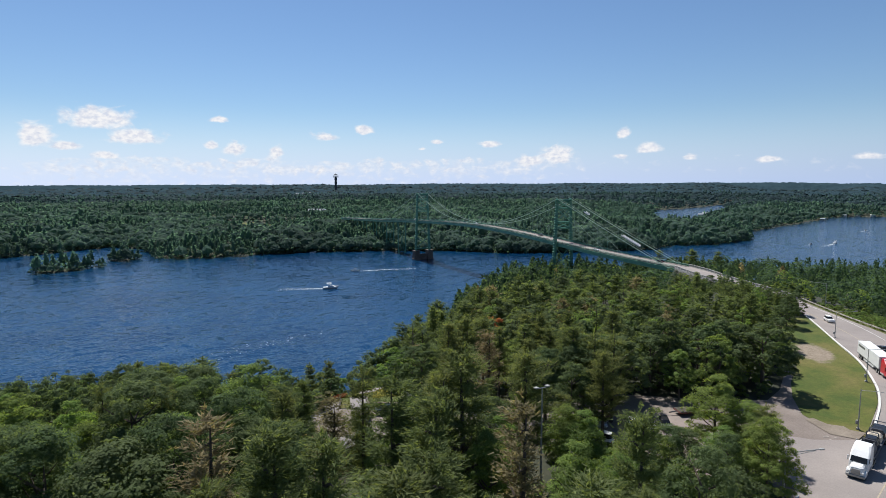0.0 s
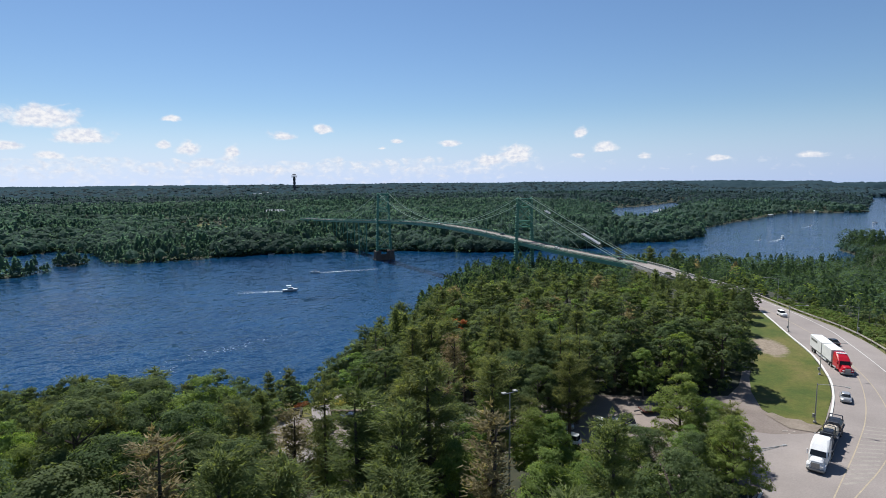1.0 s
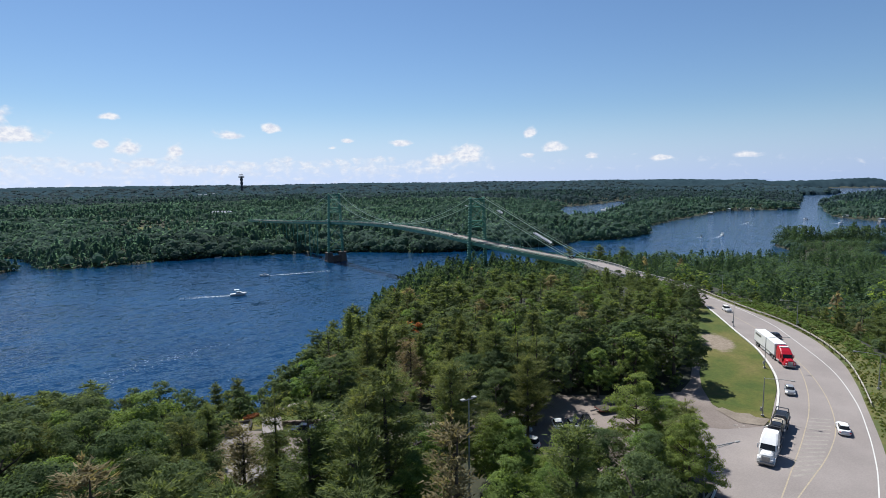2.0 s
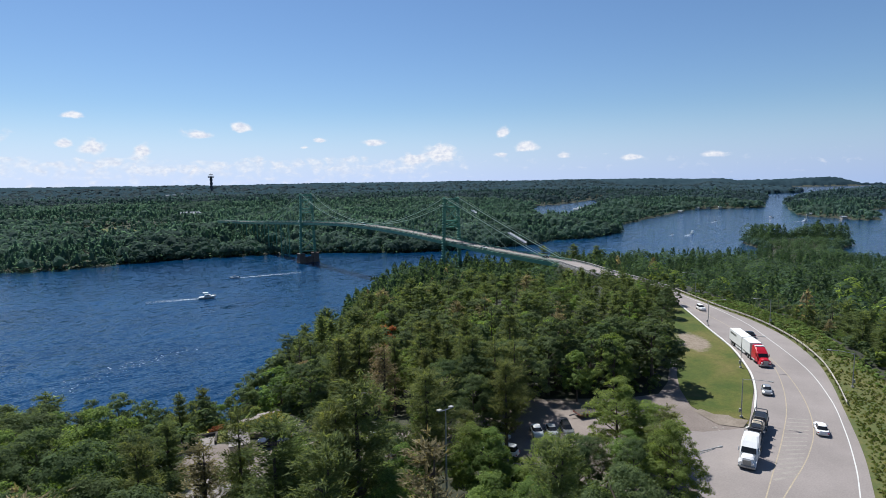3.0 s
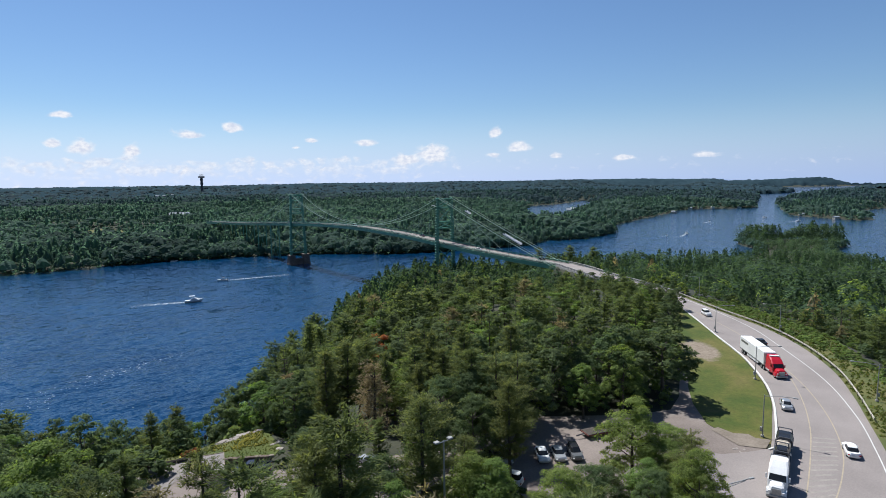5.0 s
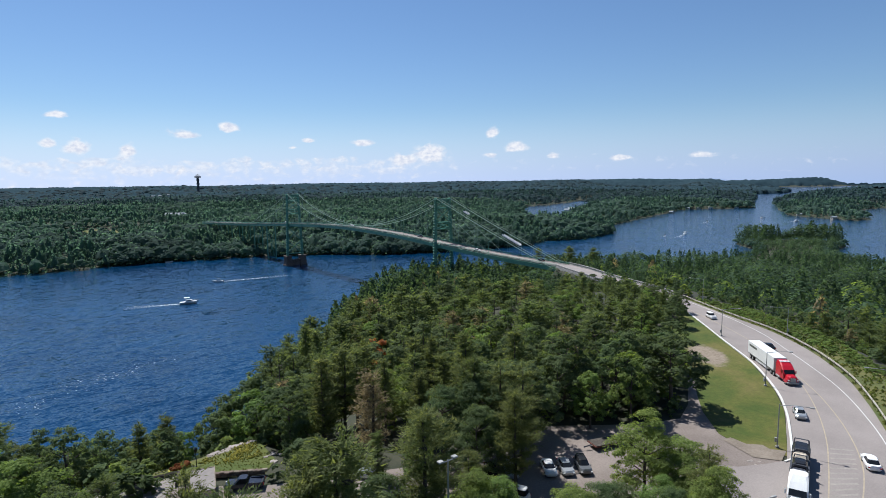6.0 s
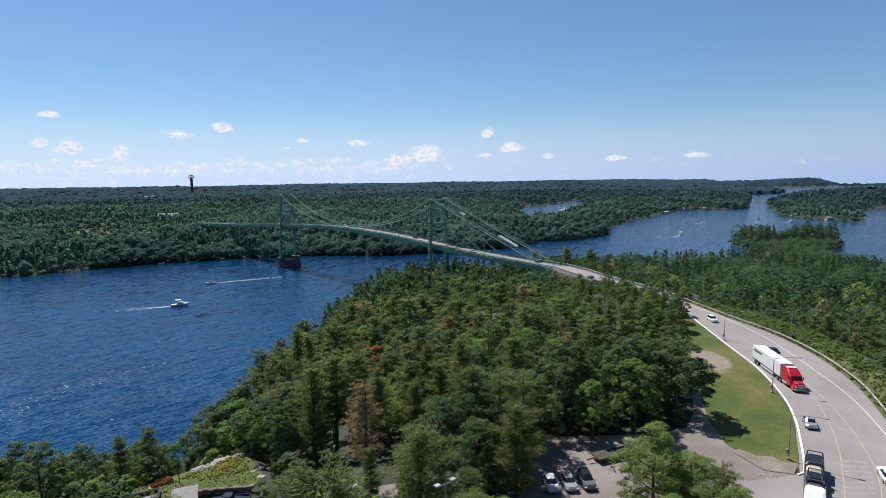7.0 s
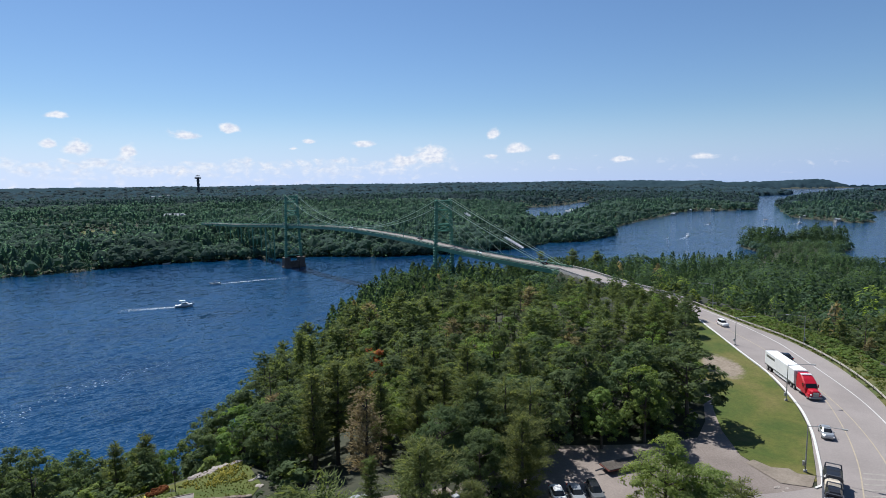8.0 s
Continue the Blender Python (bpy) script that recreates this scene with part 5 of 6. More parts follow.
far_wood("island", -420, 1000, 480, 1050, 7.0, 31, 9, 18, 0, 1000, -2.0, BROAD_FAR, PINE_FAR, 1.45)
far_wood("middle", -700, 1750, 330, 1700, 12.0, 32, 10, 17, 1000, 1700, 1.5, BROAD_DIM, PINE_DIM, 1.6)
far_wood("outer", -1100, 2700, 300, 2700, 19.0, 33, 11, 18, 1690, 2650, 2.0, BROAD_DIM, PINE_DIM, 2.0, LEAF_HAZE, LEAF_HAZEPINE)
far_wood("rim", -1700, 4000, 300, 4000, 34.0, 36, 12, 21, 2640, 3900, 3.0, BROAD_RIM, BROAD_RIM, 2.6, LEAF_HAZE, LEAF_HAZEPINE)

# bushes down to the water round the island
x, y, r = scatter(-170, 920, 470, 780, 4.6, 34)
d = land_distance(x, y)
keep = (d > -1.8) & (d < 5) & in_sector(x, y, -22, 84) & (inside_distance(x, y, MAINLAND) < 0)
x, y = x[keep], y[keep]
far_x, far_y, r = scatter(590, 800, 185, 350, 4.6, 35)
d = inside_distance(far_x, far_y, MAINLAND)
keep = (d > -1.5) & (d < 8)
x, y = np.concatenate([x, far_x[keep]]), np.concatenate([y, far_y[keep]])
wood("shore_bushes", BROAD_DIM, x, y, np.maximum(ground_z(x, y), 0) - 1.2, r.uniform(4.0, 9.0, len(x)), r.randint(0, 4, len(x)), LEAF_FAR_HAZED, "leafy bushes overhanging the shores", r, 1.4)

# distant canopy
da = np.radians(np.arange(-24, 86, 0.16))
dr = 2500 * 1.0060 ** np.arange(0, 153)
dr = dr[dr < 4945]
dx, dy = np.outer(dr, np.sin(da)), np.outer(dr, np.cos(da))
r = np.random.RandomState(40)
dx, dy = dx + r.normal(size=dx.shape) * 2, dy + r.normal(size=dx.shape) * 2
dd = land_distance(dx, dy)
dz = ground_z(dx, dy) + np.where(dd > 4, 5 + 10 * r.rand(*dx.shape) ** 1.5 + 5 * lattice(dx, dy, 60, 41), -8)
keep = dd > 4
na, nr = len(da), len(dr)
i, j = np.meshgrid(np.arange(nr - 1), np.arange(na - 1), indexing="ij")
ok = keep[i, j] | keep[i, j + 1] | keep[i + 1, j] | keep[i + 1, j + 1]
i, j = i[ok], j[ok]
faces = np.stack([i * na + j, (i + 1) * na + j, (i + 1) * na + j + 1, i * na + j + 1], -1)[:, ::-1]
tagged(new("distant_woods", raw_mesh("distant_woods", np.stack([dx, dy, dz], -1).reshape(-1, 3), faces, LEAF_DISTANT_HAZED)), "endless green woods reaching to the horizon", "woods", kind="stuff")


# ---------------------------------------------------------------- clouds: a far backdrop of sky
CLOUDS = [(-8.8, 3.7, 1.2, 1.2), (-4.4, 5.3, 2.7, 1.1), (-1.8, 3.85, 2.3, 0.8), (-6.9, 3.0, 1.2, 0.4), (5.1, 5.65, 0.8, 0.36), (4.4, 3.35, 0.6, 0.45), (6.3, 2.95, 1.0, 0.75), (10.0, 2.8, 0.6, 0.7),
          (14.5, 4.25, 1.2, 0.45), (18.2, 5.0, 1.0, 0.55), (25.3, 3.85, 0.6, 0.25), (23.9, 3.2, 0.4, 0.25), (30.4, 3.6, 1.2, 0.4), (37.0, 2.35, 1.7, 1.15), (34.4, 1.9, 1.8, 0.6), (43.0, 4.35, 0.65, 0.7), (45.2, 3.0, 1.2, 0.6),
          (48.7, 2.1, 0.65, 0.35), (42.8, 2.3, 0.7, 0.25), (54.9, 1.8, 1.0, 0.3), (-4.0, 2.3, 1.0, 0.4), (62, 1.9, 1.3, 0.3), (-16, 4.5, 3, 1.0)]


def cloud_material():
    m = bpy.data.materials.new("clouds")
    m.use_nodes = True
    nt = m.node_tree
    nt.nodes.remove(nt.nodes["Principled BSDF"])
    cover = nt.nodes.new("ShaderNodeAttribute")
    cover.attribute_name = "cover"
    uv = nt.nodes.new("ShaderNodeUVMap")
    n = noise_of(nt, 0.9, 4, 0.5, uv.outputs[0], 0.5)
    total = nt.nodes.new("ShaderNodeMath")
    total.operation = "MULTIPLY_ADD"
    nt.links.new(n, total.inputs[0])
    total.inputs[1].default_value = 1.15
    nt.links.new(cover.outputs["Fac"], total.inputs[2])
    r = nt.nodes.new("ShaderNodeMapRange")
    r.inputs["From Min"].default_value, r.inputs["From Max"].default_value = 0.86, 1.46
    r.interpolation_type = "SMOOTHSTEP"
    nt.links.new(total.outputs[0], r.inputs["Value"])
    puff = noise_of(nt, 2.0, 4, 0.55, uv.outputs[0])
    glow = node(nt, "ShaderNodeEmission", Strength=0.62)
    nt.links.new(ramp(nt, puff, [(0.36, (0.74, 0.77, 0.86)), (0.60, (1.0, 0.98, 0.97))]), glow.inputs["Color"])
    clear = nt.nodes.new("ShaderNodeBsdfTransparent")
    height = nt.nodes.new("ShaderNodeSeparateXYZ")
    nt.links.new(uv.outputs[0], height.inputs[0])
    air = nt.nodes.new("ShaderNodeMapRange")
    air.interpolation_type = "SMOOTHSTEP"
    air.inputs["From Min"].default_value, air.inputs["From Max"].default_value = 11.0, -2.0
    air.inputs["To Min"].default_value, air.inputs["To Max"].default_value = 0.0, 0.95
    nt.links.new(height.outputs[1], air.inputs["Value"])
    pale = node(nt, "ShaderNodeEmission", Strength=1.0)
    side = nt.nodes.new("ShaderNodeMapRange")
    side.inputs["From Min"].default_value, side.inputs["From Max"].default_value = -15.0, 75.0
    nt.links.new(height.outputs[0], side.inputs["Value"])
    nt.links.new(ramp(nt, side.outputs[0], [(0.0, (0.46, 0.53, 0.68)), (0.55, (0.38, 0.46, 0.63)), (1.0, (0.27, 0.35, 0.52))]), pale.inputs["Color"])
    hazy = nt.nodes.new("ShaderNodeMixShader")
    nt.links.new(air.outputs[0], hazy.inputs[0])
    nt.links.new(clear.outputs[0], hazy.inputs[1])
    nt.links.new(pale.outputs[0], hazy.inputs[2])
    both = nt.nodes.new("ShaderNodeMixShader")
    nt.links.new(r.outputs[0], both.inputs[0])
    nt.links.new(hazy.outputs[0], both.inputs[1])
    nt.links.new(glow.outputs[0], both.inputs[2])
    nt.links.new(both.outputs[0], nt.nodes["Material Output"].inputs["Surface"])
    return m


ca, ce = np.arange(-40, 100, 0.2), np.arange(-1.4, 8.2, 0.2)
A, E = np.meshgrid(ca, ce)
cover = np.zeros(A.shape)
for a, e, w, h in CLOUDS:
    q = ((A - a) / w) ** 2 + (np.where(E < e, (E - e) * 1.5, E - e) / h) ** 2
    cover = np.maximum(cover, 1.15 * np.exp(-q * 0.9))
top = 1.7 + 0.5 * lattice(A, E * 0, 3.1, 51) + 0.35 * lattice(A, E * 0, 1.1, 52)
fade = smooth(-14, -8, A) * smooth(44, 33, A) + 0.45 * smooth(44, 33, -A + 78)
cover = np.maximum(cover, fade * 0.52 * smooth(top + 0.25, top - 0.15, E) * (0.65 + 0.35 * smooth(0.1, 1.4, E)))
R = 4930.0
pts = np.stack([R * np.sin(np.radians(A)), R * np.cos(np.radians(A)), 78 + R * np.tan(np.radians(E))], -1).reshape(-1, 3)
n = len(ca)
i, j = np.meshgrid(np.arange(len(ce) - 1), np.arange(n - 1), indexing="ij")
f = np.stack([i * n + j, i * n + j + 1, (i + 1) * n + j + 1, (i + 1) * n + j], -1).reshape(-1, 4)
me = raw_mesh("backdrop", pts, f, cloud_material())
me.attributes.new("cover", "FLOAT", "POINT").data.foreach_set("value", cover.ravel().astype(np.float32))
uvs = me.uv_layers.new(name="sky")
flat = np.stack([A.ravel(), E.ravel() * 1.5], -1)[f.ravel()]
uvs.data.foreach_set("uv", flat.ravel().astype(np.float32))
backdrop = tagged(new("backdrop", me), "far summer sky with small white clouds", "sky", kind="structure")


# ---------------------------------------------------------------- vehicles
def rounded(x0, x1, y0, y1, z, c):
    return [(x0 + c, y0, z), (x1 - c, y0, z), (x1, y0 + c, z), (x1, y1 - c, z), (x1 - c, y1, z), (x0 + c, y1, z), (x0, y1 - c, z), (x0, y0 + c, z)]


LAMP = two_tone("headlight_glass", (0.65, 0.66, 0.66), (0.8, 0.8, 0.8), 1, 5, 0.15)
TAIL = two_tone("tail_light", (0.30, 0.01, 0.01), (0.40, 0.02, 0.02), 1, 5, 0.25)
WHEELS = {}


def wheel_mesh(r, w):
    if (r, w) not in WHEELS:
        tyre = Shape().wheel(0, 0, r, w)
        rim = Shape().loft([[(s, q * math.cos(a), r + q * math.sin(a)) for a in (2 * math.pi * j / 10 for j in range(10))] for s, q in ((-w / 2 - 0.01, r * 0.55), (w / 2 + 0.01, r * 0.55))])
        WHEELS[r, w] = (tyre.mesh("tyre"), rim.mesh("rim"))
        WHEELS[r, w][0].materials.append(RUBBER)
        WHEELS[r, w][1].materials.append(ZINC)
    return WHEELS[r, w]


def wheel(parent, x, y, r=0.33, w=0.22):
    tyre, rim = wheel_mesh(r, w)
    ob = part("wheel", tyre, RUBBER, parent, m=pose(x, y, 0))
    part("rim", rim, ZINC, ob)


def car(x, y, z, heading, paint, label, tall=0.0, roof=None):
    """heading: degrees, anticlockwise from +y. tall: extra height of a van or an off-roader."""
    c = thing("car", label, "car", m=pose(x, y, z, 0, 0, heading))
    part("body", Shape().loft([rounded(-0.80, 0.80, -2.15, 2.15, 0.22, 0.25), rounded(-0.90, 0.90, -2.30, 2.32, 0.42, 0.30), rounded(-0.91, 0.91, -2.28, 2.30, 0.72 + tall * 0.3, 0.35), rounded(-0.84, 0.84, -2.20, 2.12, 0.93 + tall * 0.4, 0.4)]), paint, c)
    low, high = 0.92 + tall * 0.4, 1.36 + tall
    back = -1.65 if tall < 0.15 else -2.05
    part("glazing", Shape().loft([rounded(-0.80, 0.80, back, 1.05, low, 0.25), rounded(-0.63, 0.63, back + (0.55 if tall < 0.15 else 0.15), 0.38, high, 0.2)]), TINT, c, "dark tinted windows")
    part("roof", Shape().loft([rounded(-0.64, 0.64, back + (0.5 if tall < 0.15 else 0.12), 0.42, high - 0.015, 0.2), rounded(-0.60, 0.60, back + (0.55 if tall < 0.15 else 0.18), 0.34, high + 0.05, 0.2)]), roof or paint, c)
    for s in (-1, 1):
        part("headlight", Shape().box(s * 0.72 - 0.17, s * 0.72 + 0.17, 2.2, 2.33, 0.58, 0.72, 0.02), LAMP, c)
        part("tail_light", Shape().box(s * 0.74 - 0.13, s * 0.74 + 0.13, -2.32, -2.22, 0.62, 0.80, 0.02), TAIL, c)
        part("mirror", Shape().box(s * 0.98 - 0.09, s * 0.98 + 0.09, 0.75, 0.90, 0.92, 1.06, 0.02), paint, c)
        for yy in (-1.38, 1.42):
            wheel(c, s * 0.80, yy)
    return c


def bearing(dx, dy):
    return math.degrees(math.atan2(-dx, dy))


def tractor(parent, paint):
    """A long-nosed road tractor; its front bumper is at y = 0, and it points to +y."""
    part("hood", Shape().loft([rounded(-0.95, 0.95, -2.0, -0.10, 0.65, 0.2), rounded(-1.0, 1.0, -2.0, -0.05, 1.2, 0.3), rounded(-0.85, 0.85, -2.0, -0.18, 1.75, 0.3), rounded(-0.62, 0.62, -2.0, -0.45, 1.95, 0.3)]), paint, parent)
    part("cab", Shape().loft([rounded(-1.2, 1.2, -5.6, -1.7, 0.75, 0.15), rounded(-1.22, 1.22, -5.6, -1.7, 2.0, 0.15), rounded(-1.2, 1.2, -5.6, -2.2, 2.75, 0.15), rounded(-1.18, 1.18, -5.6, -3.0, 3.35, 0.2), rounded(-1.05, 1.05, -5.6, -4.0, 3.95, 0.3)]), paint, parent)
    part("windscreen", Shape().add([(-1.05, -1.66, 2.02), (1.05, -1.66, 2.02), (0.98, -2.14, 2.72), (-0.98, -2.14, 2.72), (-1.05, -1.76, 2.02), (1.05, -1.76, 2.02), (0.98, -2.24, 2.72), (-0.98, -2.24, 2.72)],
                                  [(0, 1, 2, 3), (7, 6, 5, 4), (0, 4, 5, 1), (1, 5, 6, 2), (2, 6, 7, 3), (3, 7, 4, 0)]), TINT, parent)
    part("grille", Shape().box(-0.55, 0.55, -0.08, 0.03, 0.75, 1.6, 0.04), ZINC, parent)
    part("bumper", Shape().box(-1.2, 1.2, -0.22, 0.10, 0.35, 0.75, 0.08), ZINC, parent)
    for s in (-1, 1):
        part("side_window", Shape().box(s * 1.215 - 0.02, s * 1.215 + 0.02, -3.0, -2.2, 2.0, 2.6), TINT, parent)
        part("headlight", Shape().box(s * 0.85 - 0.15, s * 0.85 + 0.15, -0.2, 0.02, 1.0, 1.25, 0.04), LAMP, parent)
        part("fender", Shape().loft([[(s * 1.0 + e, -0.9 + 0.75 * math.cos(a), 0.55 + 0.72 * math.sin(a)) for a in (math.pi * j / 6 for j in range(7))] for e in (-0.22, 0.22)]), paint, parent)
        part("exhaust_stack", Shape().tube([(s * 1.1, -5.85, 1.0), (s * 1.1, -5.85, 4.0)], 0.09, 8), ZINC, parent)
        part("fuel_tank", Shape().tube([(s * 0.98, -5.2, 0.72), (s * 0.98, -3.4, 0.72)], 0.33, 10), ZINC, parent)
        part("mirror", Shape().box(s * 1.42 - 0.1, s * 1.42 + 0.1, -2.2, -2.1, 1.9, 2.6, 0.03), paint, parent)
        wheel(parent, s * 1.02, -0.95, 0.52, 0.32)
        for yy in (-6.3, -7.6):
            wheel(parent, s * 0.98, yy, 0.52, 0.55)
    part("frame", Shape().box(-0.45, 0.45, -8.3, -1.8, 0.6, 0.95, 0.05), BLACK, parent)


def red_truck(front, rear):
    (fx, fy), (rx, ry) = front, rear
    t = thing("semi_truck", "red road tractor pulling a long white box trailer", "truck", m=pose(fx, fy, ROAD_Z + 0.01, 0, 0, bearing(fx - rx, fy - ry)))
    tractor(t, RED)
    part("fairing", Shape().box(-1.0, 1.0, -4.6, -3.9, 3.85, 4.05, 0.05), WHITE, t)
    b = part("trailer", Shape().box(-1.3, 1.3, -20.4, -6.3, 1.15, 4.1, 0.06), WHITE, t, "long white box trailer")
    part("skirt", Shape().box(-1.22, 1.22, -16.0, -9.6, 0.5, 1.15), WHITE, b)
    part("rear_doors", Shape().box(-1.2, 1.2, -20.44, -20.38, 1.25, 4.0), SILVER, b)
    part("lettering_bars", Shape().box(1.30, 1.312, -19.6, -15.4, 3.0, 3.5), GREY, b, "faint grey bars of lettering")
    for s in (-1, 1):
        part("side_rail", Shape().box(s * 1.31 - 0.02, s * 1.31 + 0.02, -20.4, -6.3, 1.1, 1.3), GREY, b)
        for yy in (-17.6, -18.9):
            wheel(t, s * 0.98, yy, 0.52, 0.55)


red_truck((139.9, 66.2), (153.4, 79.6))


def low_loader(front, rear):
    (fx, fy), (rx, ry) = front, rear
    t = thing("low_loader", "white road tractor with a flat trailer carrying dark machinery", "truck", m=pose(fx, fy, ROAD_Z + 0.01, 0, 0, bearing(fx - rx, fy - ry)))
    tractor(t, WHITE)
    bed = part("flatbed", Shape().box(-1.25, 1.25, -20.0, -6.4, 1.1, 1.4, 0.05), DARKSTEEL, t, "dark steel flatbed")
    for y0, y1, w, h, mat in ((-9.6, -7.0, 1.05, 1.2, DARKSTEEL), (-12.4, -10.0, 0.95, 1.5, BLACK), (-15.2, -13.4, 1.0, 1.2, BUFF), (-19.2, -15.6, 1.15, 1.2, BLACK)):
        load = part("machine", Shape().loft([rounded(-w, w, y0, y1, 1.4, 0.15), rounded(-w, w, y0, y1, 1.4 + h * 0.7, 0.2), rounded(-w * 0.7, w * 0.7, y0 + 0.3, y1 - 0.3, 1.4 + h, 0.2)]), mat, bed)
        for s in (-1, 1):
            part("upright", Shape().beam((s * w, y0 + 0.2, 1.4), (s * w * 0.8, y0 + 0.4, 1.4 + h + 0.5), 0.12), DARKSTEEL, bed)
        part("cross_bar", Shape().beam((-w * 0.8, y0 + 0.4, 1.4 + h + 0.5), (w * 0.8, y0 + 0.4, 1.4 + h + 0.5), 0.12), DARKSTEEL, bed)
    for s in (-1, 1):
        for yy in (-17.0, -18.3):
            wheel(t, s * 0.95, yy, 0.48, 0.5)


low_loader((89.2, 46.6), (109.3, 53.4))

car(124.3, 59.2, ROAD_Z, bearing(-0.88, -0.47), SILVER, "silver saloon car driving on the road")
car(112.4, 45.0, ROAD_Z, bearing(0.88, 0.47), WHITE, "white saloon car driving on the road", 0.1)
car(164.2, 81.2, ROAD_Z, bearing(0.68, 0.73), BLACK, "black saloon car driving on the road")
car(184.5, 106.5, ROAD_Z, bearing(-0.65, -0.76), WHITE, "white off-road car coming off the bridge", 0.3)
LANE_DOWN, LANE_UP = XA + 3.2, XB - 3.0
car(LANE_DOWN, 272, deck_z(272) + 2.3, 180, WHITE, "white car crossing the bridge")
car(LANE_UP, 226, deck_z(226) + 2.3, 0, BLACK, "dark car crossing the bridge")
car(LANE_DOWN, 420, deck_z(420) + 2.3, 180, WHITE, "white van crossing the bridge", 0.5)
car(LANE_UP, 335, deck_z(335) + 2.3, 0, GREY, "grey car crossing the bridge")
car(LANE_DOWN, 548, deck_z(548) + 2.3, 180, WHITE, "white van crossing the bridge", 0.5)

LOT_Z = ROAD_Z - 0.06
for x, y, paint, label, tall, roof in ((74.0, 75.0, WHITE, "white saloon car parked in the gravel lot", 0, None), (76.2, 73.6, SILVER, "silver saloon car parked in the gravel lot", 0, None), (78.5, 72.2, GREY, "grey off-road car parked in the gravel lot", 0.2, BLACK),
                                       (69.2, 78.2, SILVER, "silver off-road car parked under the trees", 0.2, None), (66.6, 79.8, BLACK, "black car parked under the trees", 0, None), (64.5, 73.0, WHITE, "white van parked under the trees", 0.5, None),
                                       (60.8, 75.2, WHITE, "white van parked under the trees", 0.5, None), (52.0, 90.5, SILVER, "silver car parked under the trees", 0, None)):
    car(x, y, LOT_Z, 144 if x > 66 else 25, paint, label, tall, roof)

def pickup(x, y, z, heading, paint, label):
    """A double-cab pickup with an open bed; it points to +y."""
    c = thing("pickup_truck", label, "truck", m=pose(x, y, z, 0, 0, heading))
    part("body", Shape().loft([rounded(-0.86, 0.86, -2.6, 2.6, 0.35, 0.2), rounded(-0.96, 0.96, -2.75, 2.75, 0.6, 0.25), rounded(-0.97, 0.97, -2.72, 2.7, 0.9, 0.3), rounded(-0.92, 0.92, -0.6, 2.55, 1.12, 0.3)]), paint, c)
    bed = part("cargo_bed", Shape().box(-0.97, 0.97, -2.7, -2.6, 0.85, 1.2, 0.02).box(-0.97, -0.85, -2.6, -0.7, 0.85, 1.2, 0.02).box(0.85, 0.97, -2.6, -0.7, 0.85, 1.2, 0.02), paint, c)
    part("bed_floor", Shape().box(-0.85, 0.85, -2.6, -0.7, 0.9, 0.94), RUBBER, bed)
    part("glazing", Shape().loft([rounded(-0.88, 0.88, -0.65, 1.45, 1.1, 0.2), rounded(-0.70, 0.70, -0.45, 0.75, 1.72, 0.2)]), TINT, c, "dark tinted windows")
    part("roof", Shape().loft([rounded(-0.71, 0.71, -0.48, 0.78, 1.70, 0.2), rounded(-0.66, 0.66, -0.42, 0.70, 1.78, 0.2)]), paint, c)
    for s in (-1, 1):
        part("headlight", Shape().box(s * 0.75 - 0.15, s * 0.75 + 0.15, 2.6, 2.76, 0.72, 0.9, 0.02), LAMP, c)
        part("tail_light", Shape().box(s * 0.88 - 0.07, s * 0.88 + 0.07, -2.78, -2.68, 0.75, 1.1, 0.02), TAIL, c)
        for yy in (-1.7, 1.75):
            wheel(c, s * 0.84, yy, 0.40, 0.26)
    return c


NAVY = two_tone("dark_blue_paint", (0.014, 0.018, 0.032), (0.024, 0.030, 0.048), 0.7, 4.0, 0.25)
pickup(36.6, 99.6, LOT_Z, bearing(-0.87, 0.50), NAVY, "dark blue pickup truck with an open bed parked by the garden")

flat = thing("flat_trailer", "old flatbed trailer with a plank deck in the gravel lot", "trailer", m=pose(88.6, 74.2, LOT_Z, 0, 0, 72))
for i in range(9):
    part("plank", Shape().box(-1.2 + i * 0.27, -0.96 + i * 0.27, -3.8, 3.8, 0.85, 0.92), OLDPLANK, flat)
part("side_frame", Shape().box(-1.25, 1.25, -3.9, 3.9, 0.62, 0.84, 0.03), RUSTY, flat, "rust-red steel frame")
part("drawbar", Shape().beam((0, 3.8, 0.7), (0, 5.4, 0.55), 0.18), DARKSTEEL, flat)
for s in (-1, 1):
    for yy in (-1.6, -0.7):
        wheel(flat, s * 1.05, yy, 0.36, 0.24)


# ---------------------------------------------------------------- lamps and posts in the lot
lot_lamp = thing("area_lamp", "tall grey lamp mast with two lamp heads over the parking lot", "lamp", m=pose(45.0, 62.8, drop(45, 62.8)))
hh = 50.6 - drop(45, 62.8)
part("mast", Shape().tube([(0, 0, 0), (0, 0, hh * 0.5), (0, 0, hh)], [0.16, 0.12, 0.08], 8), ZINC, lot_lamp)
part("cross_arm", Shape().beam((-0.9, 0, hh - 0.1), (0.9, 0, hh - 0.1), 0.1), ZINC, lot_lamp)
for s in (-1, 1):
    part("lamp_head", Shape().box(s * 0.9 - 0.3, s * 0.9 + 0.3, -0.2, 0.35, hh - 0.1, hh + 0.12, 0.05), ZINC, lot_lamp)

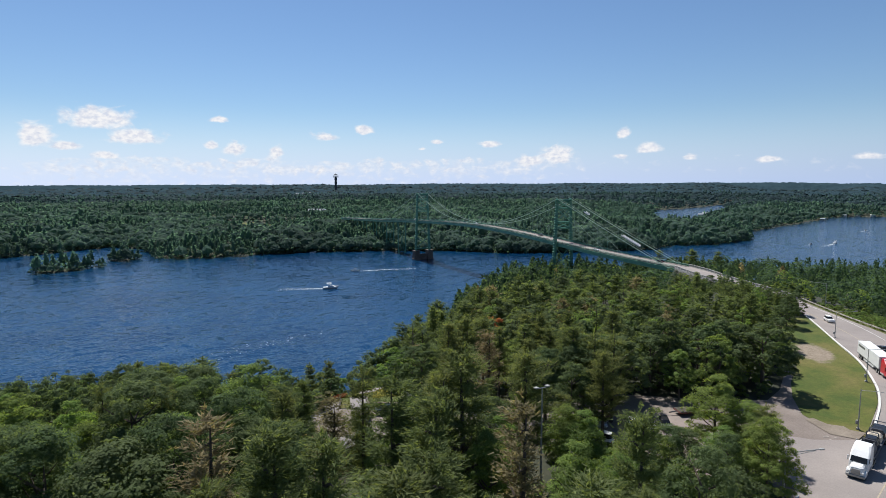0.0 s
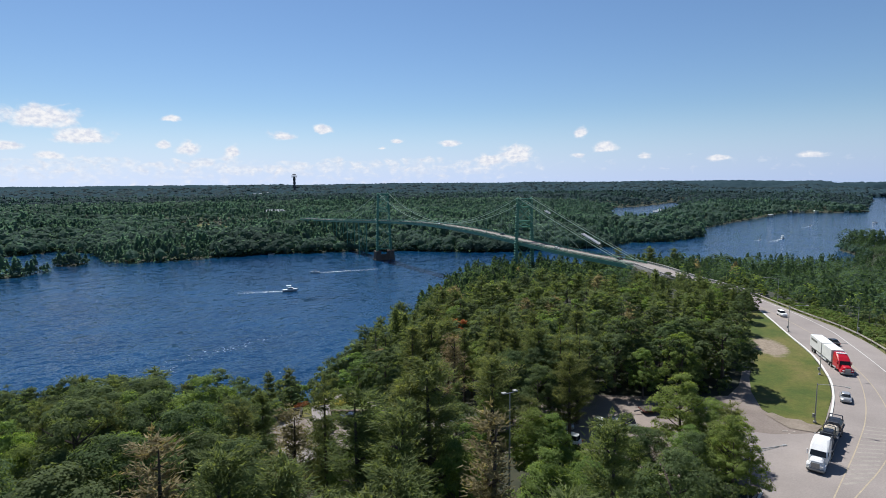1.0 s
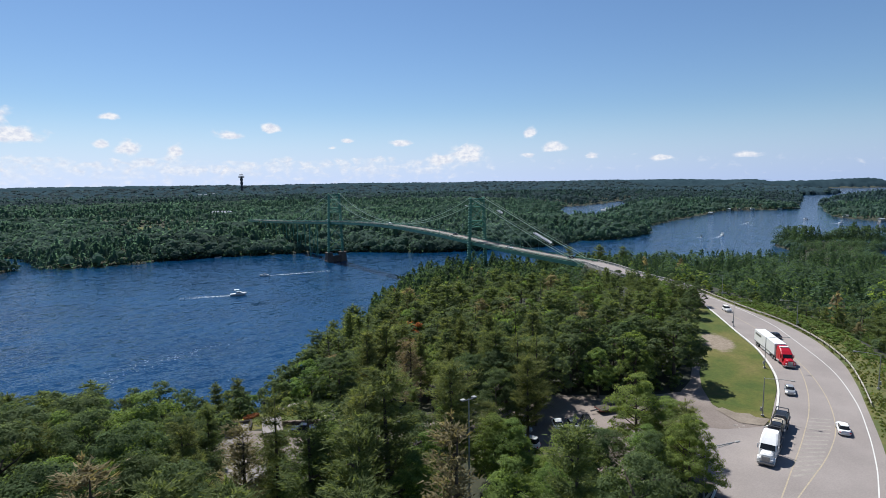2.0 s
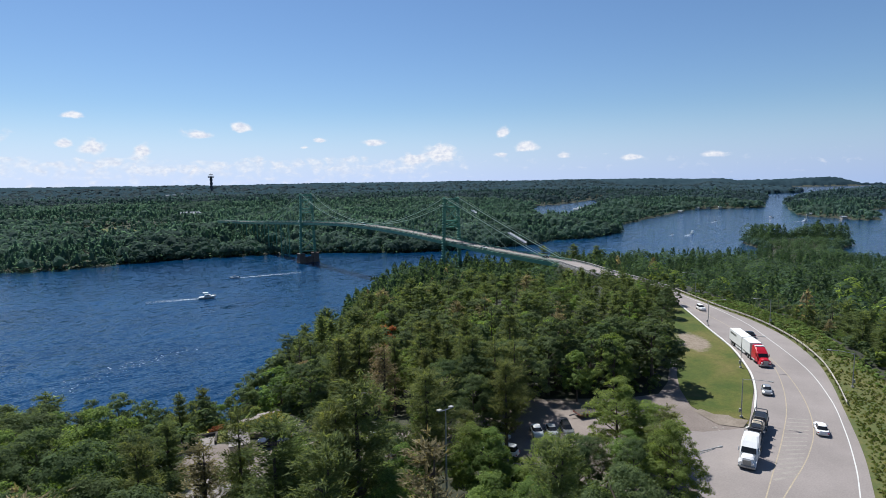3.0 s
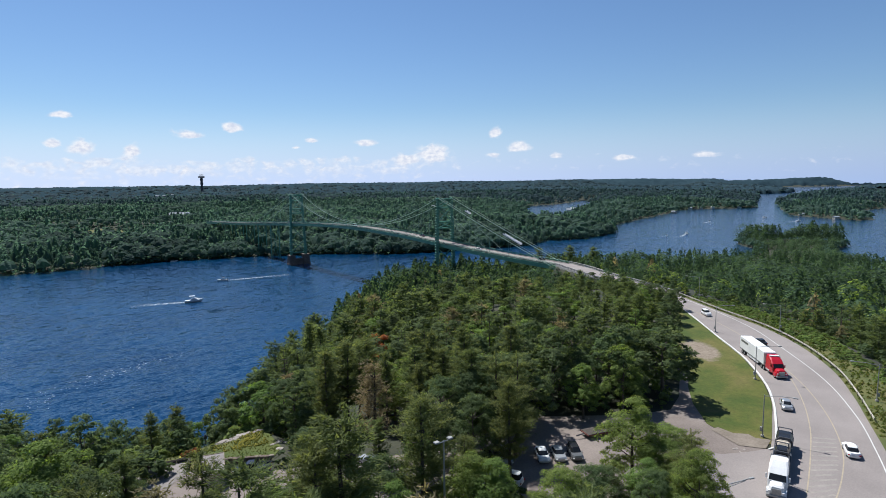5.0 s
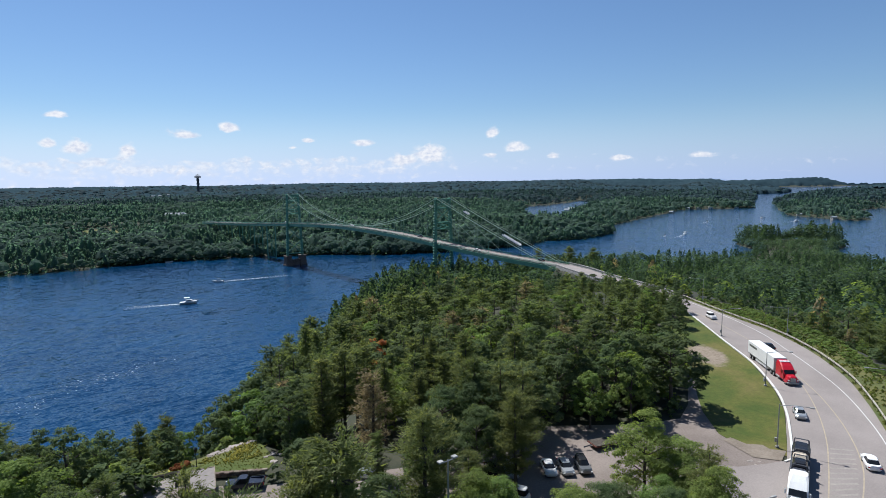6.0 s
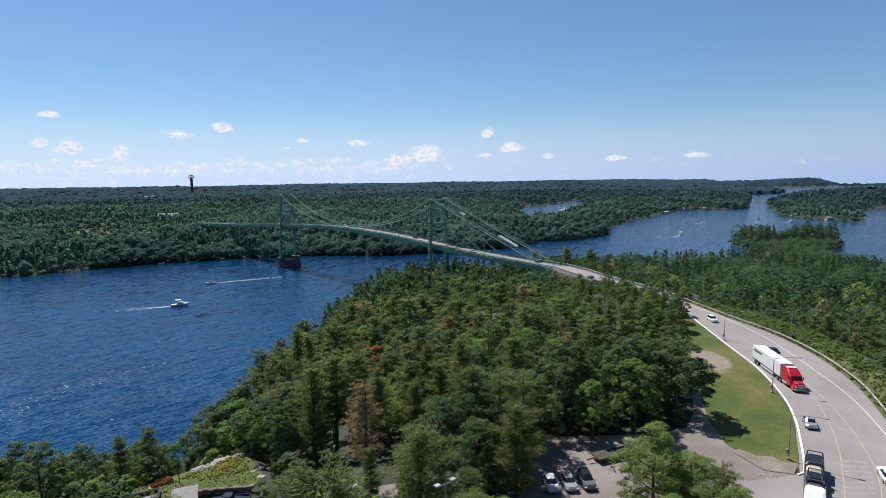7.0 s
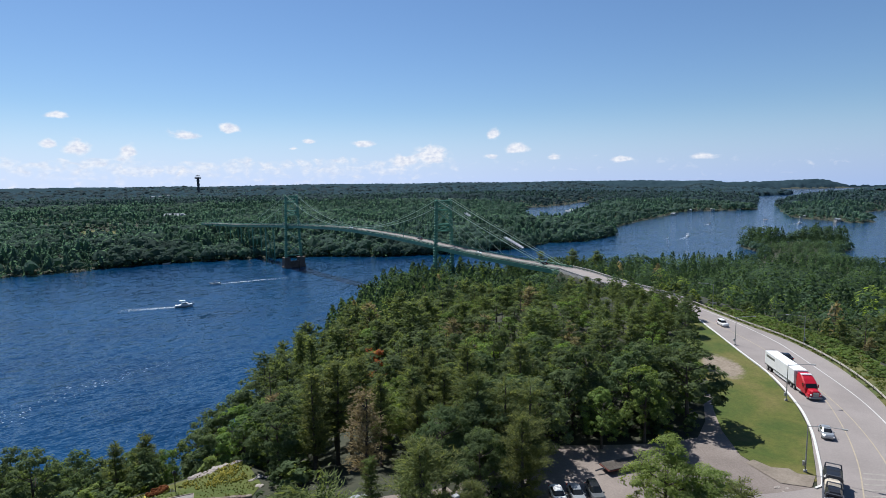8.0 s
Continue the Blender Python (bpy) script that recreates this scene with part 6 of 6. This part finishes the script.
entry = thing("arm_mast", "grey mast with a long braced arm at the lot entrance", "mast", m=pose(73.2, 46.9, drop(73.2, 46.9), 0, 0, bearing(0.93, -0.36)))
part("mast", Shape().tube([(0, 0, 0), (0, 0, 7.9)], [0.13, 0.09], 8), ZINC, entry)
part("upper_arm", Shape().tube([(0, 0, 7.6), (0, 4.8, 7.9)], 0.06, 6), ZINC, entry)
part("lower_arm", Shape().tube([(0, 0, 7.1), (0, 4.2, 7.75)], 0.05, 6), ZINC, entry)
for i in range(5):
    part("web_bar", Shape().tube([(0, 0.6 + i * 0.75, 7.2 + i * 0.11), (0, 0.9 + i * 0.75, 7.65 + i * 0.05)], 0.03, 4), ZINC, entry)
part("lamp_head", Shape().box(-0.16, 0.16, 4.7, 5.4, 7.82, 8.0, 0.05), ZINC, entry)


# ---------------------------------------------------------------- garden above the river
hut = thing("flat_roofed_hut", "low hut with a flat pinkish-grey roof beside the garden", "hut", m=pose(31.4, 101.7, drop(31.4, 101.7), 0, 0, -15.7))
part("wall", Shape().box(-1.5, 1.5, -3.1, 3.1, -0.6, 2.1, 0.03), BUFF, hut)
part("roof", Shape().box(-1.62, 1.62, -3.3, 3.3, 2.1, 2.3, 0.04), DECK, hut, "flat pinkish-grey roof")
part("fascia", Shape().box(1.6, 1.72, -3.3, 3.4, 2.0, 2.38), TIMBER, hut)
part("fascia", Shape().box(-1.7, 1.6, 3.28, 3.4, 2.0, 2.38), TIMBER, hut)
part("door", Shape().box(1.48, 1.56, -0.5, 0.5, 0.0, 1.95), TIMBER, hut)
lamp = thing("garden_lamp", "short black garden lamp post on the lawn", "lamp", m=pose(33.3, 112.2, drop(33.3, 112.2)))
part("post", Shape().tube([(0, 0, 0), (0, 0, 2.6)], 0.07, 6), BLACK, lamp)
part("lantern", Shape().loft([rounded(-0.2, 0.2, -0.2, 0.2, 2.55, 0.05), rounded(-0.28, 0.28, -0.28, 0.28, 3.0, 0.06), rounded(-0.1, 0.1, -0.1, 0.1, 3.25, 0.03)]), BLACK, lamp)


edge = thing("terrace_edging", "dark timber edging along the paved terrace", "edging")
for (ax, ay), (bx, by) in zip(PATIO[:2], PATIO[1:3]):
    n = int(math.hypot(bx - ax, by - ay) / 1.9)
    for i in range(n):
        a, b = Vector((ax, ay, ROAD_Z)).lerp(Vector((bx, by, ROAD_Z)), i / n), Vector((ax, ay, ROAD_Z)).lerp(Vector((bx, by, ROAD_Z)), (i + 0.97) / n)
        for h in (0.12, 0.42):
            part("sleeper", Shape().beam(a + Vector((0, 0, h)), b + Vector((0, 0, h)), 0.26), OLDPLANK, edge)


def flower_bed(x, y, lx, ly, turn, edge, fill, label):
    z = drop(x, y)
    bed = thing("flower_bed", label, "flower bed", m=pose(x, y, z, 0, 0, turn))
    ring = lambda k, h: [(lx * k * math.cos(a), ly * k * math.sin(a), h) for a in (2 * math.pi * j / 18 for j in range(18))]
    part("border", Shape().loft([ring(1.0, -0.5), ring(1.0, 0.25), ring(0.85, 0.3), ring(0.84, -0.2)]), edge, bed)
    r = np.random.RandomState(int(x * 10))
    blooms = Shape()
    for _ in range(90):
        a, q = r.uniform(0, 6.28), math.sqrt(r.rand()) * 0.82
        px, py, s = lx * q * math.cos(a), ly * q * math.sin(a), r.uniform(0.14, 0.3)
        blooms.loft([[(px + s * k * math.cos(b), py + s * k * math.sin(b), h) for b in (2 * math.pi * j / 5 for j in range(5))] for k, h in ((0.8, 0.1), (1.0, 0.3 + s * 0.5), (0.4, 0.35 + s))])
    tagged(part("bloom_carpet", blooms, fill, bed), kind="stuff")


flower_bed(31.0, 113.0, 1.9, 1.0, 20, BLOOM, LEAF_RUST, "oval flower bed of red blooms with a yellow edge")


def bloom_patch(x, y, spread, count, label):
    """Loose clumps of flowers, thinning out towards the rim."""
    patch = thing("flower_patch", label, "flowers", "flowers on the slope")
    r = np.random.RandomState(int(x * 10))
    blooms = Shape()
    for _ in range(count):
        px, py, s = x + r.normal() * spread, y + r.normal() * spread * 0.7 + 0.1 * r.normal(), r.uniform(0.06, 0.17)
        g = drop(px, py) + 0.05
        blooms.loft([[(px + s * k * math.cos(b), py + s * k * math.sin(b), g + h) for b in (2 * math.pi * j / 5 for j in range(5))] for k, h in ((0.8, 0.0), (1.0, 0.15 + s * 0.4), (0.4, 0.2 + s * 0.8))])
    tagged(part("bloom_carpet", blooms, BLOOM, patch), kind="stuff")


for x, y, spread, count in ((38.6, 111.6, 1.1, 75), (40.6, 113.6, 1.5, 130), (42.2, 115.4, 1.2, 80), (41.6, 110.2, 0.8, 40), (35.6, 114.2, 0.7, 30)):
    bloom_patch(x, y, spread, count, "loose patch of yellow flowers on the garden slope")

# dark dry-stone wall between the drive and the garden
stone_wall = thing("stone_wall", "low dark dry-stone wall below the garden slope", "wall")
q = np.random.RandomState(91)
for i in range(22):
    u = (i % 11 + 0.5 * (i // 11)) / 11
    wx, wy, row = 34.2 + 6.6 * u, 105.7 - 3.9 * u, i // 11
    w, d, h = q.uniform(0.34, 0.44), q.uniform(0.25, 0.36), q.uniform(0.36, 0.46)
    part("stone", Shape().box(-w, w, -d, d, 0, h, 0.08), TIMBER if q.rand() < 0.3 else PIER, stone_wall, m=pose(wx, wy, ROAD_Z - 0.15 + row * 0.38, q.uniform(-4, 4), q.uniform(-4, 4), -30 + q.uniform(-8, 8)))


def boulder_mesh(seed):
    bm = bmesh.new()
    bmesh.ops.create_icosphere(bm, subdivisions=2, radius=1)
    for v in bm.verts:
        n = noise.noise(v.co * 1.1 + Vector((seed * 7.1, 0, 0)))
        v.co = v.co * (1 + 0.45 * n)
        v.co.z *= 0.6
    me = bpy.data.meshes.new("boulder")
    bm.to_mesh(me)
    bm.free()
    me.materials.append(ROCK)
    return me


STONES = [boulder_mesh(i) for i in range(5)]
r = np.random.RandomState(77)


def boulder(x, y, s, label, z=None):
    ob = new("boulder", STONES[r.randint(5)])
    ob.matrix_basis = pose(x, y, (drop(x, y) if z is None else z) + 0.1 * s, 0, 0, r.uniform(0, 360)) @ Matrix.Diagonal((s * r.uniform(0.9, 1.6), s, s * r.uniform(0.6, 1.0), 1))
    tagged(ob, label, "rock", "loose rocks")


for i in range(30):
    u = i / 29
    boulder(36.2 + 8.6 * u + r.uniform(-0.4, 0.4), 116.2 + 2.0 * u + r.uniform(-0.5, 0.5), r.uniform(0.25, 0.6), "pale granite rock at the garden's edge")
for i in range(8):
    boulder(43 + r.uniform(0, 3), 104.5 + r.uniform(0, 5), r.uniform(0.3, 0.6), "pale granite rock below the flower beds")
for i in range(7):
    boulder(101.3 + r.uniform(-2, 4), 56.2 + r.uniform(-1.2, 1.5), r.uniform(0.15, 0.4), "small pale rock at the corner of the verge")

# house and sheds half hidden by the trees
def house(x, y, turn, w, l, h, wall, roof, label, z=None, name="house"):
    g = drop(x, y) if z is None else z
    b = thing(name, label, "house", m=pose(x, y, g, 0, 0, turn))
    part("wall", Shape().box(-w, w, -l, l, -1.5, h, 0.02), wall, b)
    part("roof", Shape().loft([[(-w - 0.5, s, h), (w + 0.5, s, h), (w + 0.5, s, h + 0.2), (0, s, h + 0.2 + w * 0.55), (-w - 0.5, s, h + 0.2)] for s in (-l - 0.4, l + 0.4)]), roof, b)
    for s in (-1, 1):
        for k in range(max(2, int(l / 1.6))):
            yy = -l + (k + 0.5) * 2 * l / max(2, int(l / 1.6))
            win = part("window", Shape().box(s * w - 0.06, s * w + 0.06, yy - 0.55, yy + 0.55, h * 0.4, h * 0.8), TINT, b)
            part("frame", Shape().box(s * w - 0.04, s * w + 0.04, yy - 0.65, yy + 0.65, h * 0.36, h * 0.4), WHITE, win)
    part("door", Shape().box(-0.5, 0.5, l - 0.04, l + 0.05, 0, min(2.1, h * 0.8)), TIMBER, b)
    return b


house(15.0, 66.5, 30, 3.6, 5.0, 2.8, WHITE, SLATE, "white cottage with a grey-blue shingle roof among trees")

for x, y, turn, w, l, mat, label in ((17.2, 100.2, 20, 2.2, 2.6, WHITE, "small white flat-roofed shed among the trees"), (22.6, 88.2, 25, 2.4, 3.2, DECK, "low shed with a pinkish-grey flat roof")):
    shed = thing("shed", label, "shed", m=pose(x, y, drop(x, y), 0, 0, turn))
    part("wall", Shape().box(-w, w, -l, l, -0.5, 2.4, 0.03), BUFF, shed)
    part("roof", Shape().box(-w - 0.3, w + 0.3, -l - 0.3, l + 0.3, 2.4, 2.65, 0.05), mat, shed)
    part("door", Shape().box(-0.5, 0.5, -l - 0.05, -l + 0.02, 0, 2.0), TIMBER, shed)

# boathouses and docks on the far shores
for x, y, turn, mat, roof in ((1318, 741, 20, WHITE, SLATE), (1345, 729, 25, BUFF, SLATE), (1373, 714, 30, WHITE, WHITE), (1446, 686, 15, WHITE, SLATE), (1176, 392, 60, BUFF, SLATE), (1238, 470, 30, WHITE, SLATE), (1160, 690, 0, BUFF, SLATE)):
    house(x, y, turn, 3, 4.5, 3, mat, roof, "white boathouse at the water's edge of an island", 0.8, "boathouse")
for x, y, turn, l in ((1330, 731, 62, 16), (1362, 716, 60, 12), (1180, 385, 20, 10)):
    d = thing("dock", "pale wooden dock on the far shore", "dock", m=pose(x, y, 0.9, 0, 0, turn))
    for i in range(int(l)):
        part("plank", Shape().box(-1.6, 1.6, -l / 2 + i, -l / 2 + i + 0.92, 0, 0.2), DECK, d)
for x, y, turn in ((760, 1010, 10), (300, 1180, -20), (1080, 905, 40), (1130, 935, 35)):
    house(x, y, turn, 6, 9, 9, WHITE, SLATE, "pale house showing above the island woods", drop(x, y), "house")


house(285, 1185, 60, 7, 16, 9, BUFF, SLATE, "large pale house with a grey roof among the island trees")
for x, y, l in ((516, 2482, 9), (545, 2500, 5), (590, 2560, 4)):
    house(x, y, 75, 4, l, 17, BUFF, SLATE, "long white building showing above far woods", drop(x, y), "hall")


# ---------------------------------------------------------------- boats
def wake(parent, l, w):
    """Foam that trails behind a boat: two ragged arms and churned water between them."""
    r = np.random.RandomState(int(l * 10))
    s = Shape()
    for side in (-1, 0, 1):
        n = 26
        edge = []
        for i in range(n):
            u = i / (n - 1)
            mid = side * w * (0.25 + 0.9 * u)
            half = (0.28 if side else 0.5) * w * (1 - u) ** 0.6 * r.uniform(0.6, 1.2) * 0.7 + 0.05
            edge.append((mid - half, mid + half, -l * u))
        k = len(s.v)
        s.v += [p for a, b, yy in edge for p in ((a, yy, 0.05), (b, yy, 0.05))]
        s.f += [(k + 2 * i, k + 2 * i + 2, k + 2 * i + 3, k + 2 * i + 1) for i in range(n - 1)]
    return part("wake", s, FOAM, parent, "white foam of the wake")


def cruiser(x, y, heading, scale=1.0, trail=34, label="white cabin cruiser under way with a foaming wake"):
    b = thing("cabin_cruiser", label, "boat", m=pose(x, y, 0, 0, 0, heading) @ Matrix.Scale(scale, 4))
    def ring(yy, half, keel, top):
        return [(-half, yy, top), (-half * 0.95, yy, top * 0.5), (-half * 0.5, yy, keel), (half * 0.5, yy, keel), (half * 0.95, yy, top * 0.5), (half, yy, top)]
    part("hull", Shape().loft([ring(-5.2, 1.7, -0.3, 1.15), ring(-2, 1.9, -0.4, 1.25), ring(2, 1.8, -0.35, 1.45), ring(4.4, 1.1, -0.1, 1.7), ring(6.0, 0.08, 0.9, 1.95)]), WHITE, b)
    part("cabin", Shape().loft([rounded(-1.45, 1.45, -1.6, 3.4, 1.25, 0.4), rounded(-1.3, 1.3, -1.5, 2.6, 2.1, 0.4), rounded(-1.2, 1.2, -1.5, 2.0, 2.5, 0.4)]), WHITE, b)
    part("windscreen", Shape().loft([rounded(-1.36, 1.36, -1.2, 2.62, 1.95, 0.4), rounded(-1.28, 1.28, -1.2, 2.3, 2.3, 0.4)]), TINT, b)
    part("hardtop", Shape().loft([rounded(-1.5, 1.5, -2.6, 1.0, 3.9, 0.3), rounded(-1.5, 1.5, -2.6, 0.9, 4.05, 0.3)]), WHITE, b)
    for s in (-1, 1):
        part("top_post", Shape().tube([(s * 1.2, -1.3, 2.4), (s * 1.3, -2.2, 3.95)], 0.08, 5), WHITE, b)
        part("top_post", Shape().tube([(s * 1.2, 1.2, 2.4), (s * 1.3, 0.6, 3.95)], 0.06, 5), WHITE, b)
    part("bow_rail", Shape().tube([(-1.6, 2.5, 1.5), (-1.5, 2.6, 2.1), (0, 5.9, 2.6), (1.5, 2.6, 2.1), (1.6, 2.5, 1.5)], 0.04, 5), ZINC, b)
    w = wake(b, trail, 3.0)
    w.matrix_basis = pose(0, -4.6, 0)
    return b


def runabout(x, y, heading, trail, label, scale=1.0):
    b = thing("motor_boat", label, "boat", "small boats", m=pose(x, y, 0, 0, 0, heading) @ Matrix.Scale(scale, 4))
    def ring(yy, half, keel, top):
        return [(-half, yy, top), (-half * 0.8, yy, keel), (half * 0.8, yy, keel), (half, yy, top)]
    part("hull", Shape().loft([ring(-3.2, 1.1, -0.2, 0.75), ring(0, 1.2, -0.2, 0.85), ring(2.2, 0.8, 0.0, 1.0), ring(3.5, 0.06, 0.6, 1.15)]), WHITE, b)
    part("cockpit", Shape().loft([rounded(-0.8, 0.8, -2.2, 0.4, 0.75, 0.2), rounded(-0.75, 0.75, -2.1, 0.3, 0.92, 0.2)]), GREY, b)
    part("windscreen", Shape().loft([rounded(-0.85, 0.85, 0.2, 0.9, 0.85, 0.25), rounded(-0.7, 0.7, 0.2, 0.5, 1.4, 0.2)]), TINT, b)
    part("canopy", Shape().loft([rounded(-0.9, 0.9, -1.6, 0.3, 1.9, 0.2), rounded(-0.85, 0.85, -1.5, 0.2, 2.05, 0.2)]), DARKSTEEL, b)
    part("outboard", Shape().box(-0.25, 0.25, -3.7, -3.2, 0.2, 1.3, 0.08), BLACK, b)
    if trail:
        w = wake(b, trail, 2.2)
        w.matrix_basis = pose(0, -3.0, 0)
    return b


cruiser(109, 417, bearing(0.94, -0.34))
runabout(150, 489, bearing(-0.95, 0.15), 46, "small motor boat drawing a long white wake", 1.2)
runabout(149, 642, bearing(1, 0), 0, "small pale boat drifting near the far shore", 1.1)
cruiser(757, 434, bearing(0.9, 0.3), 1.0, 50, "white motor boat throwing up spray in the channel")
runabout(718, 440, bearing(0.9, 0.3), 16, "small motor boat in the channel")
runabout(1137, 495, bearing(0.5, 0.8), 0, "small pale boat in the channel", 1.6)
cruiser(1085, 418, bearing(0.9, -0.2), 1.0, 25, "white motor boat in the far channel")
runabout(985, 520, bearing(0.9, 0.2), 30, "small motor boat in the far channel", 1.2)

# flecks of foam drawn out by the current
q = np.random.RandomState(19)
flecks = Shape()
for _ in range(230):
    u = q.rand() ** 0.8
    fx, fy = 2 + 66 * u + q.normal() * 4.0, 262 + 44 * u - 10 * u * u + q.normal() * (6.5 - 5.0 * u)
    w = q.uniform(0.06, 0.20) * (1.6 if q.rand() < 0.12 else 1.0)
    l = w * q.uniform(1.5, 4.0)
    turn = q.uniform(-0.5, 0.7)
    flecks.add([(fx + math.cos(a + turn) * l * k * math.cos(turn) - math.sin(a) * w * k * math.sin(turn), fy + math.cos(a + turn) * l * k * math.sin(turn) + math.sin(a) * w * k, 0.04) for a, k in ((j * 1.047, q.uniform(0.6, 1.0)) for j in range(6))], [(0, 1, 2, 3, 4, 5)])
tagged(new("foam_flecks", flecks.mesh("foam_flecks")), "scattered white flecks of foam on the river", "foam", kind="stuff").data.materials.append(FOAM)

# bare snags and one rusty tree stand out of the wood
def snag(x, y, top, label):
    g = drop(x, y)
    s = Shape()
    h = top - g
    s.tube([(0, 0, 0), (0.15, 0, h * 0.5), (-0.1, 0.1, h)], [0.22, 0.15, 0.04], 6)
    q = np.random.RandomState(int(x * 3))
    for _ in range(16):
        z, a = q.uniform(0.35, 0.95) * h, q.uniform(0, 6.28)
        l = (1.1 - z / h) * h * 0.22
        s.tube([(0, 0, z), (math.cos(a) * l * 0.6, math.sin(a) * l * 0.6, z + l * 0.15), (math.cos(a) * l, math.sin(a) * l, z + l * 0.5)], [0.07, 0.05, 0.015], 4)
    t = thing("dead_tree", label, "dead tree", m=pose(x, y, g))
    part("trunk", s, BARK, t)


snag(59.2, 141.4, 40.1, "bare dead tree standing above the shore")
snag(118, 125, 50, "bare grey dead tree in the wood")
snag(84, 128, 42, "bare grey dead tree in the wood")
tree("rust", 0, 80.6, 134.7, 41.7 - drop(80.6, 134.7), 0, 1.0)

# shrubs on the bank
x, y, r = scatter(128, 222, 34, 132, 1.8, 61)
d = inside_distance(x, y, BANK)
side = inside_distance(x, y, ROAD)
keep = (d > 0.5) & (side < -2.5 - 5.5 * (1 - smooth(150, 178, x))) & (r.rand(len(x)) < 0.35 + 0.65 * smooth(140, 175, x))
x, y = x[keep], y[keep]
wood("bank_shrubs", BUSH, x, y, ground_z(x, y) - 0.55, r.uniform(1.0, 1.9, len(x)), r.randint(0, 4, len(x)), LEAF_LIGHT, "bright green shrubs on the bank beside the road", r, 2.1)

# grass tufts on the bank and the verge
blade_rng = np.random.RandomState(88)
TUFT = []
for _ in range(4):
    n = 12
    a = blade_rng.uniform(0, 6.28, n)
    p = np.stack([np.cos(a) * 0.25, np.sin(a) * 0.25, blade_rng.uniform(0.3, 0.6, n)], -1)
    lay = np.stack([np.cos(a) * 0.5, np.sin(a) * 0.5, np.ones(n)], -1)
    TUFT.append(cards(blade_rng, p, np.stack([np.cos(a), np.sin(a), np.full(n, 0.6)], -1), lay, 0.22, 2.0))
LEAF_GRASS = leaf_material("grass_blades", (0.052, 0.078, 0.014), (0.086, 0.104, 0.022), (0.140, 0.126, 0.036), 0.16, (1.5, 1.5, 0.5), 0.3)
for name, poly, step, low, high, wide, inset, label in (("bank_grass", BANK, 0.8, 0.18, 0.55, 1.9, 0.5, "rough tufted grass on the bank below the guard rail"), ("garden_grass", GARDEN, 0.5, 0.08, 0.24, 1.6, 0.5, "uneven grass of the garden slope")):
    px, py = [p[0] for p in poly], [p[1] for p in poly]
    x, y, r = scatter(min(px), max(px), min(py), max(py), step, 71)
    keep = (inside_distance(x, y, poly) > inset) & (r.rand(len(x)) < 0.35 + 0.65 * lattice(x, y, 7, 72)) & ((x > 85) | (name == "garden_grass"))
    x, y = x[keep], y[keep]
    wood(name, TUFT, x, y, ground_z(x, y) + 0.05, r.uniform(low, high, len(x)), r.randint(0, 4, len(x)), LEAF_GRASS, label, r, wide)
    scene.objects[name]["category"] = "grass"
